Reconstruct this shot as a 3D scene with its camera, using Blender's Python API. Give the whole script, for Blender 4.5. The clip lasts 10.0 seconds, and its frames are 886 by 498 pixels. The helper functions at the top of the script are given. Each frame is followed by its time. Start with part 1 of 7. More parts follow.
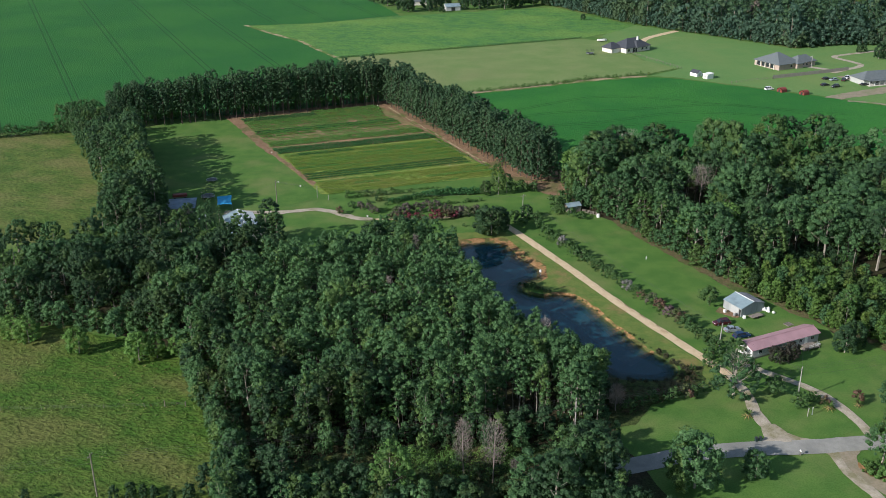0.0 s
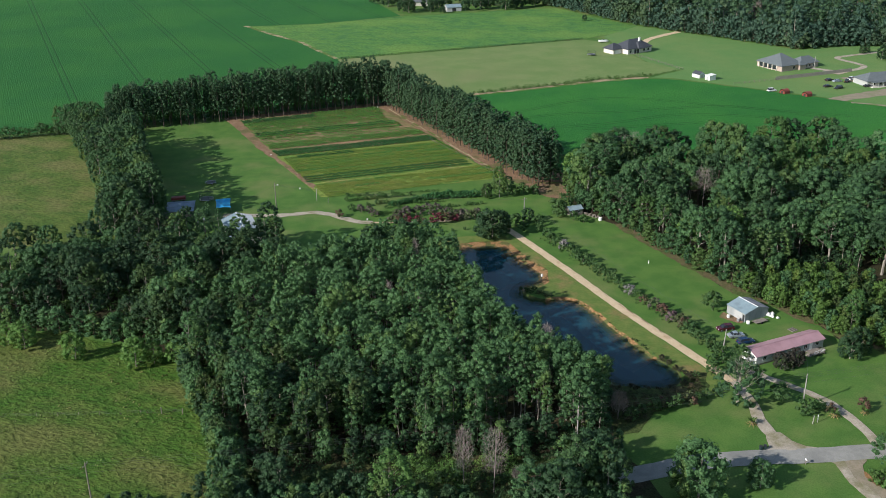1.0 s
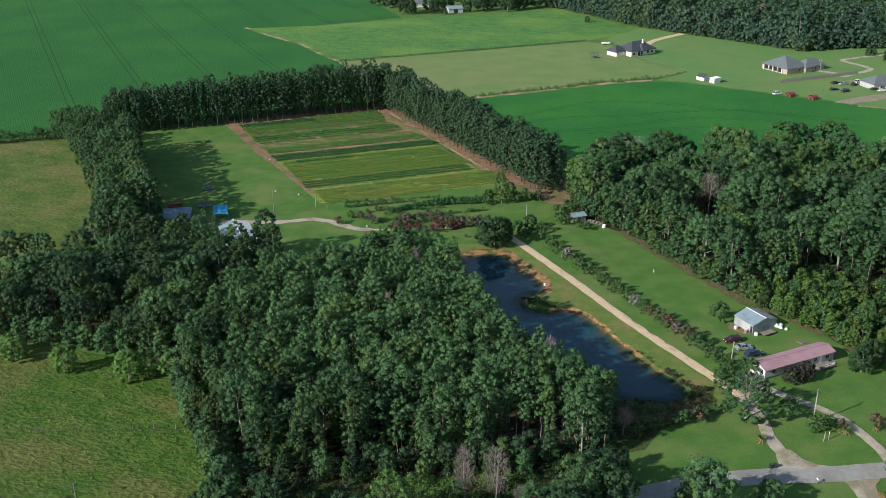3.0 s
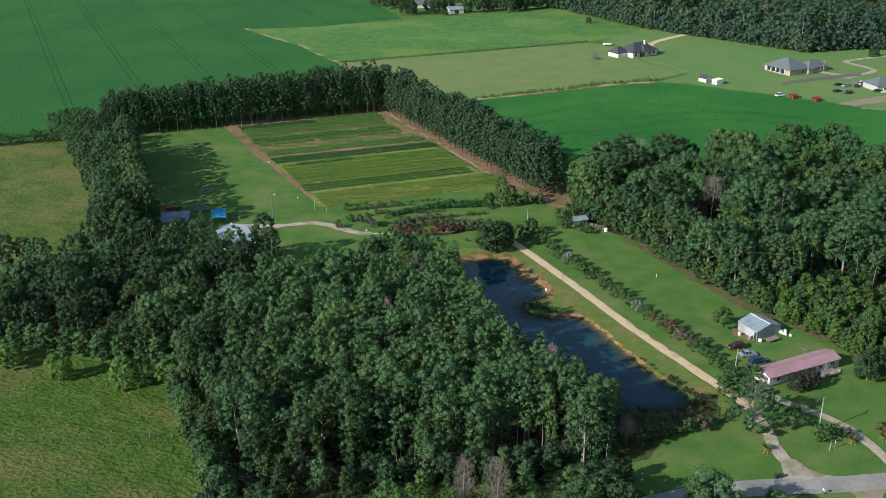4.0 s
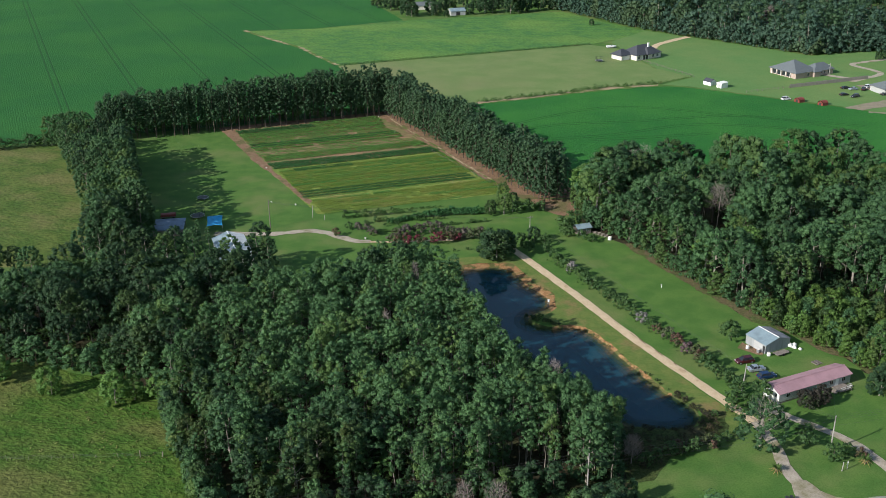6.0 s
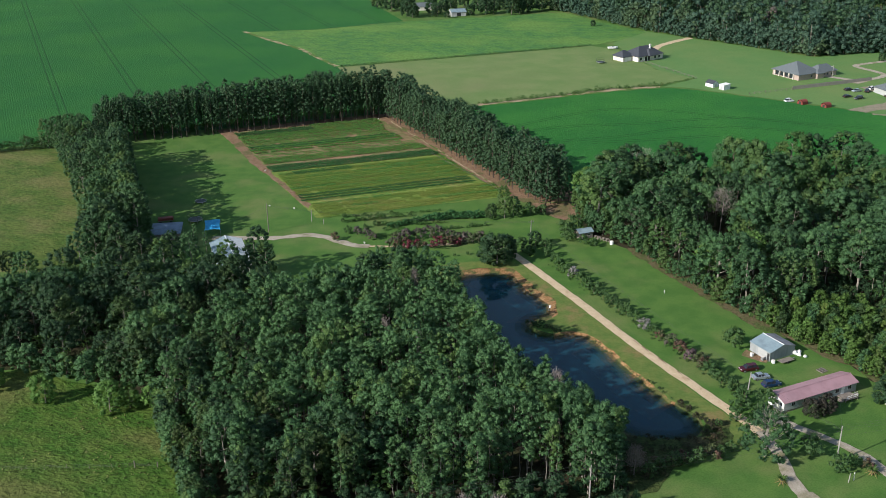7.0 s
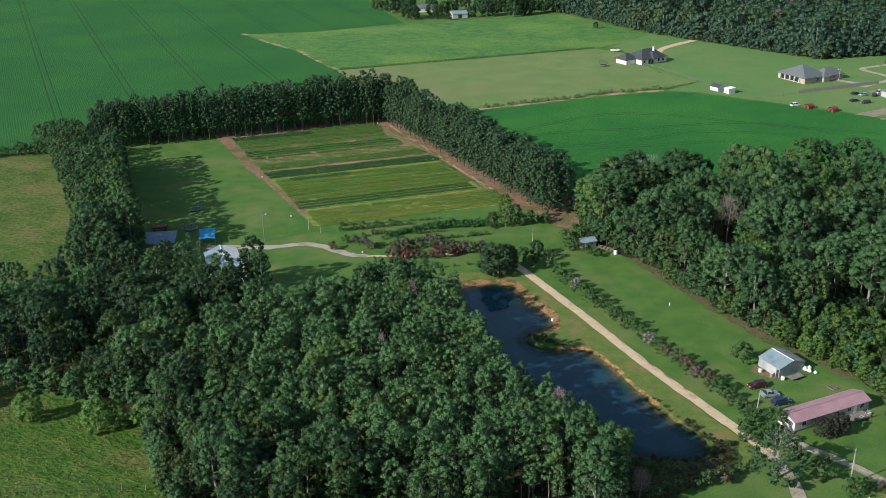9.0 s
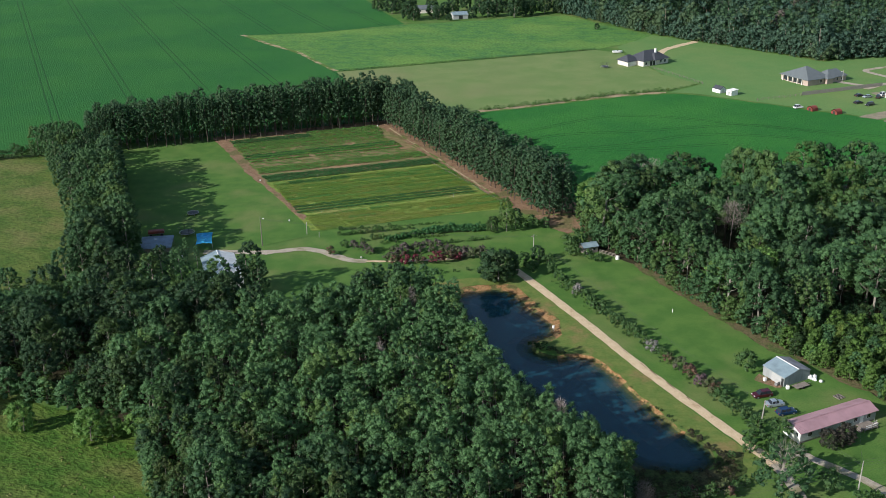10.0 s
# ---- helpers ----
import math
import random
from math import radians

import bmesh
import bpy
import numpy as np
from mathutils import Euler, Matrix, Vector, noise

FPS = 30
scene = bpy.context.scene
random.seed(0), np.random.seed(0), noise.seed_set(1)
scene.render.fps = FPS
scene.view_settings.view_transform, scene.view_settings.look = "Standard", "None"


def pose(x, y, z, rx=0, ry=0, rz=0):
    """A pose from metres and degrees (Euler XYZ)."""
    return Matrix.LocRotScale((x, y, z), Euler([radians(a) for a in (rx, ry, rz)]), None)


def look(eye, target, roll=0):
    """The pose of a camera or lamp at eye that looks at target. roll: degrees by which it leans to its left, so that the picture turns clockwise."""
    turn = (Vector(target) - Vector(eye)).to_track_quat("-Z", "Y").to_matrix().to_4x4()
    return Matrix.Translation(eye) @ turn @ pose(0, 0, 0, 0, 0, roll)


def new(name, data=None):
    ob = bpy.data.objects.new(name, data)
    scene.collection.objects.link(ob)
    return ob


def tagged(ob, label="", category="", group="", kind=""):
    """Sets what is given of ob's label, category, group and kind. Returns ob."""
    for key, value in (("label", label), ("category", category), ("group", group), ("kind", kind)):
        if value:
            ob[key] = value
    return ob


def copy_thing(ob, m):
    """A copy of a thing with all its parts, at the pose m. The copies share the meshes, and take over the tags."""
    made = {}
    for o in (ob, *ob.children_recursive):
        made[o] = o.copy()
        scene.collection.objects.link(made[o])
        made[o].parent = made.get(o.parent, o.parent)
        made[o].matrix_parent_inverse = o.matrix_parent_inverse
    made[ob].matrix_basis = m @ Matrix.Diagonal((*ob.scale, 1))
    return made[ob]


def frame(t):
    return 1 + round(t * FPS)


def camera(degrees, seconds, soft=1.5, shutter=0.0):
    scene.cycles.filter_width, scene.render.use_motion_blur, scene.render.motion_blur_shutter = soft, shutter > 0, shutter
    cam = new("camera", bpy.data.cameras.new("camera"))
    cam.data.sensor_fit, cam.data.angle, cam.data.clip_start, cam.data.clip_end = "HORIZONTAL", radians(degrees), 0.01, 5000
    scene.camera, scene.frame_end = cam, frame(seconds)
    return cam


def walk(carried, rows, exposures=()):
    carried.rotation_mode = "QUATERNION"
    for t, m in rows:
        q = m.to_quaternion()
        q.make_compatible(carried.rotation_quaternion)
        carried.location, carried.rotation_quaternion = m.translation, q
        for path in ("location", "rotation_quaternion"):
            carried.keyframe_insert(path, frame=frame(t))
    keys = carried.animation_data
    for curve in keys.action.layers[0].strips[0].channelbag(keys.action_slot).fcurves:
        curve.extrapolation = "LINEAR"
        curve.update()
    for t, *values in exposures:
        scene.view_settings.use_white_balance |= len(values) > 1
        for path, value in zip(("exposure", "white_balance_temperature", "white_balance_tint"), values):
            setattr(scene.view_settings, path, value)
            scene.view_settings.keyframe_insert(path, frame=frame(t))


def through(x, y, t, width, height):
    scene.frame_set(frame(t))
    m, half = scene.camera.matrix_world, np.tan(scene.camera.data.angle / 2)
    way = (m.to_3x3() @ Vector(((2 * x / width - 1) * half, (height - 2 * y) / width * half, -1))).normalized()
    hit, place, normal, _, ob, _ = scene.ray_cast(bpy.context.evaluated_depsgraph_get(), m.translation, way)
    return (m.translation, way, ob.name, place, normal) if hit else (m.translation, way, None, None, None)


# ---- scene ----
from mathutils.geometry import tessellate_polygon
cam = camera(48.5, 10.0, soft=0.5)
PATH = [
    (0.0, (0.000, 0.000, 120.000), (0.000, 92.223, 81.336), -0.574),
    (1.0, (0.152, 3.084, 120.000), (0.052, 95.308, 81.338), -0.586),
    (2.0, (0.328, 6.279, 120.000), (0.128, 98.503, 81.341), -0.598),
    (3.0, (0.527, 9.584, 120.000), (0.227, 101.810, 81.343), -0.610),
    (4.0, (0.750, 13.001, 120.000), (0.350, 105.227, 81.346), -0.623),
    (5.0, (0.997, 16.528, 120.000), (0.497, 108.755, 81.348), -0.635),
    (6.0, (1.268, 20.167, 120.000), (0.667, 112.394, 81.351), -0.647),
    (7.0, (1.562, 23.916, 120.000), (0.862, 116.144, 81.353), -0.659),
    (8.0, (1.880, 27.777, 120.000), (1.079, 120.005, 81.356), -0.671),
    (9.0, (2.221, 31.748, 120.000), (1.321, 123.976, 81.358), -0.683),
    (10.0, (2.586, 35.830, 120.000), (1.586, 128.058, 81.361), -0.695),
]
walk(cam, [(t, look(eye, target, roll)) for t, eye, target, roll in PATH])

# ---- light ----
SUN_AZ, SUN_EL = radians(210.0), radians(27.5)      # direction towards the sun, from +x
sun_way = Vector((math.cos(SUN_AZ) * math.cos(SUN_EL), math.sin(SUN_AZ) * math.cos(SUN_EL), math.sin(SUN_EL)))
world = bpy.data.worlds.new("sky")
scene.world = world
world.use_nodes = True
wn = world.node_tree.nodes
wn.clear()
sky = wn.new("ShaderNodeTexSky")
sky.sky_type, sky.sun_disc = "NISHITA", False
sky.sun_elevation, sky.sun_rotation = SUN_EL, math.atan2(sun_way.x, sun_way.y) % (2 * math.pi)
sky.air_density, sky.dust_density = 1.2, 0.6
background = wn.new("ShaderNodeBackground")
background.inputs["Strength"].default_value = 0.112
world_out = wn.new("ShaderNodeOutputWorld")
world.node_tree.links.new(sky.outputs[0], background.inputs[0])
world.node_tree.links.new(background.outputs[0], world_out.inputs[0])
sun = new("sun", bpy.data.lights.new("sun", "SUN"))
sun.data.energy, sun.data.angle, sun.data.color = 5.2, radians(0.55), (1.0, 0.95, 0.915)
sun.matrix_world = look(sun_way * 300, (0, 0, 0))
scene.view_settings.exposure = 0.33


# ---- materials ----
def nodes_of(name):
    m = bpy.data.materials.new(name)
    m.use_nodes = True
    m.node_tree.nodes.clear()
    return m, m.node_tree.nodes, m.node_tree.links


def rgba(c):
    return (c[0], c[1], c[2], 1.0)


def noise_node(n, l, vec, scale, detail=3.0, rough=0.55):
    t = n.new("ShaderNodeTexNoise")
    t.inputs["Scale"].default_value, t.inputs["Detail"].default_value, t.inputs["Roughness"].default_value = scale, detail, rough
    l.new(vec, t.inputs["Vector"])
    return t.outputs["Fac"]


def ramp_node(n, l, fac, lo, hi):
    r = n.new("ShaderNodeMapRange")
    r.inputs["From Min"].default_value, r.inputs["From Max"].default_value = lo, hi
    r.interpolation_type = "SMOOTHSTEP"
    l.new(fac, r.inputs["Value"])
    return r.outputs["Result"]


def math_node(n, l, op, a, b=None):
    m = n.new("ShaderNodeMath")
    m.operation = op
    for i, v in enumerate((a, b)):
        if v is None:
            continue
        if isinstance(v, (int, float)):
            m.inputs[i].default_value = v
        else:
            l.new(v, m.inputs[i])
    return m.outputs[0]


def mix_node(n, l, fac, a, b, mode="MIX"):
    m = n.new("ShaderNodeMix")
    m.data_type, m.blend_type = "RGBA", mode
    if isinstance(fac, (int, float)):
        m.inputs[0].default_value = fac
    else:
        l.new(fac, m.inputs[0])
    for sock, v in ((m.inputs[6], a), (m.inputs[7], b)):
        if isinstance(v, tuple):
            sock.default_value = rgba(v)
        else:
            l.new(v, sock)
    return m.outputs[2]


def finish(m, n, l, colour, rough=0.85, bump=None, bump_dist=0.1, bump_strength=0.6, metal=0.0, spec=0.3):
    p = n.new("ShaderNodeBsdfPrincipled")
    out = n.new("ShaderNodeOutputMaterial")
    if isinstance(colour, tuple):
        p.inputs["Base Color"].default_value = rgba(colour)
    else:
        l.new(colour, p.inputs["Base Color"])
    p.inputs["Roughness"].default_value, p.inputs["Metallic"].default_value = rough, metal
    p.inputs["Specular IOR Level"].default_value = spec
    if bump is not None:
        b = n.new("ShaderNodeBump")
        b.inputs["Strength"].default_value, b.inputs["Distance"].default_value = bump_strength, bump_dist
        l.new(bump, b.inputs["Height"])
        l.new(b.outputs[0], p.inputs["Normal"])
    l.new(p.outputs[0], out.inputs[0])
    return m


def terrain(name, c1, c2, c3, big=0.03, mid=0.35, fine=2.2, bump=0.15, stretch=None, patch=(0.45, 0.7), rough=0.9, deep=0.55):
    """Ground cover: two shades by a middling noise, a third in broad patches, fine relief."""
    m, n, l = nodes_of(name)
    pos = n.new("ShaderNodeNewGeometry").outputs["Position"]
    if stretch:
        mp = n.new("ShaderNodeMapping")
        mp.inputs["Rotation"].default_value = (0, 0, radians(-stretch[0]))
        mp.inputs["Scale"].default_value = (stretch[1], 1, 1)
        mp.vector_type = "TEXTURE"
        l.new(pos, mp.inputs["Vector"])
        pos = mp.outputs[0]
    a = noise_node(n, l, pos, mid, 4)
    f = noise_node(n, l, pos, fine, 3, 0.65)
    b = noise_node(n, l, pos, big, 4)
    col = mix_node(n, l, ramp_node(n, l, a, 0.35, 0.68), c1, c2)
    col = mix_node(n, l, ramp_node(n, l, b, *patch), col, c3)
    dark = mix_node(n, l, 1.0, col, (deep, deep * 1.03, deep * 0.93), "MULTIPLY")
    col = mix_node(n, l, ramp_node(n, l, f, 0.36, 0.6), dark, col)
    return finish(m, n, l, col, rough, math_node(n, l, "ADD", f, a), bump, 0.7, spec=0.15)


def row_crop(name, c1, c2, gap, heading, spacing, tram=None, fine=1.8, ridge=0.22):
    """A crop drilled in rows: leaf shades, soil showing between the rows, wheel tracks every tram metres."""
    m, n, l = nodes_of(name)
    pos = n.new("ShaderNodeNewGeometry").outputs["Position"]
    dot = n.new("ShaderNodeVectorMath")
    dot.operation = "DOT_PRODUCT"
    h = radians(heading)
    dot.inputs[1].default_value = (math.sin(h), -math.cos(h), 0)
    l.new(pos, dot.inputs[0])
    across = dot.outputs["Value"]
    wob = noise_node(n, l, pos, 0.15, 2)
    across2 = math_node(n, l, "ADD", across, math_node(n, l, "MULTIPLY", wob, 0.35))
    wave = math_node(n, l, "SINE", math_node(n, l, "MULTIPLY", across2, 2 * math.pi / spacing))
    f = noise_node(n, l, pos, fine, 3, 0.65)
    b = noise_node(n, l, pos, 0.018, 4)
    b2 = noise_node(n, l, pos, 0.12, 3)
    col = mix_node(n, l, ramp_node(n, l, b, 0.38, 0.66), c1, c2)
    col = mix_node(n, l, math_node(n, l, "MULTIPLY", ramp_node(n, l, b2, 0.4, 0.75), 0.45), col, c2)
    rowm = math_node(n, l, "ADD", math_node(n, l, "MULTIPLY", wave, ridge), math_node(n, l, "MULTIPLY", f, 1.8))
    col = mix_node(n, l, ramp_node(n, l, rowm, 0.1, 1.1), gap, col)
    if tram:
        every, first, apart, width = tram
        for off in (0.0, apart):
            d = math_node(n, l, "PINGPONG", math_node(n, l, "SUBTRACT", across2, first + off), every / 2)
            col = mix_node(n, l, math_node(n, l, "LESS_THAN", d, width / 2), col, tuple(v * 0.45 for v in gap))
    return finish(m, n, l, col, 0.85, rowm, 0.4, 0.8, spec=0.15)


def foliage(name, dark, light, alt=None, cell=0.22, through=0.42, alt_at=0.8, fine=3.2, grainy=1.4):
    """Leaves: shade by tree-sized cells, by leaf, and by tree; some light passes through."""
    m, n, l = nodes_of(name)
    pos = n.new("ShaderNodeNewGeometry")
    flat = n.new("ShaderNodeVectorMath")
    flat.operation = "MULTIPLY"
    flat.inputs[1].default_value = (1, 1, 0.35)
    l.new(pos.outputs["Position"], flat.inputs[0])
    v = n.new("ShaderNodeTexVoronoi")
    v.inputs["Scale"].default_value = cell
    l.new(flat.outputs[0], v.inputs["Vector"])
    sep = n.new("ShaderNodeSeparateColor")
    l.new(v.outputs["Color"], sep.inputs[0])
    info = n.new("ShaderNodeObjectInfo").outputs["Random"]
    tuft = n.new("ShaderNodeTexVoronoi")
    tuft.inputs["Scale"].default_value = 0.85
    l.new(pos.outputs["Position"], tuft.inputs["Vector"])
    tuft_sep = n.new("ShaderNodeSeparateColor")
    l.new(tuft.outputs["Color"], tuft_sep.inputs[0])
    cells = math_node(n, l, "ADD", math_node(n, l, "MULTIPLY", sep.outputs[0], 0.42), math_node(n, l, "MULTIPLY", tuft_sep.outputs[0], 0.30))
    shade = math_node(n, l, "ADD", cells,
                      math_node(n, l, "ADD", math_node(n, l, "MULTIPLY", info, 0.20),
                                math_node(n, l, "MULTIPLY", pos.outputs["Random Per Island"], 0.15)))
    dark, light = [(c[0] * k * 0.99, c[1] * k, c[2] * k * 1.12) for c, k in ((dark, 1.14), (light, 0.95))]
    col = mix_node(n, l, shade, dark, light)
    if alt:
        col = mix_node(n, l, math_node(n, l, "MULTIPLY", ramp_node(n, l, sep.outputs[1], alt_at, alt_at + 0.12), 0.75), col, alt)
    grain = noise_node(n, l, pos.outputs["Position"], fine, 2, 0.6)
    col = mix_node(n, l, ramp_node(n, l, grain, 0.36, 0.62), mix_node(n, l, 1.0, col, (1 - 0.3 * grainy, 1 - 0.28 * grainy, 1 - 0.28 * grainy), "MULTIPLY"), mix_node(n, l, 1.0, col, (1 + 0.2 * grainy, 1 + 0.2 * grainy, 1 + 0.16 * grainy), "MULTIPLY"))
    p = n.new("ShaderNodeBsdfPrincipled")
    p.inputs["Roughness"].default_value, p.inputs["Specular IOR Level"].default_value = 0.6, 0.25
    l.new(col, p.inputs["Base Color"])
    b = n.new("ShaderNodeBump")
    b.inputs["Strength"].default_value, b.inputs["Distance"].default_value = 0.5, 0.2
    l.new(grain, b.inputs["Height"])
    l.new(b.outputs[0], p.inputs["Normal"])
    t = n.new("ShaderNodeBsdfTranslucent")
    l.new(mix_node(n, l, 1.0, col, (1.0, 1.0, 0.6), "MULTIPLY"), t.inputs["Color"])
    s = n.new("ShaderNodeMixShader")
    s.inputs[0].default_value = through
    l.new(p.outputs[0], s.inputs[1])
    l.new(t.outputs[0], s.inputs[2])
    l.new(s.outputs[0], n.new("ShaderNodeOutputMaterial").inputs[0])
    return m


def plain(name, c, rough=0.6, vary=0.2, scale=1.5, metal=0.0, spec=0.4, bump=0.02, streak=None):
    """Paint, metal, timber: a base colour with stains at two scales."""
    m, n, l = nodes_of(name)
    pos = n.new("ShaderNodeTexCoord").outputs["Object"]
    if streak:
        mp = n.new("ShaderNodeMapping")
        mp.inputs["Scale"].default_value = streak
        l.new(pos, mp.inputs["Vector"])
        pos = mp.outputs[0]
    a = noise_node(n, l, pos, scale, 4)
    f = noise_node(n, l, pos, scale * 7, 3, 0.6)
    dark = tuple(v * (1 - vary) for v in c)
    worn = tuple(v * (1 - 0.5 * vary) + 0.25 * vary * 0.4 for v in c)
    col = mix_node(n, l, ramp_node(n, l, a, 0.35, 0.7), c, dark)
    col = mix_node(n, l, math_node(n, l, "MULTIPLY", ramp_node(n, l, f, 0.5, 0.75), 0.6), col, worn)
    return finish(m, n, l, col, rough, f, bump, 0.4, metal, spec)


M = {}
M["lawn"] = terrain("mown_grass", (0.062, 0.140, 0.029), (0.088, 0.170, 0.037), (0.142, 0.180, 0.060), 0.055, 0.16, 2.6, 0.05, patch=(0.45, 0.75), deep=0.78)
M["pasture"] = terrain("rough_pasture", (0.046, 0.110, 0.014), (0.082, 0.134, 0.023), (0.120, 0.136, 0.038), 0.05, 0.26, 1.1, 0.7, (25, 1.5), patch=(0.44, 0.66), deep=0.55)
M["dry_pasture"] = terrain("dry_pasture", (0.062, 0.116, 0.022), (0.112, 0.152, 0.036), (0.150, 0.156, 0.054), 0.055, 0.16, 1.0, 0.4, (25, 1.5), patch=(0.46, 0.66), deep=0.6)
M["hay"] = terrain("grazed_pasture", (0.128, 0.200, 0.064), (0.165, 0.221, 0.080), (0.187, 0.205, 0.092), 0.012, 0.06, 1.4, 0.10, patch=(0.45, 0.75), deep=0.8)
M["far_lawn"] = terrain("pale_lawn", (0.101, 0.204, 0.062), (0.123, 0.215, 0.068), (0.152, 0.220, 0.073), 0.014, 0.08, 1.2, 0.06, patch=(0.45, 0.75), deep=0.8)
M["weeds"] = terrain("weedy_field", (0.103, 0.234, 0.050), (0.063, 0.171, 0.052), (0.138, 0.257, 0.058), 0.024, 0.18, 0.9, 0.5, (18.4, 1.35), patch=(0.45, 0.65))
M["edge_litter"] = terrain("brushy_litter", (0.150, 0.118, 0.068), (0.110, 0.115, 0.045), (0.080, 0.120, 0.034), 0.16, 0.6, 2.0, 0.3, patch=(0.48, 0.62))
M["scrub"] = terrain("scrub_floor", (0.045, 0.075, 0.020), (0.075, 0.095, 0.030), (0.10, 0.085, 0.045), 0.08, 0.4, 1.6, 0.3)
M["litter"] = terrain("leaf_litter", (0.035, 0.032, 0.018), (0.055, 0.045, 0.024), (0.035, 0.05, 0.016), 0.08, 0.5, 2.0, 0.25)
M["soy"] = row_crop("drilled_soybeans", (0.018, 0.106, 0.022), (0.030, 0.130, 0.024), (0.013, 0.084, 0.018), 114.3, 1.05, (37.6, 30.5, 3.3, 0.42), 0.9, ridge=0.05)
M["soy2"] = row_crop("broadcast_soybeans", (0.020, 0.130, 0.022), (0.038, 0.170, 0.026), (0.009, 0.078, 0.013), 16.0, 1.1, None, 0.8, 0.2)
M["soy_rut"] = terrain("flattened_soybeans", (0.015, 0.090, 0.017), (0.024, 0.122, 0.021), (0.034, 0.130, 0.024), 0.3, 0.8, 2.0, 0.2, patch=(0.6, 0.8))
M["soil"] = terrain("garden_soil", (0.245, 0.180, 0.098), (0.148, 0.178, 0.060), (0.325, 0.205, 0.122), 0.05, 0.5, 2.0, 0.2, (18.4, 6.0), patch=(0.52, 0.72))
M["weedsoil"] = terrain("weedy_soil", (0.160, 0.240, 0.048), (0.215, 0.270, 0.060), (0.250, 0.240, 0.080), 0.06, 0.4, 1.8, 0.25, (18.4, 4.0), patch=(0.5, 0.72))
M["dirt"] = terrain("red_dirt", (0.215, 0.130, 0.080), (0.29, 0.19, 0.122), (0.15, 0.135, 0.06), 0.09, 0.5, 2.2, 0.08, patch=(0.48, 0.62))
M["sand"] = terrain("pale_sand", (0.36, 0.28, 0.17), (0.42, 0.33, 0.21), (0.11, 0.17, 0.04), 0.10, 0.5, 2.5, 0.05, patch=(0.46, 0.56))
M["lane"] = terrain("sand_lane", (0.510, 0.388, 0.258), (0.580, 0.455, 0.312), (0.356, 0.238, 0.140), 0.16, 0.5, 3.5, 0.03, patch=(0.58, 0.70), deep=0.86)
M["lot"] = terrain("dusty_lot", (0.235, 0.205, 0.150), (0.285, 0.235, 0.175), (0.15, 0.19, 0.08), 0.10, 0.4, 2.0, 0.05, patch=(0.5, 0.66), deep=0.85)
M["lane_stain"] = terrain("damp_sand", (0.20, 0.135, 0.085), (0.28, 0.20, 0.13), (0.17, 0.11, 0.07), 0.3, 0.8, 3.5, 0.03, deep=0.85)
M["gravel"] = terrain("grey_gravel", (0.34, 0.295, 0.240), (0.43, 0.375, 0.308), (0.22, 0.20, 0.12), 0.14, 0.6, 3.6, 0.04, patch=(0.5, 0.68), deep=0.8)
M["asphalt"] = terrain("worn_asphalt", (0.255, 0.250, 0.238), (0.305, 0.297, 0.280), (0.21, 0.207, 0.198), 0.12, 0.6, 5.0, 0.02, deep=0.88)
M["clay"] = terrain("orange_clay", (0.28, 0.150, 0.066), (0.36, 0.215, 0.105), (0.11, 0.115, 0.04), 0.25, 0.8, 2.4, 0.15, patch=(0.46, 0.58))
M["bank"] = terrain("bank_grass", (0.096, 0.152, 0.036), (0.140, 0.174, 0.047), (0.200, 0.160, 0.066), 0.13, 0.3, 1.4, 0.08, patch=(0.50, 0.70), deep=0.84)
M["leaf"] = foliage("broad_leaves", (0.033, 0.086, 0.036), (0.122, 0.242, 0.084), (0.130, 0.212, 0.062), 0.24)
M["leaf_big"] = foliage("oak_leaves", (0.029, 0.073, 0.032), (0.090, 0.188, 0.066), (0.098, 0.165, 0.046), 0.14, alt_at=0.74)
M["leaf_olive"] = foliage("olive_leaves", (0.025, 0.052, 0.017), (0.063, 0.115, 0.033), (0.077, 0.111, 0.034), 0.2, alt_at=0.7)
M["leaf_dark"] = foliage("deep_green_leaves", (0.022, 0.054, 0.024), (0.052, 0.110, 0.041), (0.064, 0.110, 0.034), 0.2)
M["leaf_gold"] = foliage("yellowing_leaves", (0.040, 0.094, 0.027), (0.092, 0.178, 0.048), (0.108, 0.168, 0.045), 0.2, alt_at=0.7)
M["leaf_feather"] = foliage("feathery_leaves", (0.040, 0.098, 0.038), (0.084, 0.164, 0.058), (0.096, 0.160, 0.050), 0.12)
M["leaf_light"] = foliage("light_green_leaves", (0.080, 0.165, 0.038), (0.155, 0.285, 0.066), (0.165, 0.250, 0.062), 0.2)
M["needle"] = foliage("pine_needles", (0.032, 0.076, 0.038), (0.080, 0.150, 0.062), None, 0.3)
# distance haze is put into these leaf colours: flatter and bluer
M["leaf_far_hazed"] = foliage("far_leaves", (0.042, 0.094, 0.063), (0.092, 0.162, 0.095), (0.099, 0.152, 0.070), 0.10)
M["shrub"] = foliage("shrub_leaves", (0.040, 0.096, 0.030), (0.092, 0.165, 0.050), None, 0.5)
M["scrubleaf"] = foliage("scrub_leaves", (0.046, 0.112, 0.030), (0.104, 0.205, 0.050), (0.12, 0.16, 0.050), 0.3)
M["vineleaf"] = foliage("vine_leaves", (0.062, 0.130, 0.026), (0.118, 0.205, 0.044), (0.135, 0.190, 0.045), 0.25)
M["darkscrub"] = foliage("bramble_leaves", (0.026, 0.062, 0.024), (0.062, 0.118, 0.036), (0.085, 0.085, 0.045), 0.35)
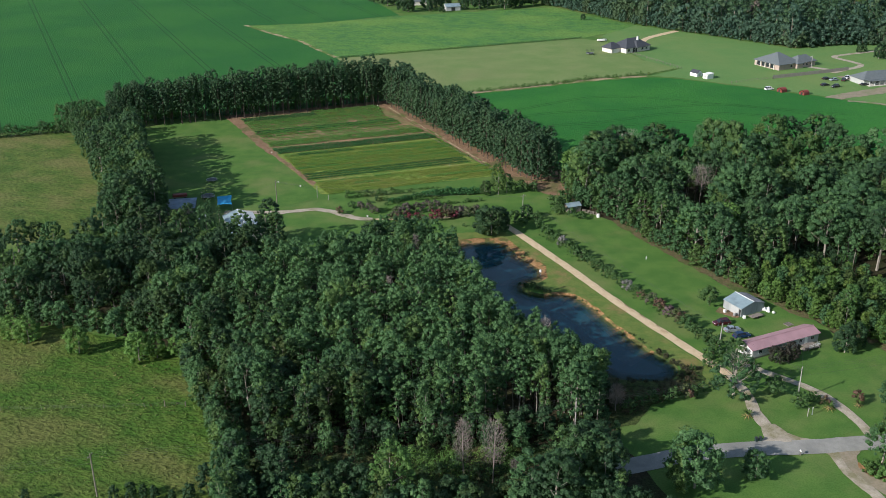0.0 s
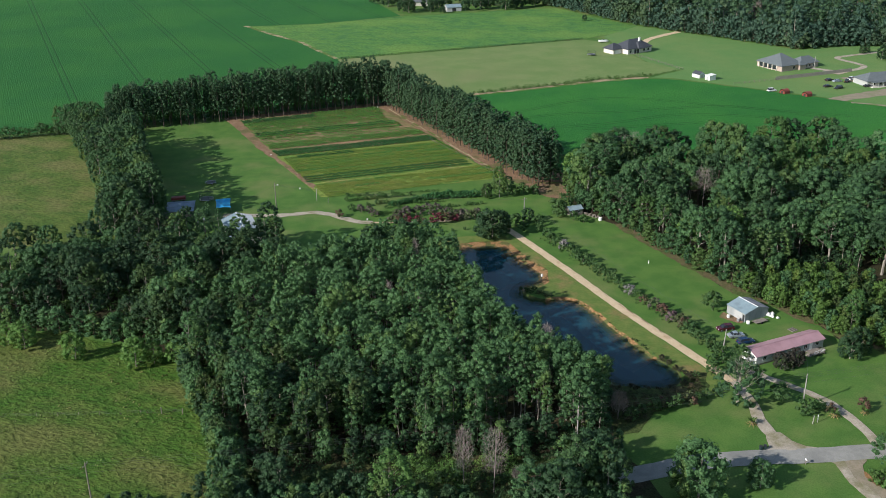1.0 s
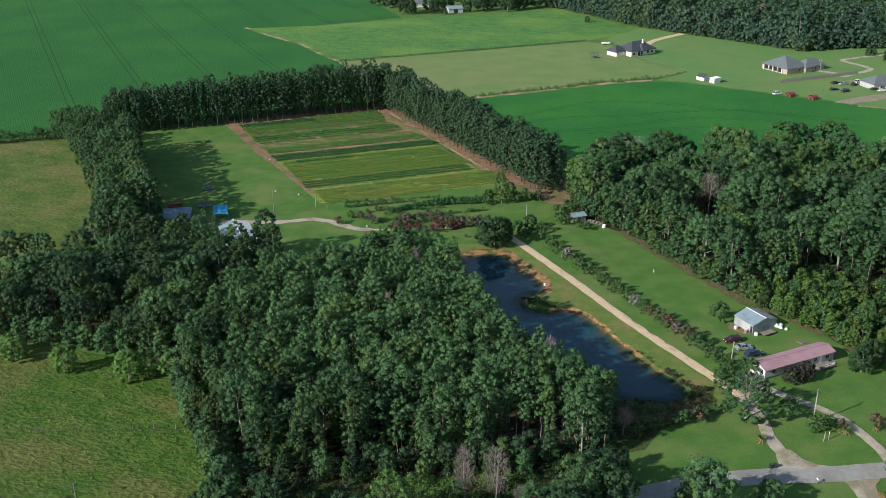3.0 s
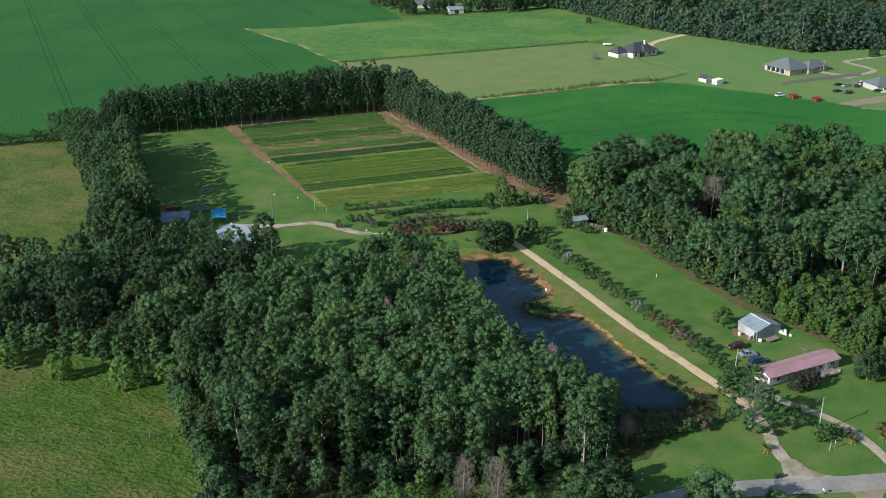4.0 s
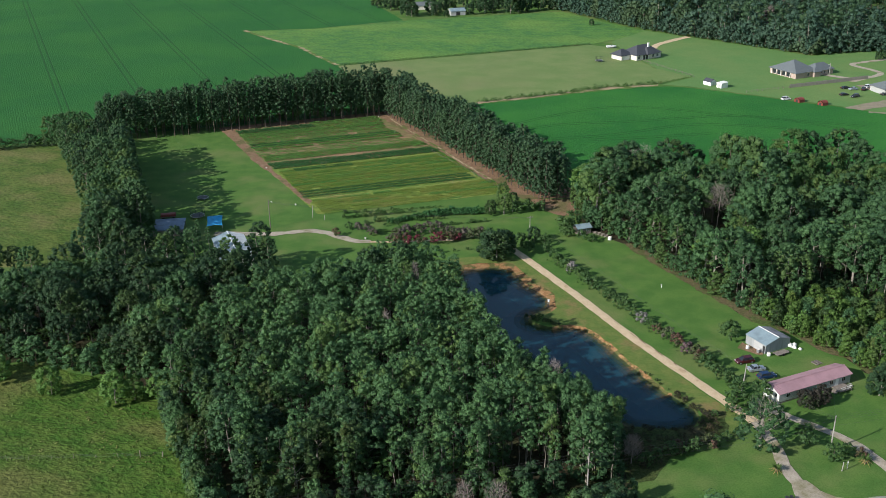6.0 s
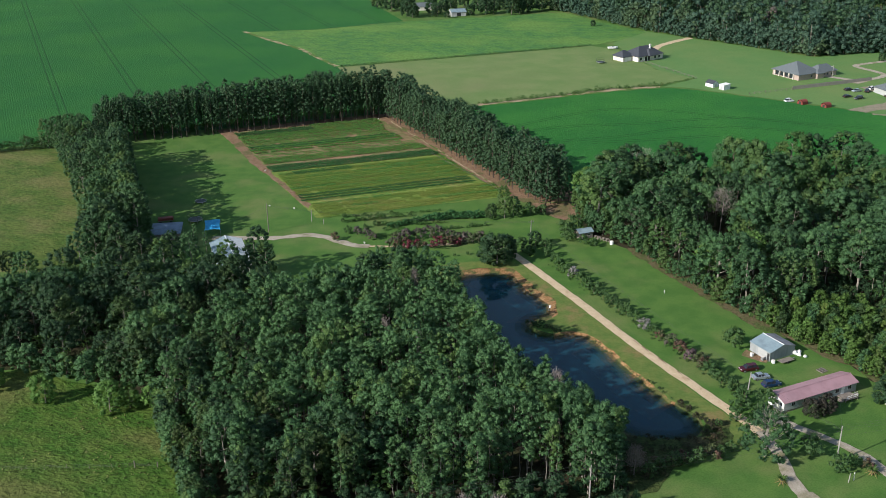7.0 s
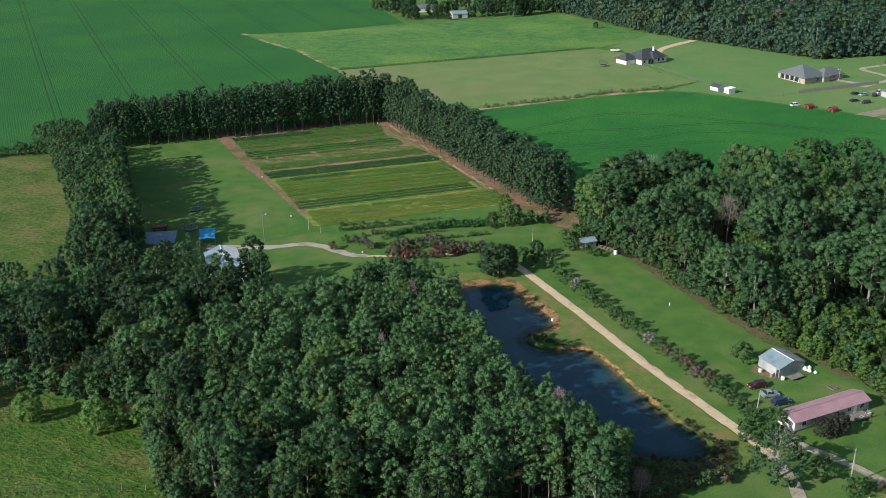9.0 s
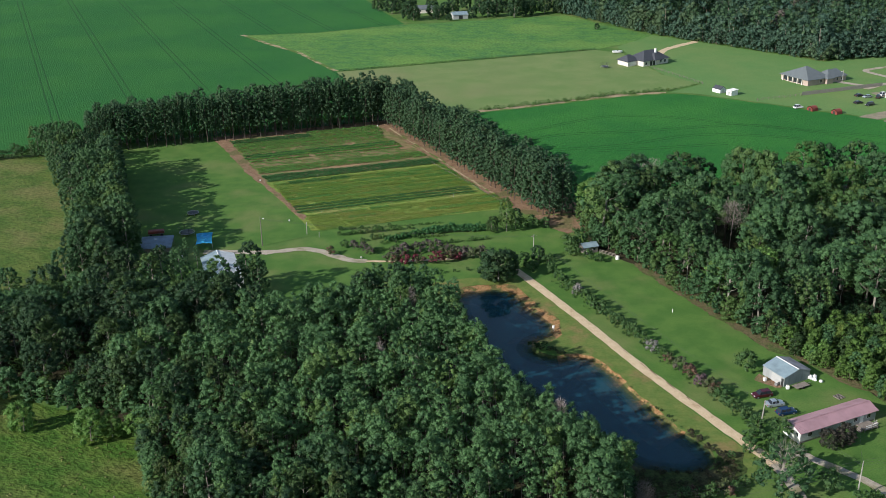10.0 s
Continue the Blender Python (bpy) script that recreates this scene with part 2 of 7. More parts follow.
M["brownscrub"] = foliage("brown_brush", (0.036, 0.038, 0.022), (0.078, 0.074, 0.042), (0.10, 0.070, 0.045), 0.35)
M["leaf_purple"] = foliage("purple_brown_leaves", (0.030, 0.030, 0.022), (0.070, 0.062, 0.046), (0.050, 0.075, 0.034), 0.5)
M["tuftleaf"] = foliage("grass_tufts", (0.060, 0.125, 0.020), (0.130, 0.180, 0.038), (0.16, 0.165, 0.055), 0.10, 0.15, 0.6)
M["bloom_red"] = foliage("crimson_blossom", (0.085, 0.018, 0.022), (0.170, 0.030, 0.045), (0.05, 0.07, 0.03), 0.5, 0.2, 0.7)
M["bloom_mauve"] = foliage("mauve_blossom", (0.090, 0.062, 0.058), (0.145, 0.096, 0.098), (0.06, 0.10, 0.03), 0.5, 0.2, 0.6)
M["bloom_faded"] = foliage("faded_blossom", (0.070, 0.062, 0.048), (0.120, 0.098, 0.080), (0.06, 0.09, 0.03), 0.5, 0.2, 0.6)
M["bloom_rust"] = foliage("rust_leaves", (0.080, 0.046, 0.030), (0.125, 0.076, 0.046), (0.05, 0.09, 0.03), 0.5, 0.2, 0.42)
M["bloom_white"] = foliage("pale_blossom", (0.15, 0.145, 0.12), (0.27, 0.25, 0.23), (0.06, 0.11, 0.03), 0.5, 0.2, 0.5)
M["crop_dark"] = foliage("bean_leaves", (0.038, 0.128, 0.044), (0.080, 0.208, 0.060), None, 0.4)
M["crop_mid"] = foliage("squash_leaves", (0.092, 0.235, 0.056), (0.165, 0.335, 0.074), (0.205, 0.275, 0.070), 0.4)
M["crop_pale"] = foliage("bolted_weeds", (0.135, 0.255, 0.050), (0.215, 0.335, 0.066), (0.240, 0.310, 0.072), 0.25, alt_at=0.6, grainy=0.4)
M["crop_gold"] = foliage("golden_weeds", (0.180, 0.262, 0.052), (0.248, 0.320, 0.066), (0.275, 0.305, 0.080), 0.2, alt_at=0.55, grainy=0.4)
M["bark"] = plain("bark", (0.12, 0.095, 0.072), 0.9, 0.4, 2.0, bump=0.05)
M["bark_pine"] = plain("pine_bark", (0.085, 0.064, 0.050), 0.9, 0.35, 2.0, bump=0.05)
M["bark_pale"] = plain("pale_bark", (0.27, 0.245, 0.205), 0.9, 0.35, 2.0, bump=0.04)
M["dead"] = plain("dead_wood", (0.235, 0.200, 0.178), 0.9, 0.3, 2.0, bump=0.03)
M["pole"] = plain("weathered_pole", (0.33, 0.315, 0.285), 0.85, 0.3, 1.0, streak=(3, 3, 0.3))
M["wire"] = plain("wire", (0.06, 0.06, 0.06), 0.5, 0.1)


def water_material(name, murk):
    """Pond water: mirror-like, its body showing the more, the murkier or deeper it is."""
    m, n, l = nodes_of(name)
    pos = n.new("ShaderNodeNewGeometry").outputs["Position"]
    f = noise_node(n, l, pos, 1.2, 3, 0.5)
    b = noise_node(n, l, pos, 0.06, 3)
    col = mix_node(n, l, ramp_node(n, l, b, 0.4, 0.7), (0.008, 0.052, 0.078), (0.010, 0.058, 0.080))
    p = n.new("ShaderNodeBsdfPrincipled")
    p.inputs["Roughness"].default_value, p.inputs["IOR"].default_value, p.inputs["Specular IOR Level"].default_value = 0.05, 1.33, 0.5
    l.new(col, p.inputs["Base Color"])
    bm = n.new("ShaderNodeBump")
    bm.inputs["Strength"].default_value, bm.inputs["Distance"].default_value = 0.05, 0.02
    l.new(f, bm.inputs["Height"])
    l.new(bm.outputs[0], p.inputs["Normal"])
    t = n.new("ShaderNodeBsdfTransparent")
    t.inputs["Color"].default_value = (0.75, 0.8, 0.7, 1)
    s = n.new("ShaderNodeMixShader")
    s.inputs[0].default_value = murk
    l.new(t.outputs[0], s.inputs[1])
    l.new(p.outputs[0], s.inputs[2])
    l.new(s.outputs[0], n.new("ShaderNodeOutputMaterial").inputs[0])
    return m


for nm, murk in (("water", 0.82), ("water_mid", 0.62), ("water_shallow", 0.42), ("water_edge", 0.22)):
    M[nm] = water_material("pond_" + nm, murk)


# ---- making meshes ----
def quads_mesh(name, verts, mats, sizes=None, quads=None):
    """A mesh from an array of corners, four to a face; or with quads given, indexed. sizes: faces to each material."""
    verts = np.asarray(verts, np.float32).reshape(-1, 3)
    idx = np.arange(len(verts), dtype=np.int32) if quads is None else np.asarray(quads, np.int32).ravel()
    me = bpy.data.meshes.new(name)
    nf = len(idx) // 4
    me.vertices.add(len(verts))
    me.vertices.foreach_set("co", verts.ravel())
    me.loops.add(len(idx))
    me.loops.foreach_set("vertex_index", idx)
    me.polygons.add(nf)
    me.polygons.foreach_set("loop_start", np.arange(0, nf * 4, 4, dtype=np.int32))
    for m in mats:
        me.materials.append(m)
    if sizes:
        me.polygons.foreach_set("material_index", np.repeat(np.arange(len(sizes)), sizes).astype(np.int32))
    me.update(calc_edges=True)
    me.validate()
    return me


def part(name, bm, material, parent=None, label="", smooth=False):
    """Links a bmesh (or a mesh) as one object, under its thing if one is given."""
    if isinstance(bm, bpy.types.Mesh):
        me = bm
    else:
        bmesh.ops.recalc_face_normals(bm, faces=bm.faces)
        me = bpy.data.meshes.new(name)
        bm.to_mesh(me)
        bm.free()
    if material and not me.materials:
        me.materials.append(material)
    if smooth:
        me.shade_smooth()
    ob = new(name, me)
    if parent:
        ob.parent = parent
    if label:
        tagged(ob, label)
    return ob


def thing(name, x, y, z=0.0, turn=0.0, label="", category="", group="", kind=""):
    e = new(name)
    e.empty_display_size = 0.5
    e.matrix_basis = pose(x, y, z, 0, 0, turn)
    return tagged(e, label, category, group, kind)


def add_box(bm, x0, x1, y0, y1, z0, z1, bevel=0.0, m=None):
    r = bmesh.ops.create_cube(bm, size=1)
    vs = r["verts"]
    for v in vs:
        v.co = Vector((x0 + (v.co.x + 0.5) * (x1 - x0), y0 + (v.co.y + 0.5) * (y1 - y0), z0 + (v.co.z + 0.5) * (z1 - z0)))
    if bevel:
        es = {e for v in vs for e in v.link_edges}
        r = bmesh.ops.bevel(bm, geom=list(es), offset=bevel, segments=1, affect="EDGES")
        vs = list({v for f in r["faces"] for v in f.verts} | {v for v in vs if v.is_valid})
    if m is not None:
        bmesh.ops.transform(bm, matrix=m, verts=[v for v in vs if v.is_valid])
    return bm


def box(*a, **k):
    return add_box(bmesh.new(), *a, **k)


def prism(outline, z0, z1):
    """An upright prism over a plan outline."""
    bm = bmesh.new()
    low = [bm.verts.new((x, y, z0)) for x, y in outline]
    top = [bm.verts.new((x, y, z1)) for x, y in outline]
    bm.faces.new(low[::-1])
    bm.faces.new(top)
    for i in range(len(low)):
        j = (i + 1) % len(low)
        bm.faces.new((low[i], low[j], top[j], top[i]))
    return bm


def tube(bm, a, b, r0, r1, sides=6):
    a, b = Vector(a), Vector(b)
    q = (b - a).to_track_quat("Z", "Y").to_matrix()
    rings = []
    for c, r in ((a, r0), (b, r1)):
        rings.append([bm.verts.new(c + q @ Vector((r * math.cos(2 * math.pi * i / sides), r * math.sin(2 * math.pi * i / sides), 0))) for i in range(sides)])
    for i in range(sides):
        j = (i + 1) % sides
        bm.faces.new((rings[0][i], rings[0][j], rings[1][j], rings[1][i]))
    bm.faces.new(rings[1])
    bm.faces.new(rings[0][::-1])
    return bm


def smooth_line(pts, closed=False, step=2.0):
    """Catmull-Rom through plan points."""
    pts = [Vector((p[0], p[1])) for p in pts]
    n, out = len(pts), []
    for i in range(n if closed else n - 1):
        if closed:
            p0, p1, p2, p3 = pts[i - 1], pts[i], pts[(i + 1) % n], pts[(i + 2) % n]
        else:
            p0, p1, p2, p3 = pts[max(i - 1, 0)], pts[i], pts[i + 1], pts[min(i + 2, n - 1)]
        k = max(1, int((p2 - p1).length / step))
        for j in range(k):
            t = j / k
            out.append(0.5 * (2 * p1 + (p2 - p0) * t + (2 * p0 - 5 * p1 + 4 * p2 - p3) * t * t + (3 * p1 - p0 - 3 * p2 + p3) * t ** 3))
    if not closed:
        out.append(pts[-1])
    return out


def ragged(pts, step=2.5, amount=0.5, seed=0):
    """A closed outline with its edges cut up and made uneven."""
    out = []
    for i, p in enumerate(pts):
        a, b = Vector(p), Vector(pts[(i + 1) % len(pts)])
        k = max(1, min(160, int((b - a).length / step)))
        nrm = Vector((-(b - a).y, (b - a).x)).normalized()
        for j in range(k):
            c = a.lerp(b, j / k)
            w = noise.noise((c.x * 0.16 + seed, c.y * 0.16, seed * 3.1)) * 1.3 + noise.noise((c.x * 0.6, c.y * 0.6, seed + 7.0)) * 0.8
            out.append(c + nrm * w * amount)
    return out


def fill_mesh(name, loops, z):
    tris = tessellate_polygon([[Vector((p[0], p[1], 0)) for p in lp] for lp in loops])
    pts = [(p[0], p[1], z) for lp in loops for p in lp]
    me = bpy.data.meshes.new(name)
    me.from_pydata(pts, [], [t for t in tris])
    bm = bmesh.new()
    bm.from_mesh(me)
    for f in bm.faces:
        f.normal_update()
        if f.normal.z < 0:
            f.normal_flip()
    bm.to_mesh(me)
    bm.free()
    return me


def patch(name, pts, z, material, label, step=2.5, amount=0.5, seed=0, curved=False):
    line = smooth_line(pts, True, step) if curved else pts
    return tagged(part(name, fill_mesh(name, [ragged(line, step, amount, seed)], z), M[material]), label, kind="structure")


def ribbon(name, pts, width, z, material, label, amount=0.25, seed=0, widths=None):
    line = smooth_line(pts, False, 1.5)
    n = len(line)
    verts, quads = [], []
    for i, p in enumerate(line):
        d = (line[min(i + 1, n - 1)] - line[max(i - 1, 0)]).normalized()
        nrm = Vector((-d.y, d.x))
        w = width if widths is None else widths[0] + (widths[1] - widths[0]) * i / (n - 1)
        for side in (-1, -0.5, 0.5, 1):
            k = noise.noise((p.x * 0.35 + seed, p.y * 0.35, side * 5)) * amount if abs(side) == 1 else 0
            q = p + nrm * (side * w / 2 + k)
            verts.append((q.x, q.y, z + (0.03 if abs(side) < 1 else 0)))
        if i:
            a = 4 * (i - 1)
            quads += [(a + k, a + k + 1, a + k + 5, a + k + 4) for k in range(3)]
    me = quads_mesh(name, verts, [M[material]], quads=[q[::-1] for q in quads])
    return tagged(part(name, me, None), label, kind="structure")


# ---- ground ----
POND = smooth_line([(4, 287), (9, 291), (14.5, 292), (20, 289.2), (23, 280), (28, 271.5), (28, 265), (23.5, 261), (21.8, 256), (27, 251.5),
                    (35, 252), (40, 245), (44.5, 233.5), (48, 224.5), (53, 216.5), (56.6, 210), (54.8, 205.8), (50.5, 204), (45.5, 204.4), (40, 206.8), (34, 215),
                    (26, 228), (17, 240), (9.5, 258), (4.5, 276)], True, 1.5)


def pond_ring(off, wob=0.0):
    n, out = len(POND), []
    for i, p in enumerate(POND):
        d = (POND[(i + 1) % n] - POND[i - 1]).normalized()
        reach = 1.45 + 0.9 * noise.noise((p.x * 0.13, p.y * 0.13, 1.0)) if p.y > 262 else 0.42 + 0.25 * noise.noise((p.x * 0.2, p.y * 0.2, 1.0))
        w = off * (reach if off > 0.6 else 1) + wob * (noise.noise((p.x * 0.18, p.y * 0.18, 3.0)) + 0.6 * noise.noise((p.x * 0.5, p.y * 0.5, 9.0)))
        out.append(p + Vector((-d.y, d.x)) * w)          # outline runs clockwise: this side is outward
    return out


FAR = 2400.0
ground = tagged(part("ground", fill_mesh("ground", [[(-FAR, -800), (FAR, -800), (FAR, 3600), (-FAR, 3600)], pond_ring(2.6, 0.9)[::-1]], 0.0), M["lawn"]),
                "flat mown grass and grassland reaching the horizon", kind="structure")
rings = [(2.6, 0.9, 0.0), (1.6, 0.9, -0.18), (0.5, 0.6, -0.52), (-1.2, 0.4, -0.78), (-4.0, 0.5, -1.25), (-7.0, 0.0, -2.0)]
verts, quads = [], []
for off, wob, z in rings:
    verts += [(p.x, p.y, z) for p in pond_ring(off, wob)]
n = len(POND)
for k in range(len(rings) - 1):
    quads += [(k * n + i, k * n + (i + 1) % n, (k + 1) * n + (i + 1) % n, (k + 1) * n + i) for i in range(n)]
east_side = [POND[i].y > 284 or POND[i].x > 60 - 0.55 * (POND[i].y - 200) - 4 and POND[i].y > 219 for i in range(n)]
for nm, flag, mt, lb in (("pond_bank", True, "clay", "bare orange clay bank of the pond"), ("pond_bank", False, "scrub", "dark overgrown bank of the pond")):
    qs = [q[::-1] for j, q in enumerate(quads) if east_side[j % n] == flag]
    tagged(part(nm, quads_mesh(nm, verts, [M[mt]], quads=qs), None, smooth=True), lb, kind="structure")
tagged(part("pond_bed", fill_mesh("pond_bed", [pond_ring(-6.9)], -1.98), M["litter"]), "dark muddy pond bed", kind="structure")
shore = [pond_ring(1.2, 0.6), pond_ring(-0.7, 0.5), pond_ring(-1.9, 0.4), pond_ring(-3.4, 0.3)]
for a, b, mt in ((0, 1, "water_edge"), (1, 2, "water_shallow"), (2, 3, "water_mid")):
    sheet = [(p.x, p.y, -0.52) for p in shore[a] + shore[b]]
    tagged(part("water", quads_mesh("water", sheet, [M[mt]], quads=[(i + n, (i + 1) % n + n, (i + 1) % n, i) for i in range(n)]), None), "shallow clear pond water over orange clay", kind="structure")
tagged(part("water", fill_mesh("water", [shore[3]], -0.52), M["water"]), "still dark blue pond water", kind="structure")

inner, outer = pond_ring(2.6, 0.9), pond_ring(5.0, 1.6)
band = [(p.x, p.y, 0.004) for p in inner] + [(p.x, p.y, 0.045) for p in outer]
qs = [(i + n, (i + 1) % n + n, (i + 1) % n, i) for i in range(n) if east_side[i]]
tagged(part("grass_verge", quads_mesh("grass_verge", band, [M["bank"]], quads=qs), None), "dry yellow grass verge round the pond", kind="structure")

G_O, G_U, G_V = Vector((-93, 444)), Vector((0.949, 0.316)), Vector((0.405, -0.914))


def gp(u, v):
    """A place in the vegetable garden: metres along its rows, metres down from its far side."""
    return G_O + G_U * u + G_V * v


# fields, laid a few centimetres above one another
patch("soybean_field", [(-900, 330), (-196, 424), (-172, 432), (-60, 466), (-25, 478), (-62, 582), (-90, 632), (-113, 661), (-134, 692), (-87, 699), (-30, 728), (-56, 806), (-110, 1000), (-900, 1300)],
      0.03, "soy", "dark green soybeans drilled in straight rows", 8, 1.2, 1)
patch("weedy_field", [(-134, 691), (-87, 698), (-33, 724), (86, 758), (109, 716), (132, 676), (111, 650), (90, 634), (7, 604), (-61, 580), (-95, 640)],
      0.05, "weeds", "bright yellow-green weedy field", 6, 1.2, 2)
patch("hay_field", [(-61, 578), (90, 632), (104, 622), (116, 566), (131, 542), (111, 528), (84, 520), (50, 505), (16, 491), (-8, 478), (-26, 478)],
      0.06, "hay", "close-cropped olive hay field", 5, 0.8, 3)
patch("far_lawn", [(104, 640), (118, 560), (132, 541), (112, 524), (122, 522), (149, 504), (187, 478), (250, 428), (340, 470), (340, 640), (270, 602), (240, 604), (214, 592), (186, 624), (157, 654), (130, 682)],
      0.045, "far_lawn", "pale mown lawn round the distant houses", 5, 0.8, 21)
patch("soybean_field", [(16, 488), (49, 500), (84, 515), (110, 521), (121, 520), (149, 502), (187, 476), (250, 425), (300, 330), (150, 330), (48, 356), (8, 440), (-6, 472)],
      0.04, "soy2", "lush dark green soybean field", 5, 0.9, 4)
patch("pasture", [(-600, 190), (-150, 296), (-128, 294), (-104, 298), (-110, 330), (-125, 366), (-146, 414), (-160, 430), (-172, 427), (-196, 418), (-900, 318)],
      0.05, "dry_pasture", "rough olive-green pasture with dry tufts", 4, 1.0, 5)
patch("pasture", [(-300, -60), (-30, -60), (-34, 120), (-42, 158), (-46, 172), (-53, 190), (-59, 206), (-66, 219), (-80, 226), (-100, 234), (-128, 236), (-420, 200)],
      0.05, "pasture", "rough olive-green pasture with dry tufts", 3, 1.0, 6)
patch("woodland_floor", [(-140, 236), (-100, 236), (-66, 221), (-52, 190), (-45, 172), (-40, 140), (44, 140), (44, 160), (38, 176), (37, 186), (36, 198), (30, 208),
                         (22, 222), (12, 238), (4, 259), (4, 272), (-3, 279), (-12, 282), (-24, 279), (-30, 274), (-46, 264), (-50, 280), (-62, 288), (-96, 291), (-120, 284), (-140, 270)],
      0.07, "litter", "brown leaf litter under the trees", 3, 1.0, 7)
patch("woodland_floor", [(44, 352), (46, 322), (57, 309), (62, 298), (72, 277), (80, 259), (90, 249), (94, 240), (99, 236), (101, 227), (108, 223), (114, 213), (140, 200),
                         (240, 200), (240, 330), (170, 352), (152, 356), (152, 380), (140, 380), (124, 370), (92, 362), (68, 364), (56, 356)],
      0.07, "litter", "brown leaf litter under the trees", 3, 0.8, 8)
patch("garden_soil", [gp(-1, -3), gp(69, -3), gp(69, 62), gp(-1, 62)], 0.08, "soil", "weedy brown garden soil", 2, 0.4, 9)
patch("garden_soil", [gp(-1, 60), gp(69, 60), gp(71, 118), gp(2, 116)], 0.09, "weedsoil", "garden soil under yellow-green weeds", 2, 0.5, 10)
patch("dirt_track", [gp(-6, -8), gp(76, -10), gp(76, -4), gp(66, -2.5), gp(-0.5, -2.5), gp(0.2, 60), gp(3.2, 88), gp(4.2, 102), gp(2.0, 106), gp(0.6, 88), gp(-2.2, 58), gp(-3.6, 45), gp(-4.4, 20)],
      0.11, "dirt", "bare reddish dirt track round the garden", 1.5, 0.6, 11)
patch("pine_litter", [gp(77, 4), gp(84, 2), gp(91, 60), gp(96, 128), gp(90, 131), gp(79.5, 127), gp(77.6, 100), gp(77.4, 50)], 0.095, "dirt", "reddish dirt and needle litter under the pines", 1.5, 0.6, 73)
patch("dirt_track", [gp(66.5, -6), gp(76, -8), gp(77.5, 30), gp(78, 70), gp(78, 110), gp(80, 128), gp(73, 126), gp(71, 100), gp(70.5, 60), gp(68.6, 32), gp(67.2, 14)],
      0.10, "dirt", "bare reddish dirt track round the garden", 1.5, 0.8, 12)
patch("dirt_track", [(30, 352), (44, 352), (47, 338), (40, 334), (33, 342)], 0.12, "dirt", "bare reddish dirt under the pines", 1.5, 0.7, 13)
patch("grass_verge", [(25, 297), (36, 271), (48, 244), (59, 221), (66, 208), (62, 200), (59, 207), (55, 216), (50, 225), (46.5, 234), (42, 246), (36.5, 254), (29, 255), (26.5, 259),
                      (31, 264), (31, 273), (26, 282), (22, 291), (20, 297)], 0.05, "bank", "dry yellow grass verge above the pond", 1.5, 0.4, 14)
patch("grass_verge", [(-1, 288), (3, 293), (10, 295), (20, 295), (21, 300), (8, 300), (-4, 296)], 0.05, "bank", "dry yellow grass verge above the pond", 1.5, 0.5, 15)
patch("worn_ground", [(56, 310), (61, 298), (71, 277), (79, 259), (84, 252), (90, 247), (94, 239), (99, 234), (101, 226), (108, 222), (114, 212), (118, 214), (111, 226), (104, 236), (96, 248), (88, 258), (79, 277), (69, 299), (62, 311)], 0.10, "edge_litter", "brown brushy ground along the wood", 1.0, 0.9, 16)
patch("worn_ground", [(74, 240), (79, 236), (80, 238), (76, 243)], 0.06, "dirt", "bare dirt in front of the shed", 1, 0.4, 17)
patch("worn_ground", [(29, 157), (10, 160), (-30, 160), (-38, 168), (-20, 176), (12, 177), (30, 176)], 0.10, "scrub", "scrubby ground under the power line", 2, 0.8, 18)
# brushy ground whose dark colour also stands in for the wood's shadow
patch("worn_ground", [(37, 184), (36, 209.5), (40, 205.4), (46, 203.2), (50.5, 202.8), (55.5, 204.6), (58.6, 210), (63, 210.5), (62, 203), (56, 197.5), (47, 193), (42, 185)], 0.10, "scrub", "rough brushy ground below the pond, dark for the tree shade on it", 1.5, 0.7, 22)
patch("worn_ground", [(16.5, 169), (21, 171), (24, 169.5), (20, 167.8)], 0.13, "dirt", "bare orange earth under the power line", 0.8, 0.4, 23)
patch("worn_ground", [(-46, 168), (-43, 169.2), (-41.5, 167), (-44, 166)], 0.13, "dirt", "bare earth at the edge of the wood", 0.8, 0.4, 24)
patch("sand_strip", [(16, 489), (49, 501.5), (84, 516.5), (110, 522.5), (111, 525), (84, 520.5), (50, 505), (16, 492)], 0.09, "sand", "sandy strip between two fields", 1.5, 1.1, 19)

ribbon("sand_strip", [gp(69.6, 4), gp(70.4, 30), gp(71.6, 55), gp(71.9, 80), gp(73.2, 104)], 0.8, 0.125, "sand", "pale washed sand along the dirt track", 0.5, 41)

# lanes
for k, pts in enumerate(([(26, 446), (50, 464), (75, 477.5), (101, 476), (135, 461), (187, 441)], [(29, 438), (53, 449), (86, 453), (128, 461), (151, 455), (183, 430)],
                         [(39, 425), (73, 432), (107, 446), (131, 445), (151, 439)], [(62, 424), (91, 428), (118, 433)])):
    for off in (0.0, 2.6):
        ribbon("wheel_track", [(x, y + off) for x, y in pts], 0.6, 0.06, "soy_rut", "dark wheel rut curving through the soybeans", 0.25, 30 + k)
ribbon("farm_lane", [(20, 307), (23, 302), (37, 272), (49, 245), (60, 223), (67, 209), (69.5, 203)], 2.75, 0.10, "lane", "pale sandy farm lane", 0.3, 1)
ribbon("farm_lane", [(68.6, 206), (70.2, 197), (69.8, 190), (70.6, 184), (72.2, 179.5), (73.5, 177)], 3.0, 0.12, "gravel", "pale gravel lane mouth joining the road", 0.3, 2, widths=(2.3, 3.2))
patch("lane_mouth", [(69.4, 184), (68.6, 179.2), (67, 177.4), (80, 178.1), (76.6, 179.2), (74.2, 181), (72.6, 184.5)], 0.115, "gravel", "pale gravel lane mouth joining the road", 1.0, 0.2, 20)
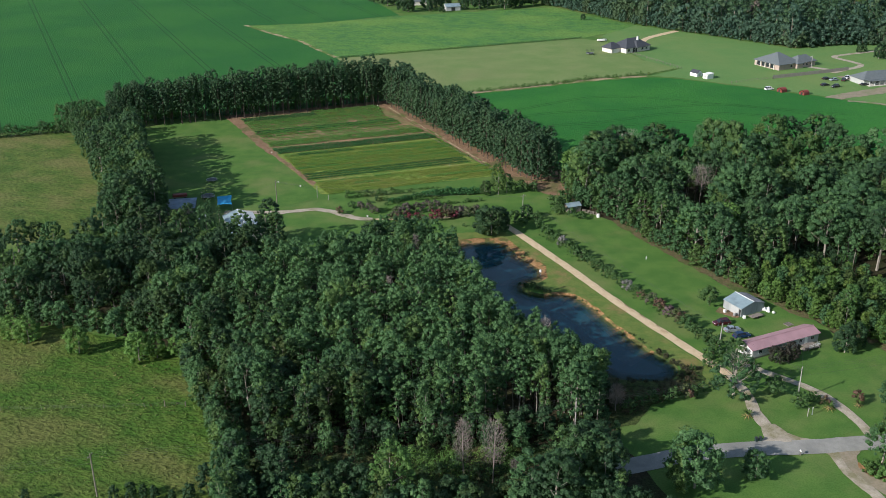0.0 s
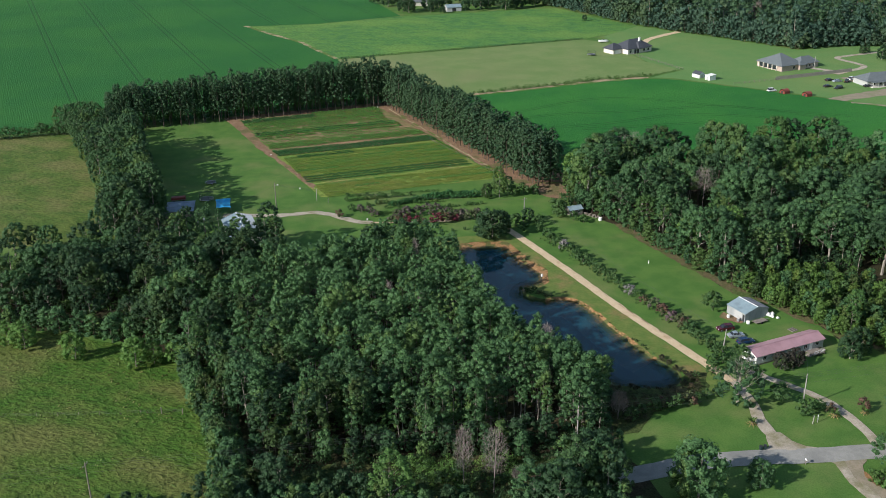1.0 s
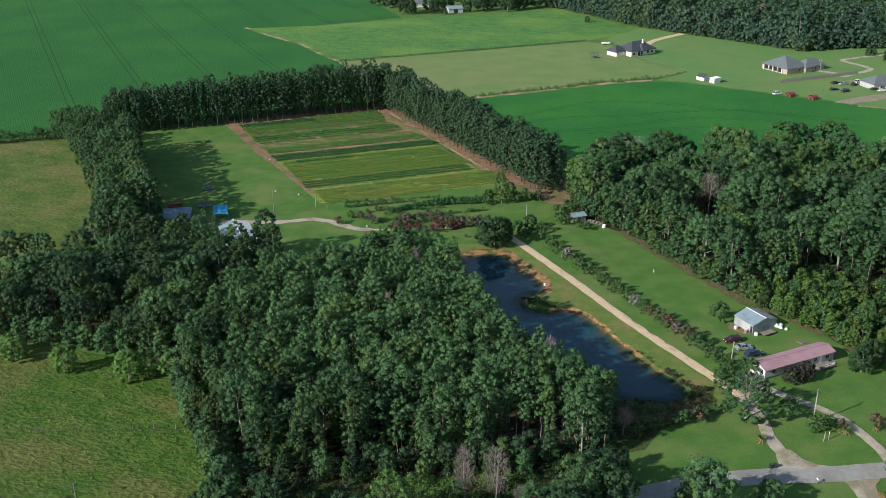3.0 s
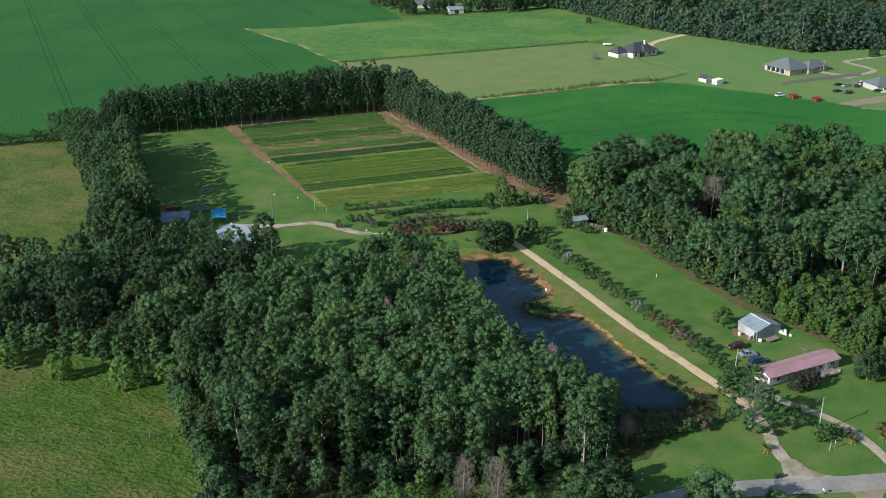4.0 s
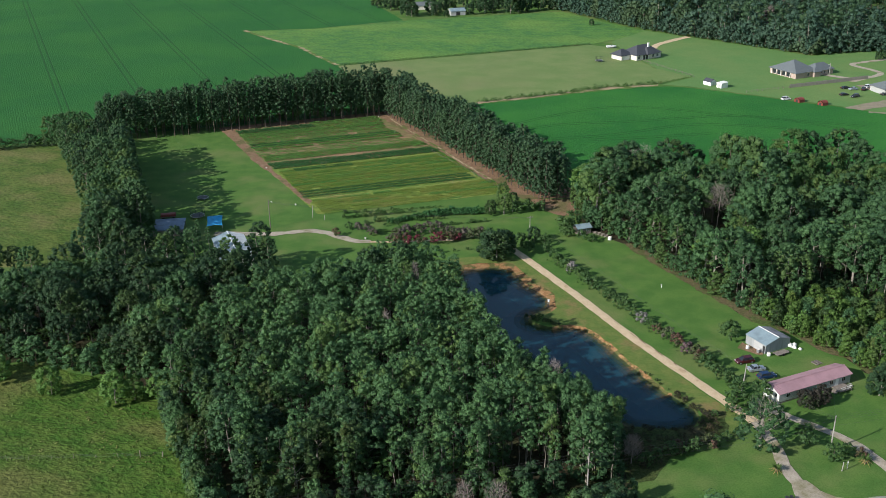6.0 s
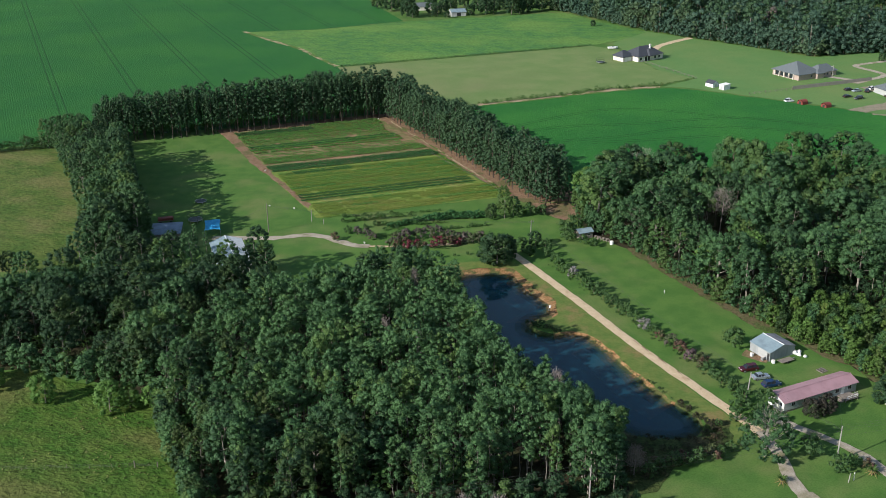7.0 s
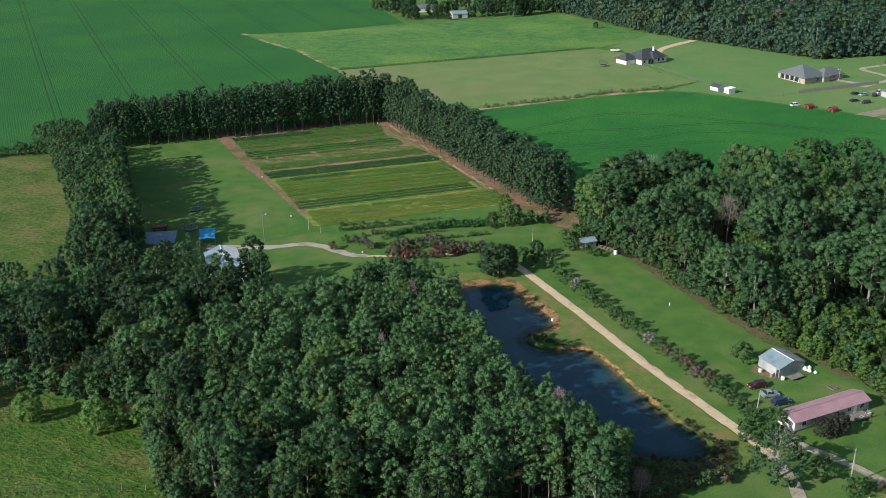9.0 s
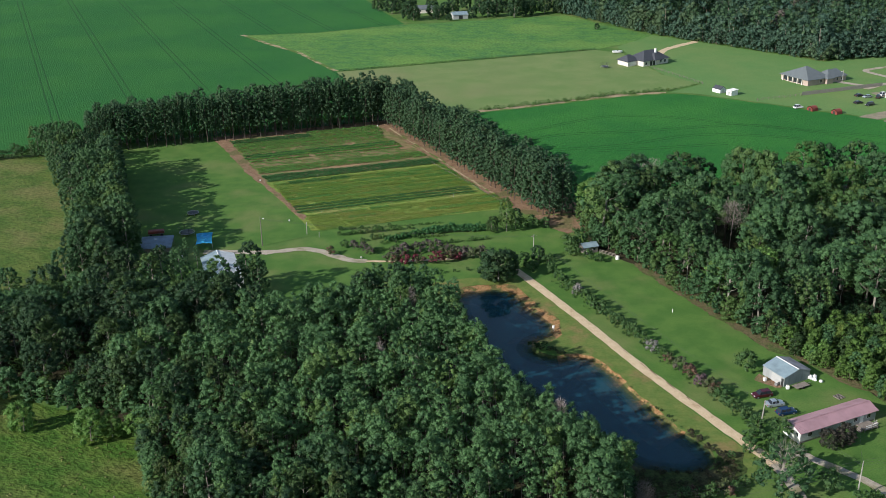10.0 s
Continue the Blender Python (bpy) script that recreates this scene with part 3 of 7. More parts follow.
for i in range(15):
    k = 0.10 + 0.058 * i + 0.012 * math.sin(i * 4.1)
    x, y, sz = 23 + 45 * k, 302 - 95.5 * k, 0.6 + 0.5 * abs(math.sin(i * 2.7))
    patch("worn_ground", [(x - 0.8 * sz - 0.1, y + 1.5 * sz), (x - 0.2 * sz, y + 1.8 * sz), (x + 0.9 * sz, y - 1.2 * sz), (x + 0.2 * sz, y - 1.6 * sz)], 0.125, "lane_stain", "brown damp patch in the lane", 0.5, 0.15, 60 + i)
ribbon("yard_drive", [(-76, 321), (-66, 321), (-56, 320.5), (-46, 323), (-40, 321.5), (-34, 317), (-28, 313.5), (-24, 312.7)], 3.0, 0.10, "gravel",
       "pale gravel drive to the farmyard", 0.8, 3)
ribbon("yard_drive", [(-24.5, 312.8), (-18, 312.6), (-8, 313.4), (3, 314)], 1.5, 0.10, "lane", "narrow worn part of the farmyard drive", 0.4, 13)
ribbon("field_track", [(-136, 693), (-113, 661), (-90, 632), (-76, 606), (-62, 581)], 2.8, 0.09, "sand", "sandy strip between two fields", 0.9, 11)
ribbon("road", [(30, 167), (42, 170.5), (52, 173.5), (64, 175), (76, 175.5), (86, 176.5), (93, 177.2), (110, 178.5), (140, 181)], 5.2, 0.14, "asphalt", "worn grey asphalt road", 0.15, 4)
ribbon("gravel_drive", [(73, 211), (76, 208.5), (82, 203), (87, 197.5), (90, 190), (91.5, 184), (92, 178)], 2.4, 0.11, "gravel", "grey gravel drive to the mobile home", 0.45, 5)
ribbon("dirt_drive", [(81.5, 174.2), (81.6, 168), (83.0, 163), (85.0, 157.5), (88, 150), (92, 140)], 2.6, 0.11, "gravel", "eroded pale gravel and dirt drive", 0.7, 6)
patch("worn_ground", [(78.4, 174.4), (87.5, 174.4), (85.2, 171.5), (84.4, 168), (85.8, 165.2), (88.6, 163.4), (90.5, 160), (87.5, 157.5), (85.5, 160.5), (83.4, 164.5), (82.4, 169.5), (80.4, 172)], 0.105, "lot", "washed pale sand beside the eroded drive", 0.8, 0.5, 71)
patch("worn_ground", [(85.0, 170.5), (86.5, 168.6), (89.5, 166), (93, 165.4), (92, 161), (89, 161.6), (86.6, 164.6), (84.6, 167.6)], 0.10, "clay", "bare orange earth beside the eroded drive", 0.8, 0.5, 72)
ribbon("far_drive", [(120, 600), (129, 626), (140, 640), (156, 655)], 4.5, 0.11, "lane", "pale sandy drive", 0.5, 7)
ribbon("far_drive", [(212, 527), (222, 535), (231, 541), (235, 547), (233, 555), (229, 563), (229, 570), (243, 577), (265, 586), (290, 592)], 3.4, 0.11, "gravel", "pale concrete drive", 0.3, 8)
ribbon("far_drive", [(202.5, 545), (208, 539.5), (214, 534)], 4.2, 0.115, "gravel", "pale concrete drive beside the brick house", 0.3, 28)
patch("dirt_lot", [(188, 474), (202, 483), (227, 494.5), (246, 501), (242, 490), (222, 481), (206, 474.5), (195, 469.5)], 0.11, "lot", "dusty brown lot beside the field", 1.5, 0.8, 9)
ribbon("field_track", [(197, 467), (208, 462), (216, 455), (226, 447)], 2.6, 0.10, "lot", "dusty worn strip at the field edge", 0.9, 29)
patch("dirt_lot", [(211, 519), (216, 520), (220, 512), (217, 508), (212, 511)], 0.115, "lot", "dusty parking place beside the house", 1.2, 0.5, 30)


# ---- plants ----
def cards(centres, normals, size, rng, flat=0.75, bend=0.25, stray=0.5):
    """Small bent leaf sprays: one irregular four-cornered face at each centre, facing about along its normal."""
    n = len(centres)
    nr = normals + rng.normal(0, stray, (n, 3))
    nr /= np.linalg.norm(nr, axis=1, keepdims=True) + 1e-9
    ref = rng.normal(0, 1, (n, 3))
    u = np.cross(nr, ref)
    u /= np.linalg.norm(u, axis=1, keepdims=True) + 1e-9
    w = np.cross(nr, u)
    s = size * rng.uniform(0.65, 1.35, (n, 1))
    k = rng.uniform(0.7, 1.25, (n, 4, 1))
    b = nr * s * bend
    c = np.stack([centres + u * s * k[:, 0] - b, centres + w * s * flat * k[:, 1] + b * 0.5, centres - u * s * k[:, 2] - b, centres - w * s * flat * k[:, 3] + b * 0.5], 1)
    return c.reshape(-1, 3)


def round_form(cuts):
    """Corners of a unit ball laid out as a cube with each side cut into cuts x cuts faces; faces index them."""
    index, points, faces = {}, [], []
    for ax in range(3):
        for sg in (-1, 1):
            at = []
            for i in range(cuts + 1):
                for j in range(cuts + 1):
                    p = [0, 0, 0]
                    p[ax], p[(ax + 1) % 3], p[(ax + 2) % 3] = sg, 2 * i / cuts - 1, 2 * j / cuts - 1
                    key = tuple(round(v, 4) for v in p)
                    if key not in index:
                        index[key] = len(points)
                        points.append(Vector(p).normalized())
                    at.append(index[key])
            for i in range(cuts):
                for j in range(cuts):
                    q = [at[i * (cuts + 1) + j], at[(i + 1) * (cuts + 1) + j], at[(i + 1) * (cuts + 1) + j + 1], at[i * (cuts + 1) + j + 1]]
                    faces.append(q if sg > 0 else q[::-1])
    return np.array(points), np.array(faces)


FORM = round_form(2)
TOPS = FORM[1][[FORM[0][q].mean(0)[2] > -0.4 for q in FORM[1]]]


def lump(rng, x, y, z, r):
    """The dense mass of a tuft: an uneven ball of small faces, turned at random."""
    points, faces = FORM[0], TOPS
    a = rng.uniform(0, 6.283)
    turn = np.array([[math.cos(a), -math.sin(a), 0], [math.sin(a), math.cos(a), 0], [0, 0, 1]])
    p = points * (r * rng.uniform(0.55, 1.3, (len(points), 1))) @ turn.T * [1, 1, 0.88] + [x, y, z]
    return p[faces].reshape(-1, 3)


def clumps(seed, spots, per, size, flat=0.75, core=True, stray=0.42):
    """Leaf sprays over the upper sides of puffs. spots: x, y, z, radius."""
    rng = np.random.default_rng(seed)
    out = []
    if core:
        per *= 0.72
        out = [lump(rng, x, y, z, r * 0.66) for x, y, z, r in spots]
    middle = np.mean([p[:3] for p in spots], 0)
    for x, y, z, r in spots:
        k = max(4, int(per * r * r))
        out_way = np.array([x, y, z]) - middle
        out_way /= np.linalg.norm(out_way) + 1.0
        d = rng.normal(0, 1, (k, 3))
        d[:, 2] = np.where(d[:, 2] < -0.3, -d[:, 2], d[:, 2])
        d /= np.linalg.norm(d, axis=1, keepdims=True)
        rad = r * rng.uniform(0.66, 1.2, (k, 1))
        out.append(cards(np.array([x, y, z]) + d * rad * [1, 1, 0.85], d + out_way * 0.8 + [0, 0, 0.15], size, rng, flat, stray=stray))
    return np.concatenate(out)


def crown_spots(seed, radius, z0, z1, count, puff, shape="round"):
    rng = np.random.default_rng(seed)
    lean = rng.normal(0, radius * 0.12, 2)
    spots = []
    for i in range(count):
        h = (i + rng.uniform(0, 1)) / count
        if shape == "round":
            prof = math.sqrt(max(0.04, 1 - (2 * h - 0.75) ** 2 / 1.7))
        elif shape == "column":
            prof = min(1.0, 0.55 + h * 1.1) * math.sqrt(max(0.03, 1 - max(0, (h - 0.45) / 0.58) ** 2))
        else:
            prof = math.sqrt(max(0.05, 1 - h ** 1.8)) * min(1, 0.5 + 3 * h)
        a = i * 2.399 + rng.uniform(-0.5, 0.5)
        r = radius * prof * rng.uniform(0.7, 1.0)
        pr = puff * rng.uniform(0.6, 1.45)
        spots.append((lean[0] * h + r * math.cos(a), lean[1] * h + r * math.sin(a), z0 + (z1 - z0) * h, pr))
    return spots


def trunk_quads(seed, height, r0, limbs=5, z0=0.4, reach=2.0, top=0.85, sides=5, crook=0.25):
    """Quads of a tapered trunk with limbs."""
    rng = random.Random(seed)
    out = []

    def limb(a, b, ra, rb):
        a, b = Vector(a), Vector(b)
        q = (b - a).to_track_quat("Z", "Y").to_matrix()
        ring = lambda c, r: [c + q @ Vector((r * math.cos(2 * math.pi * i / sides), r * math.sin(2 * math.pi * i / sides), 0)) for i in range(sides)]
        lo, hi = ring(a, ra), ring(b, rb)
        for i in range(sides):
            j = (i + 1) % sides
            out.extend((lo[i], lo[j], hi[j], hi[i]))

    pts, p = [], Vector((0, 0, -0.3))
    for i in range(5):
        pts.append(p.copy())
        p = Vector((p.x + rng.uniform(-crook, crook), p.y + rng.uniform(-crook, crook), height * top * (i + 1) / 4))
    rad = [r0, r0 * 0.8, r0 * 0.6, r0 * 0.4, r0 * 0.15]
    for i in range(4):
        limb(pts[i], pts[i + 1], rad[i], rad[i + 1])
    for i in range(limbs):
        h = z0 + (0.9 - z0) * (i + rng.random()) / limbs
        k = min(3, int(h / top * 4))
        base = pts[k].lerp(pts[k + 1], h / top * 4 - k)
        a = i * 2.4 + rng.uniform(-0.6, 0.6)
        d = reach * rng.uniform(0.6, 1.1) * (1.15 - 0.6 * h)
        mid = base + Vector((math.cos(a) * d * 0.5, math.sin(a) * d * 0.5, d * 0.35))
        end = base + Vector((math.cos(a) * d, math.sin(a) * d, d * rng.uniform(0.4, 0.95)))
        r = r0 * 0.38 * (1.1 - h)
        limb(base, mid, r, r * 0.6)
        limb(mid, end, r * 0.6, r * 0.2)
    return np.array([tuple(v) for v in out], np.float32)


class Kind:
    """A kind of plant in several shapes: leaf and wood corners, and the meshes made from them."""

    def __init__(self, name, leaves, woods, leaf, wood, part_name="crown"):
        self.name, self.leaves, self.woods, self.leaf, self.wood, self.part_name = name, leaves, woods, leaf, wood, part_name
        self.meshes = [None] * len(leaves)

    def mesh(self, i):
        if self.meshes[i] is None:
            self.meshes[i] = (quads_mesh(self.part_name, self.leaves[i], [M[self.leaf]]), quads_mesh("trunk", self.woods[i], [M[self.wood]]))
        return self.meshes[i]


def plant(kind, spots, label, category="tree", group="", name=None, leaf=None):
    """Each spot x, y, scale becomes a plant of its own with trunk and crown."""
    rng = random.Random(len(spots) * 7 + len(label))
    first = {}
    for x, y, s in spots:
        i = rng.randrange(len(kind.leaves))
        wide = s * rng.uniform(0.88, 1.14)
        m = pose(x, y, 0, 0, 0, rng.uniform(0, 360)) @ Matrix.Diagonal((wide, wide, s * rng.uniform(0.93, 1.07), 1))
        if i in first:
            k = first[i].scale
            copy_thing(first[i], m @ Matrix.Diagonal((1 / k.x, 1 / k.y, 1 / k.z, 1)))
            continue
        e = new(name or kind.name)
        tagged(e, label, category, group)
        lm, wm = kind.mesh(i)
        part("trunk", wm, None, e)
        crown = part(kind.part_name, lm, None, e)
        if leaf:
            crown.material_slots[0].link = "OBJECT"
            crown.material_slots[0].material = M[leaf]
        e.matrix_basis = m
        first[i] = e


def thicket(name, kind, spots, label):
    """Many plants of a kind joined into one mesh."""
    rng = np.random.default_rng(len(spots) + 5)
    ls, ws = [], []
    for x, y, s in spots:
        i = rng.integers(len(kind.leaves))
        a, wide, tall = rng.uniform(0, 6.283), s * rng.uniform(0.88, 1.14), s * rng.uniform(0.9, 1.1)
        c, d = math.cos(a) * wide, math.sin(a) * wide
        t = np.array([[c, -d, 0], [d, c, 0], [0, 0, tall]], np.float32)
        for src, dst in ((kind.leaves[i], ls), (kind.woods[i], ws)):
            if len(src):
                dst.append(src @ t.T + np.array([x, y, 0], np.float32))
    lv = np.concatenate(ls)
    wv = np.concatenate(ws) if ws else np.zeros((0, 3), np.float32)
    me = quads_mesh(name, np.concatenate([lv, wv]), [M[kind.leaf], M[kind.wood]], (len(lv) // 4, len(wv) // 4))
    return tagged(part(name, me, None), label, kind="stuff")


def mixed(kind, spots, leaves, label, group, seed=1):
    """A stand of one kind in several leaf colours. leaves: (material, words for it, share)."""
    rng = random.Random(seed)
    lots = rng.choices(range(len(leaves)), [v[2] for v in leaves], k=len(spots))
    for i, (leaf, words, share) in enumerate(leaves):
        mine = [s for s, k in zip(spots, lots) if k == i]
        if mine:
            plant(kind, mine, words + " " + label, group=group, leaf=leaf)


def inside(p, poly):
    x, y, r = p[0], p[1], False
    for i in range(len(poly)):
        (x1, y1), (x2, y2) = poly[i - 1], poly[i]
        if (y1 > y) != (y2 > y) and x < (x2 - x1) * (y - y1) / (y2 - y1) + x1:
            r = not r
    return r


def scatter(poly, spacing, seed, lo=0.85, hi=1.15, jitter=0.38, thin=0.0, holes=()):
    """Uneven rows of spots inside a plan outline."""
    rng = random.Random(seed)
    xs, ys = [p[0] for p in poly], [p[1] for p in poly]
    out, row, y = [], 0, min(ys)
    while y < max(ys):
        x = min(xs) + (row % 2) * spacing / 2
        while x < max(xs):
            p = (x + rng.uniform(-1, 1) * jitter * spacing, y + rng.uniform(-1, 1) * jitter * spacing)
            s = rng.uniform(lo, hi)
            if rng.random() >= thin and inside(p, poly) and all(math.hypot(p[0] - a, p[1] - b) > r for a, b, r in holes):
                out.append((p[0], p[1], s))
            x += spacing
        y += spacing * 0.87
        row += 1
    return out


def line_spots(a, b, spacing, seed, jitter=0.5, lo=0.85, hi=1.15):
    rng = random.Random(seed)
    a, b = Vector(a), Vector(b)
    k = max(1, int((b - a).length / spacing))
    return [(a.x + (b.x - a.x) * (i + 0.5) / k + rng.uniform(-jitter, jitter), a.y + (b.y - a.y) * (i + 0.5) / k + rng.uniform(-jitter, jitter), rng.uniform(lo, hi)) for i in range(k)]


slender = Kind("young_tree", [clumps(10 + i, crown_spots(10 + i, 1.4 + 0.12 * (i % 4), 5.0, 14.0, 28, 0.62, "round"), 84, 0.15) for i in range(7)],
               [trunk_quads(10 + i, 13.5, 0.15, 7, 0.3, 2.0) for i in range(7)], "leaf", "bark_pale")
slender_top = Kind("young_tree", [clumps(20 + i, crown_spots(20 + i, 1.5 + 0.18 * (i % 4), 9.4, 14.4, 20, 0.64, "round"), 84, 0.15) for i in range(8)],
                   [trunk_quads(20 + i, 13.6, 0.14, 7, 0.45, 2.0) for i in range(8)], "leaf", "bark_pale")
broad = Kind("oak_tree", [clumps(30 + i, crown_spots(30 + i, 3.9, 2.4, 14.6, 82, 0.80, "round"), 50, 0.155) for i in range(6)],
             [trunk_quads(30 + i, 13.5, 0.28, 9, 0.28, 3.6) for i in range(6)], "leaf_big", "bark_pale")
dome = Kind("oak_tree", [clumps(60 + i, crown_spots(60 + i, 4.7 + 0.3 * (i % 3), 5.2, 13.6, 96, 0.82, "round"), 50, 0.155) for i in range(5)],
            [trunk_quads(60 + i, 12.6, 0.34, 10, 0.3, 4.6) for i in range(5)], "leaf_big", "bark_pale")
full_pine = Kind("pine_tree", [clumps(55 + i, crown_spots(55 + i, 2.9, 2.6, 18.2, 62, 0.76, "round"), 46, 0.155, 0.6) for i in range(5)],
                 [trunk_quads(55 + i, 18.5, 0.20, 4, 0.4, 1.5, 0.95) for i in range(5)], "needle", "bark_pine")
pine = Kind("pine_tree", [clumps(50 + i, crown_spots(50 + i, 2.7, 6.0, 21.0, 54, 0.78, "round"), 46, 0.16, 0.6) for i in range(5)],
            [trunk_quads(50 + i, 20.5, 0.20, 4, 0.5, 1.5, 0.95) for i in range(5)], "needle", "bark_pine")
bush = Kind("shrub", [clumps(70 + i, crown_spots(70 + i, 1.25, 0.5, 2.5, 13, 0.5, "round"), 70, 0.15) for i in range(5)],
            [trunk_quads(70 + i, 2.2, 0.05, 3, 0.2, 0.8) for i in range(5)], "shrub", "bark", "leaves")
scrubby = Kind("scrub", [clumps(80 + i, crown_spots(80 + i, 1.5, 0.3, 2.6, 10, 0.7, "round"), 36, 0.2, core=False) for i in range(4)],
               [trunk_quads(80 + i, 2.2, 0.05, 2, 0.2, 0.8) for i in range(4)], "scrubleaf", "bark", "leaves")
edge_tree = Kind("edge_tree", [clumps(100 + i, crown_spots(100 + i, 2.0, 0.8, 8.2, 30, 0.85, "round"), 33, 0.22) for i in range(5)],
                 [trunk_quads(100 + i, 7.5, 0.13, 4, 0.2, 1.6) for i in range(5)], "leaf_big", "bark")
shade_tree = Kind("shade_tree", [clumps(180 + i, crown_spots(180 + i, 4.0, 1.2, 9.4, 56, 1.0, "round"), 48, 0.175) for i in range(4)],
                  [trunk_quads(180 + i, 8.6, 0.24, 8, 0.15, 3.4) for i in range(4)], "leaf_dark", "bark_pale")
vines = Kind("vines", edge_tree.leaves, edge_tree.woods, "vineleaf", "bark")
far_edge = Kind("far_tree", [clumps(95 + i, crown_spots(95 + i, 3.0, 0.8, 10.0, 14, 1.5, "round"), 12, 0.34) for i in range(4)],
                [trunk_quads(95 + i, 9, 0.2, 0, sides=4) for i in range(4)], "leaf_far_hazed", "bark")
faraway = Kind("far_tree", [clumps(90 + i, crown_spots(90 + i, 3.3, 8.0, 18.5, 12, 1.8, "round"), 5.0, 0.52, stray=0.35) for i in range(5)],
               [trunk_quads(90 + i, 17, 0.3, 0, sides=4) for i in range(5)], "leaf_far_hazed", "bark")


def bare(seed, height, spread, twigs=240, low=0.35):
    """Corners of a leafless tree: trunk, limbs and many thin twigs."""
    rng = np.random.default_rng(seed)
    base = trunk_quads(seed, height, 0.11, 14, 0.3, spread, 0.95, 4, 0.15)
    out = [base]
    for i in range(twigs):
        h = rng.uniform(low, 1.0) * height
        r = spread * rng.uniform(0.2, 1.0) * math.sqrt(max(0.05, 1 - ((h / height - 0.62) / 0.42) ** 2))
        a = rng.uniform(0, 6.283)
        p = np.array([r * math.cos(a), r * math.sin(a), h])
        d = np.array([math.cos(a) * 0.5, math.sin(a) * 0.5, 1.0]) + rng.normal(0, 0.3, 3)
        d *= rng.uniform(0.5, 1.2) / np.linalg.norm(d)
        w = np.cross(d, rng.normal(0, 1, 3))
        w *= 0.022 / np.linalg.norm(w)
        out.append(np.array([p - w, p + w, p + d + w * 0.3, p + d - w * 0.3], np.float32))
    return np.concatenate(out)


# the main wood: slender young trees; the nearest ones stand singly, the rest as one mass
MAIN = [(-60, 205), (-53, 188), (-47, 174), (-38, 179), (0, 180), (26, 184), (35, 183), (37, 196), (29, 206), (20.5, 216), (14, 224), (10, 234), (6, 248), (4, 258), (3, 270), (-3, 277),
        (-12, 279), (-22, 276), (-28, 269), (-40, 259), (-50, 261), (-58, 244), (-64, 222)]
OLD = [(-48, 173), (-36, 178), (-5, 180), (-6, 192), (-24, 199), (-38, 214), (-46, 232), (-58, 236), (-60, 208), (-54, 190)]
spots = [s for i, s in enumerate(scatter(MAIN, 3.35, 1, 0.76, 1.12, 0.5)) if i % 3 == 0 or not inside(s, OLD)]
spots += [(-32.8, 206, 1.0), (-34, 208.5, 0.95), (-31, 203.5, 0.9), (-35.5, 205, 0.95)]
oldest = scatter(OLD, 6.6, 131, 0.72, 1.04, thin=0.08) + [(18, 213, 0.8), (-30, 264, 0.9), (-20, 271, 1.08), (-13, 272, 1.1), (-6, 270, 0.95), (-26, 266, 0.9), (10, 187, 0.86), (28, 190, 0.9), (31, 196, 0.9), (31.5, 188, 1.0), (31.5, 193.5, 0.98), (29, 200, 0.9), (28.5, 184.5, 1.0), (-14, 205, 0.8)]
spots = [(x, y, k * 0.7) if x < -41 - (y - 174) * 0.42 and y < 212 else (x, y, k) for x, y, k in spots]
spots = [s for s in spots if math.hypot(s[0] - 27.7, s[1] - 177.5) > 4.6]
near = [s for s in spots if s[1] < 186 or inside(s, [(-66, 230), (-58, 230), (-42, 190), (-42, 170), (-70, 170)])][:230]
rest = [s for s in spots if s not in near]
plant(slender, near, "slender young broadleaf tree in a dense wood", group="trees of the wood")
oldest = [(x, y, k * 0.76) if x < -41 - (y - 174) * 0.42 and y < 212 else (x, y, k) for x, y, k in oldest]
mixed(broad, oldest, (("leaf_olive", "olive-green", 2), ("leaf_dark", "deep green", 3), (None, "mid-green", 3)), "broad tree rising among the young trees", "larger trees of the wood", 3)
thicket("woodland", slender_top, rest, "dense stand of slender young broadleaf trees")
thicket("undergrowth", scrubby, scatter(MAIN, 11.0, 31, 1.4, 2.2), "dark undergrowth below the wood")
plant(broad, [(-49, 266, 0.95), (-55, 257, 0.9), (-44, 262, 0.8)], "deep green broad tree behind the young trees", group="larger trees of the wood", leaf="leaf_dark")
# larger, darker trees to the west of it
WEST = [(-130, 262), (-117, 276), (-94, 285), (-63, 281), (-49, 274), (-48, 264), (-57, 256), (-63, 240), (-66, 226), (-80, 232), (-100, 242), (-128, 244)]
mixed(dome, scatter(WEST, 7.4, 2, 0.72, 1.1, 0.42, thin=0.03) + [(-134, 287, 0.8), (-127.5, 289, 0.66), (-139, 279, 0.9), (-121, 283, 0.8), (-137, 268, 1.0), (-136, 256, 1.0)], (("leaf_dark", "deep green", 5), (None, "mid-green", 3), ("leaf", "fresh green", 1)), "broad oak-like tree beside the pasture", "trees at the pasture edge", 4)
plant(edge_tree, line_spots((-128, 242), (-68, 224.5), 5.0, 3, 0.9, 0.6, 1.0) + [(-61, 209, 0.8), (-57, 196, 0.75), (-51, 184, 0.8)],
      "small mid-green tree at the edge of the pasture", group="small trees at the pasture edge", leaf="leaf")
thicket("undergrowth", scrubby, scatter(WEST, 6.0, 32, 1.0, 1.7), "dark undergrowth below the trees")
plant(shade_tree, [(-92.5, 220.2, 0.72), (-76, 216.0, 0.76), (-72, 217.5, 0.6), (-107.5, 226, 0.8), (-112.5, 228, 0.7), (-67, 218.5, 0.6)], "small light green tree standing out on the pasture", group="small trees at the pasture edge", leaf="leaf_light")
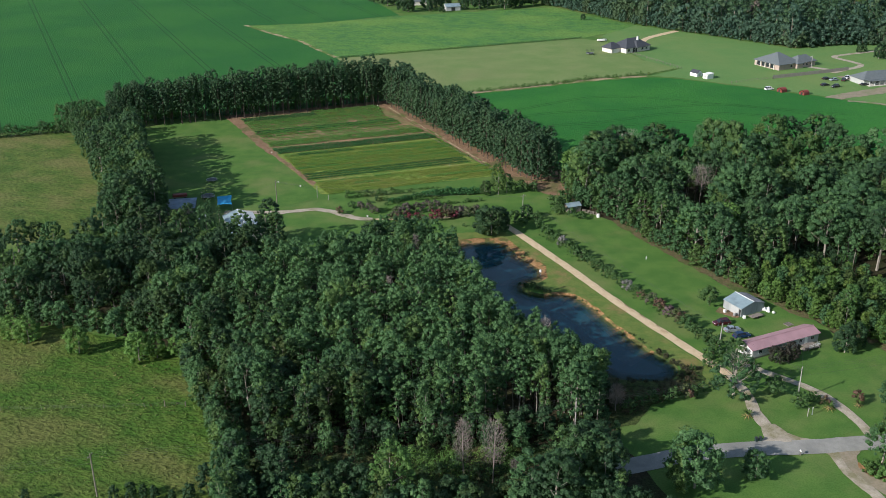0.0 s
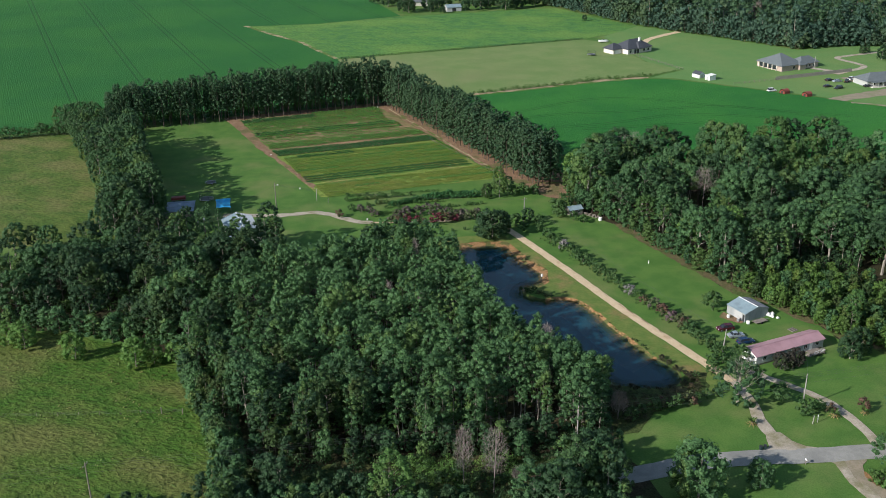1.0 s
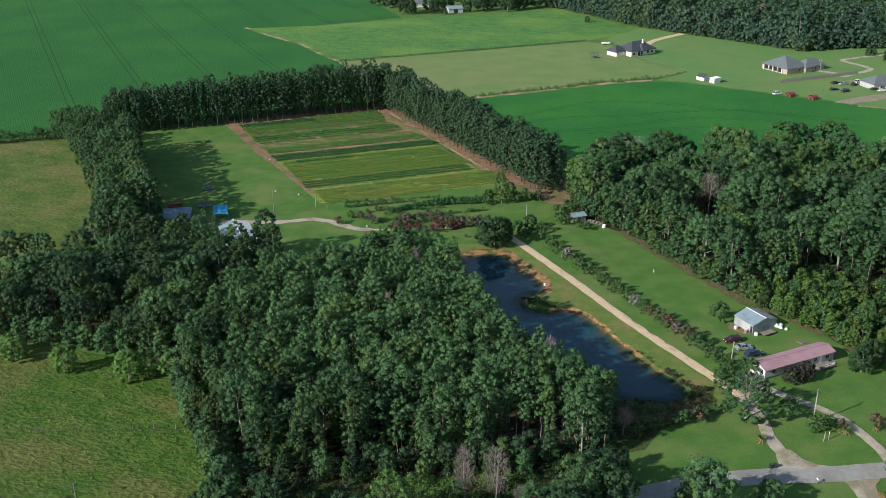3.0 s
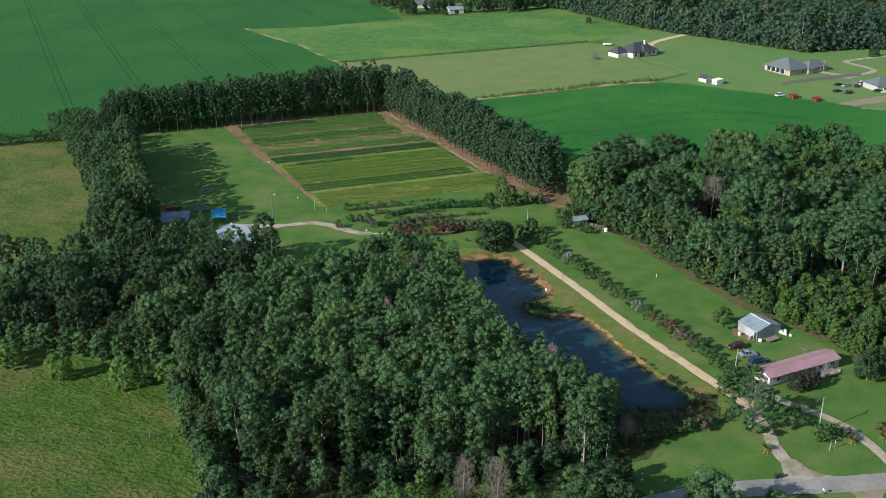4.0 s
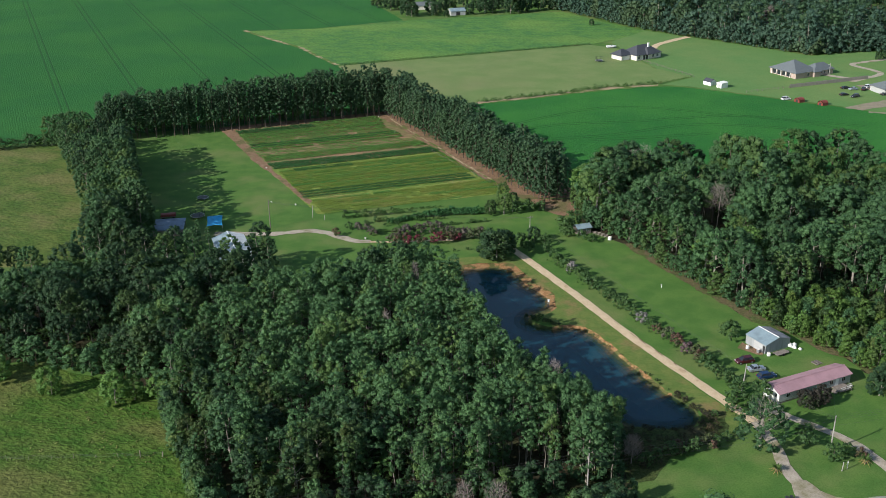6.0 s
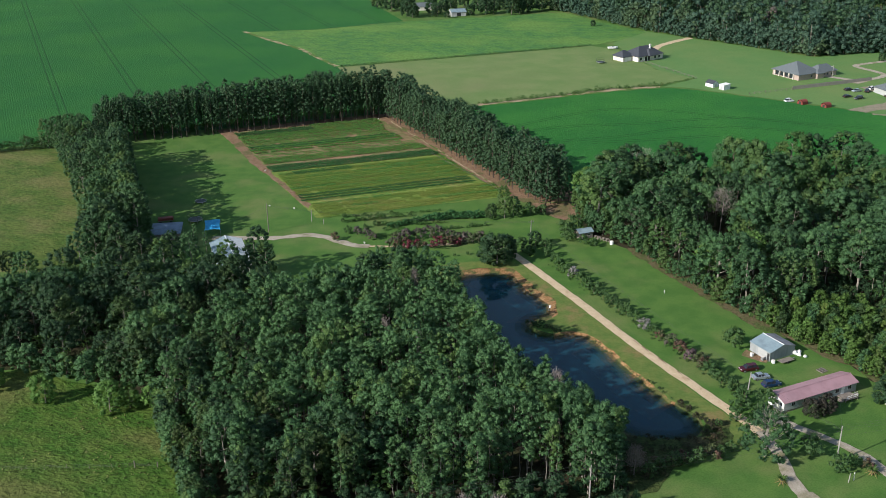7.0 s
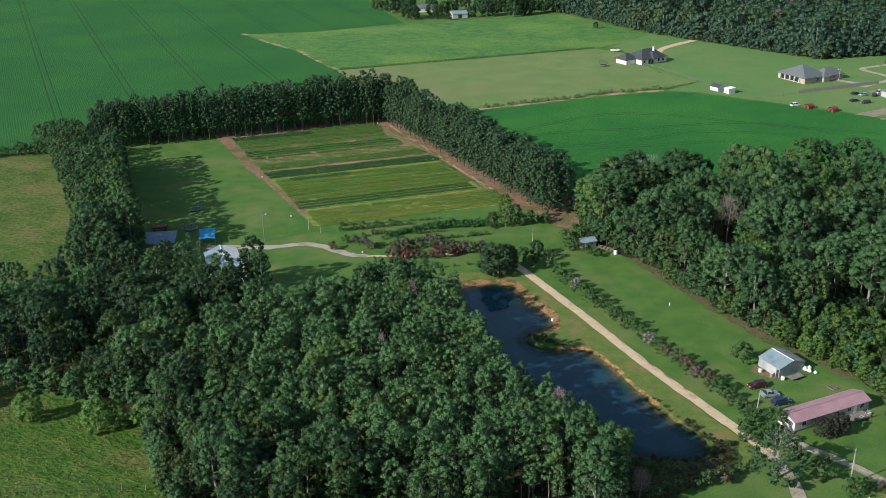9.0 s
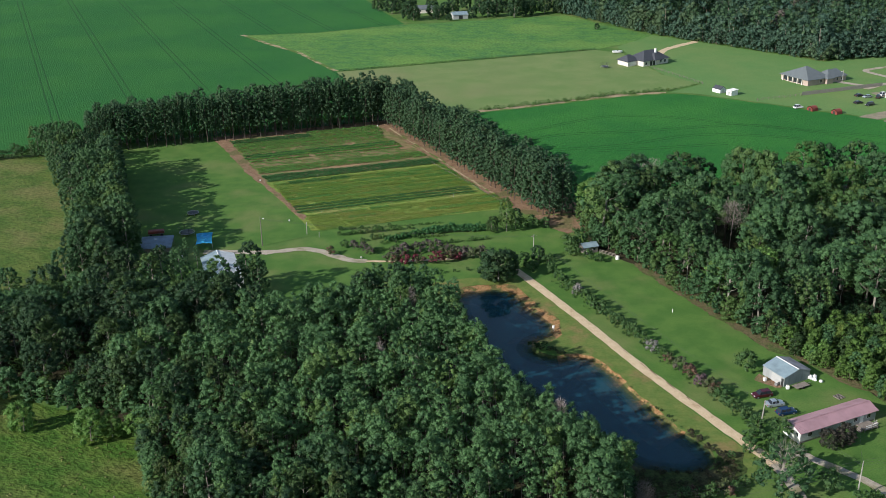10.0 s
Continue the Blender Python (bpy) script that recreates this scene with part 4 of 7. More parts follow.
# scrub and small trees under the power line, and the nearer row before it
SCRUB = [(-40, 158), (-38, 176), (0, 177), (30, 178), (34, 160), (20, 158)]
thicket("scrub", Kind("scrub", scrubby.leaves, scrubby.woods, "darkscrub", "bark"), scatter(SCRUB, 2.9, 4, 0.4, 1.2, thin=0.2, holes=((18, 167, 5.5), (22, 167, 4))), "dark green scrub and brambles under the power line")
thicket("scrub", Kind("scrub", scrubby.leaves, scrubby.woods, "leaf_light", "bark"), scatter([(-14, 166), (-12, 174), (14, 175), (20, 168), (2, 165)], 2.4, 41, 0.5, 1.0), "light green vines under the power line")
mixed(edge_tree, scatter([(-40, 146), (-42, 166), (-20, 163), (-14, 158), (8, 156), (30, 160), (36, 150), (30, 146)], 4.4, 132, 0.7, 1.15, holes=((-10.5, 156, 4), (3.6, 165.3, 3), (9.5, 164.2, 4), (18, 165, 6), (22, 166, 4))), (("leaf_dark", "deep green", 3), ("leaf_olive", "olive-green", 2), (None, "mid-green", 2)), "small tree beneath the power line", "trees beneath the power line", 5)
plant(broad, [(-10.5, 156, 1.02)], "light green feathery tree under the power line", group="roadside trees", leaf="scrubleaf")
mixed(broad, [(28.5, 157, 1.1), (25, 154, 1.12), (30, 152, 1.14), (21, 151, 1.1), (28, 164.5, 0.95), (33, 168, 0.5), (28, 160.5, 1.16), (30.5, 162, 0.9), (27, 160, 0.95), (24, 158.5, 1.1), (20, 147, 1.2), (16, 152, 1.1), (34, 143, 0.95), (40, 140, 0.92), (29, 143, 1.0), (46, 138.5, 0.88), (26, 166, 0.78), (-32, 160, 0.75), (-40, 152, 0.85)], (("leaf_dark", "deep green", 3), (None, "mid-green", 1)), "tall roadside tree near the power line", "roadside trees", 6)
plant(slender, [(-36, 152, 0.72), (-30, 149, 0.85), (-24, 153, 0.7), (-18, 150, 0.8), (-11, 155, 0.78), (-4, 149, 0.8), (2, 147, 0.65), (17, 149, 0.75), (24, 154, 0.72), (29, 158, 0.85), (30, 155, 0.9),
                (32, 149, 0.9), (27, 148, 0.85), (-42, 150, 0.9), (-44, 158, 0.85), (-40, 144, 0.95)], "young roadside tree with light green leaves", group="roadside trees")
plant(edge_tree, [(-65, 159.5, 0.42), (-62, 160.3, 0.46), (-59.5, 160.6, 0.42), (-57, 159.6, 0.4), (-82, 158.8, 0.4), (-53.5, 158.5, 0.4), (-47, 161.5, 0.75), (-50, 158, 0.6)], "dark bush at the pasture fence", "shrub", "pasture bushes", "shrub", "leaf_dark")
# hedgerow of broad trees along the west of the lawn
HEDGE = [(-161, 425), (-151, 431), (-138, 417), (-121, 366), (-106, 333), (-100, 303), (-107, 297), (-117, 326), (-132, 360), (-147, 391), (-158, 412)]
hedge_tree = Kind("hedge_tree", [clumps(210 + i, crown_spots(210 + i, 4.1, 2.0, 14.4, 120, 0.66, "round"), 56, 0.14) for i in range(4)],
                  [trunk_quads(210 + i, 13.2, 0.28, 8, 0.28, 3.6) for i in range(4)], "leaf_big", "bark_pale")
tall = []
for k, (a, b) in enumerate((((-131, 403), (-118, 365)), ((-117, 362), (-107, 337)), ((-106, 334), (-97, 313)))):
    tall += line_spots(a, b, 4.6, 215 + k, 0.7, 1.16, 1.3)
mixed(hedge_tree, [(x, y, k * (0.88 if y > 392 else 1.1)) for x, y, k in scatter(HEDGE, 7.0, 5, 0.92, 1.12)] + tall, (("leaf_feather", "pale feathery green", 2), (None, "mid-green", 3), ("leaf_dark", "deep green", 1)), "broad tree in the hedgerow", "hedgerow trees", 8)
plant(hedge_tree, [(-168, 425, 0.85), (-163, 423, 0.92), (-164, 428, 0.95), (-159, 427, 0.95), (-155, 431, 0.95), (-158, 420, 0.9)], "pale grey-green feathery tree at the field corner", group="hedgerow trees", leaf="leaf_feather")
thicket("hedge", Kind("scrub", scrubby.leaves, scrubby.woods, "darkscrub", "bark"), line_spots((-330, 372), (-168, 426), 1.9, 6, 0.8, 1.2, 1.9), "dark overgrown field hedge")
# pines round the garden
rows = []
for k, off in enumerate((2.0, 5.0, 8.0, 11.0)):
    nrm = Vector((-0.316, 0.949)) * off
    rows += [(x, y, z * (0.87 + 0.13 * min(1.0, (x + 148) / 90))) for x, y, z in line_spots(Vector((-148, 426.5)) + nrm, Vector((-24, 467.5)) + nrm, 3.6, 40 + k, 1.0, 0.88, 1.08)]
plant(pine, rows, "tall planted pine with a bare lower trunk", group="pines round the garden")
rows = []
for k, off in enumerate((1.5, 4.5, 7.5, 10.5)):
    nrm = Vector((0.894, 0.447)) * off
    rows += line_spots(Vector((-31.5, 475)) + nrm, Vector((34.5, 346)) + nrm, 3.5, 45 + k, 0.6, 0.80, 1.08)
plant(full_pine, rows, "planted pine with dark needles beside the dirt track", group="pines beside the track")
thicket("undergrowth", scrubby, scatter([(-150, 437), (-28, 475), (-30, 484), (-152, 446)], 3.4, 33, 1.0, 1.7), "dark undergrowth below the pines")
# the eastern wood
CAVITIES = ((88.7, 319, 7), (87.5, 310, 6.5), (86, 301, 5), (113, 273, 4.5), (106, 275, 4), (115.5, 341, 4), (128.5, 325, 3.5), (69, 352, 5.5))
EAST = [(46, 350), (48, 324), (58, 313), (64, 300), (74, 279), (82, 264), (92, 267), (104, 270), (116, 268), (127, 259), (131, 245), (136, 230), (146, 216), (180, 208), (200, 260), (210, 330),
        (168, 350), (149, 352), (149, 376), (139, 377), (124, 367), (92, 360), (68, 361), (57, 354)]
east = scatter(EAST, 8.4, 7, 0.74, 1.36, 0.42, holes=CAVITIES, thin=0.03)
GREAT = {"leaf_feather": ((106.6, 304.5, 1.34), (92.5, 338, 1.15)), "leaf": ((112.7, 290, 1.2), (85.5, 285, 1.0), (76.5, 334.5, 1.1), (56.5, 322.5, 0.85), (124, 297, 1.15)),
         None: ((98.5, 318, 1.3), (146, 370, 1.35), (107.5, 366, 1.3)), "leaf_dark": ((136.5, 371, 1.25), (89, 361, 1.2)),
         "leaf_gold": ((126.6, 369, 1.38), (122, 336, 1.1), (66.5, 304, 0.85), (138, 346, 0.9)), "vineleaf": ((124.4, 320, 0.9), (134.6, 360, 0.75), (131, 352, 0.8))}
great = [t for trees in GREAT.values() for t in trees]
east = [t for t in east if all(math.hypot(t[0] - g[0], t[1] - g[1]) > 5.0 * g[2] for g in great)]
east = [(x, y, k * (1.22 if y > 318 else 1.0)) for x, y, k in east]
edge = [s for s in east if inside(s, [(40, 360), (52, 300), (90, 236), (200, 190), (200, 246), (140, 276), (100, 288), (84, 304), (72, 360)])]
deep_dome = Kind("oak_tree", [clumps(65 + i, crown_spots(65 + i, 4.7 + 0.3 * (i % 3), 6.4, 13.6, 58, 1.05, "round"), 32, 0.18) for i in range(5)], dome.woods, "leaf_big", "bark")
deep = [s for s in east if s not in edge]
for lf, words in (("leaf_feather", "grey-green"), ("leaf", "fresh green"), (None, "mid-green"), ("leaf_dark", "deep green"), ("leaf_gold", "olive-yellow"), ("vineleaf", "yellow-green")):
    plant(dome, list(GREAT[lf]), words + " great domed tree in the eastern wood", group="trees of the eastern wood", leaf=lf)
sunny = [s for s in deep if inside(s, [(112, 316), (150, 314), (156, 366), (118, 362)])]
deep = [s for s in deep if s not in sunny]
thicket("woodland", Kind("oak_tree", deep_dome.leaves, dome.woods, "leaf_feather", "bark"), [(x, y, k * 0.84) for x, y, k in sunny[::3]], "grey-green trees of the eastern wood")
sunny = [s for i, s in enumerate(sunny) if i % 3]
thicket("woodland", Kind("oak_tree", deep_dome.leaves, dome.woods, "leaf_gold", "bark"), [(x, y, k * 0.8) for x, y, k in sunny], "olive-yellow trees of the eastern wood")
thicket("woodland", deep_dome, deep[::2], "dense eastern wood of broad dark green trees")
thicket("woodland", Kind("oak_tree", deep_dome.leaves, dome.woods, "leaf_dark", "bark"), deep[1::4], "deep green broad trees of the eastern wood")
thicket("woodland", Kind("oak_tree", deep_dome.leaves, dome.woods, "leaf", "bark"), deep[3::4], "mid-green broad trees of the eastern wood")
mixed(dome, [s for i, s in enumerate(edge) if i % 3], (("leaf_dark", "deep green", 2), (None, "mid-green", 3), ("leaf", "fresh green", 4), ("leaf_gold", "olive-yellow", 1), ("leaf_feather", "grey-green", 3), ("leaf_light", "light green", 1)), "broad domed tree in the eastern wood", "trees of the eastern wood", 11)
mixed(broad, edge[::3], (("leaf_dark", "deep green", 2), (None, "mid-green", 3), ("leaf", "fresh green", 3), ("leaf_feather", "grey-green", 2)), "broad tree in the eastern wood", "trees of the eastern wood", 7)
thicket("undergrowth", scrubby, scatter(EAST, 12.0, 34, 1.2, 2.0, holes=CAVITIES), "rank green undergrowth in the eastern wood")
OVERGROWN = [(82, 258), (88, 250), (92, 244), (98, 236), (101, 228), (109, 224), (116, 214), (126, 209), (136, 226), (130, 246), (124, 258), (110, 267), (92, 265)]
growth = scatter(OVERGROWN, 3.1, 35, 0.4, 0.85)
thicket("scrub", vines, growth[::2], "bright green vines and bushes over a clearing")
thicket("scrub", Kind("vines", vines.leaves, vines.woods, "leaf", "bark"), growth[1::4], "green saplings among the vines")
thicket("scrub", Kind("vines", vines.leaves, vines.woods, "leaf_olive", "bark"), growth[3::4], "olive-green bushes among the vines")
# low dark leaves added to paint the shadow in this gap
thicket("scrub", Kind("vines", vines.leaves, vines.woods, "leaf_dark", "bark"), scatter([(97, 263), (98, 282), (120, 282), (126, 262), (110, 268)], 3.0, 36, 0.28, 0.5), "deep green undergrowth added for the shadow in a gap of the wood")
plant(edge_tree, [(90.5, 247.5, 0.6), (92.8, 248.5, 0.66), (89.5, 250, 0.5)], "yellow-green bush behind the metal shed", "shrub", "yellow-green bushes", "shrub", "leaf_light")
plant(broad, [(107, 232.5, 0.72), (104.5, 228.5, 0.6), (112.5, 218.5, 0.78), (117, 213, 0.7), (119, 236, 0.7)], "bright green tree behind the mobile home", group="trees behind the mobile home", leaf="scrubleaf")
rim = []
line = [(46, 346), (48, 324), (58, 312), (63, 299), (73, 278), (81, 262), (90, 251.5), (95.5, 241), (100, 233), (103, 227), (110, 223.5), (116, 214), (132, 204)]
for k in range(len(line) - 1):
    rim += line_spots(line[k], line[k + 1], 3.6, 90 + k, 0.8, 0.55, 1.05 if k < 6 else 0.75)
overgrown = [s for s in rim if s[0] > 87 and s[1] < 256]
plant(edge_tree, [s for s in rim if s not in overgrown], "bushy green tree at the edge of the eastern wood", group="edge of the eastern wood")
plant(edge_tree, overgrown, "yellow-green bush smothered in vines", group="edge of the eastern wood", leaf="vineleaf")
rim = line_spots((-46, 172), (-38, 177), 3, 110, 0.6, 0.6, 1.0)
for k, (a, b, sp) in enumerate((((-38, 177), (30, 180), 3.4), ((-36, 174), (20, 176), 7.0), ((-60, 206), (-46, 174), 3.0), ((-66, 221), (-60, 206), 3.2), ((34, 184), (36, 197), 3.2), ((34, 198), (20, 216), 4.2), ((19.5, 216.5), (9.5, 235), 4.2), ((9, 236), (1, 257), 4.0), ((-2, 260), (-28, 271), 4.5), ((-128, 244), (-70, 227), 5.5))):
    rim += line_spots(a, b, sp, 111 + k, 0.9, 0.5, 0.98)
rim += line_spots((-45, 170), (-39, 140), 3.0, 125, 1.0, 0.7, 1.1) + line_spots((-40, 158), (30, 157), 4.2, 126, 2.2, 0.45, 0.85) + line_spots((-40, 148), (36, 150), 4.5, 127, 2.0, 0.7, 1.05)
rim += [(33, 176, 0.8), (35.6, 173.5, 0.7), (31, 172, 0.8), (36.5, 178, 0.6), (1, 262, 0.9), (3, 268, 0.95), (1, 274, 0.9), (-3, 271, 1.1)]
mixed(edge_tree, [s for s in rim if math.hypot(s[0] - 18, s[1] - 165) > 6 and math.hypot(s[0] - 27.7, s[1] - 177.5) > 4.6], ((None, "mid-green", 2), ("leaf", "fresh green", 2), ("leaf_dark", "deep green", 4)), "bushy young tree bordering the wood", "edge of the main wood", 9)
thicket("woodland", slender_top, scatter(EAST, 13.0, 12, 0.7, 1.05, holes=CAVITIES), "slender green trees mixed into the eastern wood")
# distant woods
FARWOOD = [(64, 850), (70, 785), (86, 768), (112, 722), (134, 684), (158, 656), (187, 627), (214, 597), (240, 606), (275, 604), (330, 640), (400, 700), (420, 850)]
far = scatter(FARWOOD, 8.8, 8, 0.6, 1.32, 0.45, holes=((8, 762, 16), (285, 700, 22)))
fine_far = Kind("far_tree", [clumps(190 + i, crown_spots(190 + i, 3.3, 6.0, 18.5, 14, 1.5, "round"), 13, 0.32) for i in range(5)], faraway.woods, "leaf_far_hazed", "bark_pale")
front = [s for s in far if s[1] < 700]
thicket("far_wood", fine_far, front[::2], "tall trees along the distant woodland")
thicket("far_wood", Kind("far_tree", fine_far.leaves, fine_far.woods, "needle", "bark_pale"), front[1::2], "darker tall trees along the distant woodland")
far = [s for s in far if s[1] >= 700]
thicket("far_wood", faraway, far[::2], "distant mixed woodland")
thicket("far_wood", Kind("far_tree", faraway.leaves, faraway.woods, "leaf_dark", "bark"), far[1::2], "darker trees of the distant woodland")
thicket("far_wood", Kind("far_tree", faraway.leaves, faraway.woods, "bloom_faded", "bark"), [(226, 690, 1.2), (231, 697, 1.3), (229, 704, 1.2), (199, 640, 0.9), (204, 646, 1.0), (258, 702, 1.2), (247, 716, 1.2)], "grey-brown dying trees in the distant woodland")
line = [(78, 776), (86, 766), (112, 720), (134, 682), (158, 654), (187, 625), (214, 595), (240, 604), (275, 602), (330, 636)]
rim = []
for k in range(len(line) - 1):
    rim += line_spots(line[k], line[k + 1], 3.6, 140 + k, 1.5, 0.6, 1.1)
    off = Vector((3, 6))
    rim += line_spots(Vector(line[k]) + off, Vector(line[k + 1]) + off, 3.6, 160 + k, 1.5, 1.1, 1.6)
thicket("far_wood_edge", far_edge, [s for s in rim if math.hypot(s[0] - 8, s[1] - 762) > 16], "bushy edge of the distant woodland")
for a, b, z in (((16, 491.5), (50, 504.5), 1.2), ((50, 504.5), (85, 520), 1.2), ((85, 520), (113, 527.5), 1.2), ((113, 529), (132, 541), 0.6)):
    thicket("weed_strip", scrubby, line_spots(a, b, 1.2, 60, 0.8, 0.3 * z, 0.62 * z), "rank green weeds along a field boundary")
dark_weeds = Kind("scrub", scrubby.leaves, scrubby.woods, "darkscrub", "bark")
for a, b in (((-60, 579.5), (7, 603.5)), ((7, 603.5), (90, 633))):
    thicket("weed_strip", dark_weeds, line_spots(a, b, 1.1, 61, 0.35, 0.3, 0.42), "thin dark line of weeds along a field fence")

tuft = Kind("tuft", [clumps(160 + i, [(0, 0, 0.05, 0.42), (0.3, 0.2, 0.02, 0.3)], 24, 0.20, core=False) for i in range(4)], [np.zeros((0, 3), np.float32)] * 4, "tuftleaf", "bark")
thicket("pasture_tufts", tuft, scatter([(-150, 160), (-50, 140), (-44, 158), (-48, 172), (-56, 192), (-62, 210), (-80, 222), (-100, 231), (-140, 233)], 1.7, 150, 0.3, 1.0, 0.5, 0.35), "coarse grass tufts in the pasture")
thicket("pasture_tufts", tuft, scatter([(-205, 300), (-150, 298), (-114, 302), (-126, 332), (-144, 368), (-166, 414), (-230, 405)], 2.6, 151, 0.3, 0.8, 0.5, 0.5), "coarse grass tufts in the pasture")


# ---- more materials ----
M["glass"] = plain("window_glass", (0.02, 0.025, 0.03), 0.08, 0.1, spec=0.6)
M["white"] = plain("white_paint", (0.76, 0.76, 0.73), 0.6, 0.15, 0.8)
M["siding"] = plain("pale_grey_siding", (0.40, 0.41, 0.40), 0.6, 0.2, 0.8, streak=(0.4, 0.4, 6))
M["pink_roof"] = plain("faded_red_metal_roof", (0.39, 0.235, 0.255), 0.5, 0.2, 0.35, metal=0.1)
M["zinc"] = plain("galvanised_sheet", (0.28, 0.37, 0.40), 0.5, 0.25, 0.5, metal=0.3)
M["rusty"] = plain("rusting_sheet", (0.32, 0.32, 0.34), 0.6, 0.45, 0.4, metal=0.25)
M["blue_sheet"] = plain("blue_grey_sheet", (0.20, 0.26, 0.33), 0.55, 0.35, 0.4, metal=0.2)
M["zinc_wall"] = plain("sheet_wall", (0.30, 0.32, 0.32), 0.55, 0.2, 0.6, streak=(3, 3, 0.4))
M["shingle"] = plain("dark_shingles", (0.050, 0.056, 0.068), 0.8, 0.25, 1.2, bump=0.04)
M["shingle_grey"] = plain("grey_shingles", (0.115, 0.135, 0.142), 0.8, 0.22, 1.0, bump=0.04)
M["brick"] = plain("pale_brick", (0.40, 0.315, 0.265), 0.8, 0.2, 2.0, bump=0.03)
M["cream"] = plain("cream_wall", (0.62, 0.58, 0.52), 0.7, 0.12, 1.0)
M["timber"] = plain("grey_timber", (0.22, 0.19, 0.16), 0.85, 0.35, 1.5, streak=(1, 1, 5))
M["fence_grey"] = plain("silvered_boards", (0.30, 0.275, 0.24), 0.85, 0.3, 1.5, streak=(5, 5, 0.4))
M["red_cover"] = plain("red_cover", (0.23, 0.050, 0.035), 0.6, 0.3, 0.8)
# black plastic; also paints the shade inside doorways and a porch
M["black"] = plain("black_plastic", (0.025, 0.027, 0.028), 0.5, 0.2)
M["green_bin"] = plain("dark_green_plastic", (0.018, 0.04, 0.04), 0.5, 0.2)
M["tarp"] = plain("blue_tarpaulin", (0.07, 0.58, 0.92), 0.5, 0.2, 0.9, bump=0.06)
M["steel"] = plain("grey_steel", (0.35, 0.36, 0.37), 0.45, 0.2, metal=0.6)
M["tyre"] = plain("tyre_rubber", (0.02, 0.02, 0.02), 0.9, 0.2)
M["car_red"] = plain("dark_red_paint", (0.055, 0.006, 0.012), 0.22, 0.08, spec=0.6)
M["car_silver"] = plain("silver_paint", (0.40, 0.45, 0.50), 0.28, 0.08, metal=0.5)
M["car_blue"] = plain("dark_blue_paint", (0.008, 0.030, 0.085), 0.22, 0.08, spec=0.6)
M["car_white"] = plain("white_car_paint", (0.72, 0.73, 0.74), 0.25, 0.06)
M["car_black"] = plain("black_car_paint", (0.02, 0.022, 0.024), 0.22, 0.08, spec=0.6)
M["lamp_red"] = plain("red_lens", (0.35, 0.01, 0.01), 0.2, 0.05)
M["lamp_clear"] = plain("clear_lens", (0.7, 0.7, 0.68), 0.15, 0.05)
M["palm"] = foliage("sago_fronds", (0.045, 0.10, 0.02), (0.09, 0.15, 0.03), None, 1.0)
M["palm_dry"] = foliage("dry_fronds", (0.26, 0.19, 0.07), (0.36, 0.28, 0.12), None, 1.0)


# ---- vegetable garden ----
def crop_row(u0, u1, v, width, height, per_m, size, material, label, gaps=0.0, seed=0):
    rng = np.random.default_rng(seed)
    k = int((u1 - u0) * per_m)
    u = rng.uniform(u0, u1, k)
    if gaps:
        keep = np.array([noise.noise((a * 0.25, v * 1.7, seed)) for a in u]) > gaps - 0.55
        u = u[keep]
    k = len(u)
    w = rng.normal(0, width * 0.3, k).clip(-width * 0.6, width * 0.6)
    lumps = np.array([0.75 + 0.5 * noise.noise((a * 0.7, v, seed + 3.0)) for a in u])
    h = height * lumps * (1 - 0.7 * (w / width) ** 2) * rng.uniform(0.35, 1.0, k) + 0.1
    base = np.outer(u, G_U) + np.outer(v + w, G_V) + np.array(G_O)
    c = np.column_stack([base, h])
    nr = np.column_stack([np.outer(w / width, np.array(G_V)), np.full(k, 0.9)])
    me = quads_mesh("crop_row", cards(c, nr, size, rng, stray=0.2), [M[material]])
    return tagged(part("crop_row", me, None), label, "crop row", "garden rows", "stuff")


seed = 200
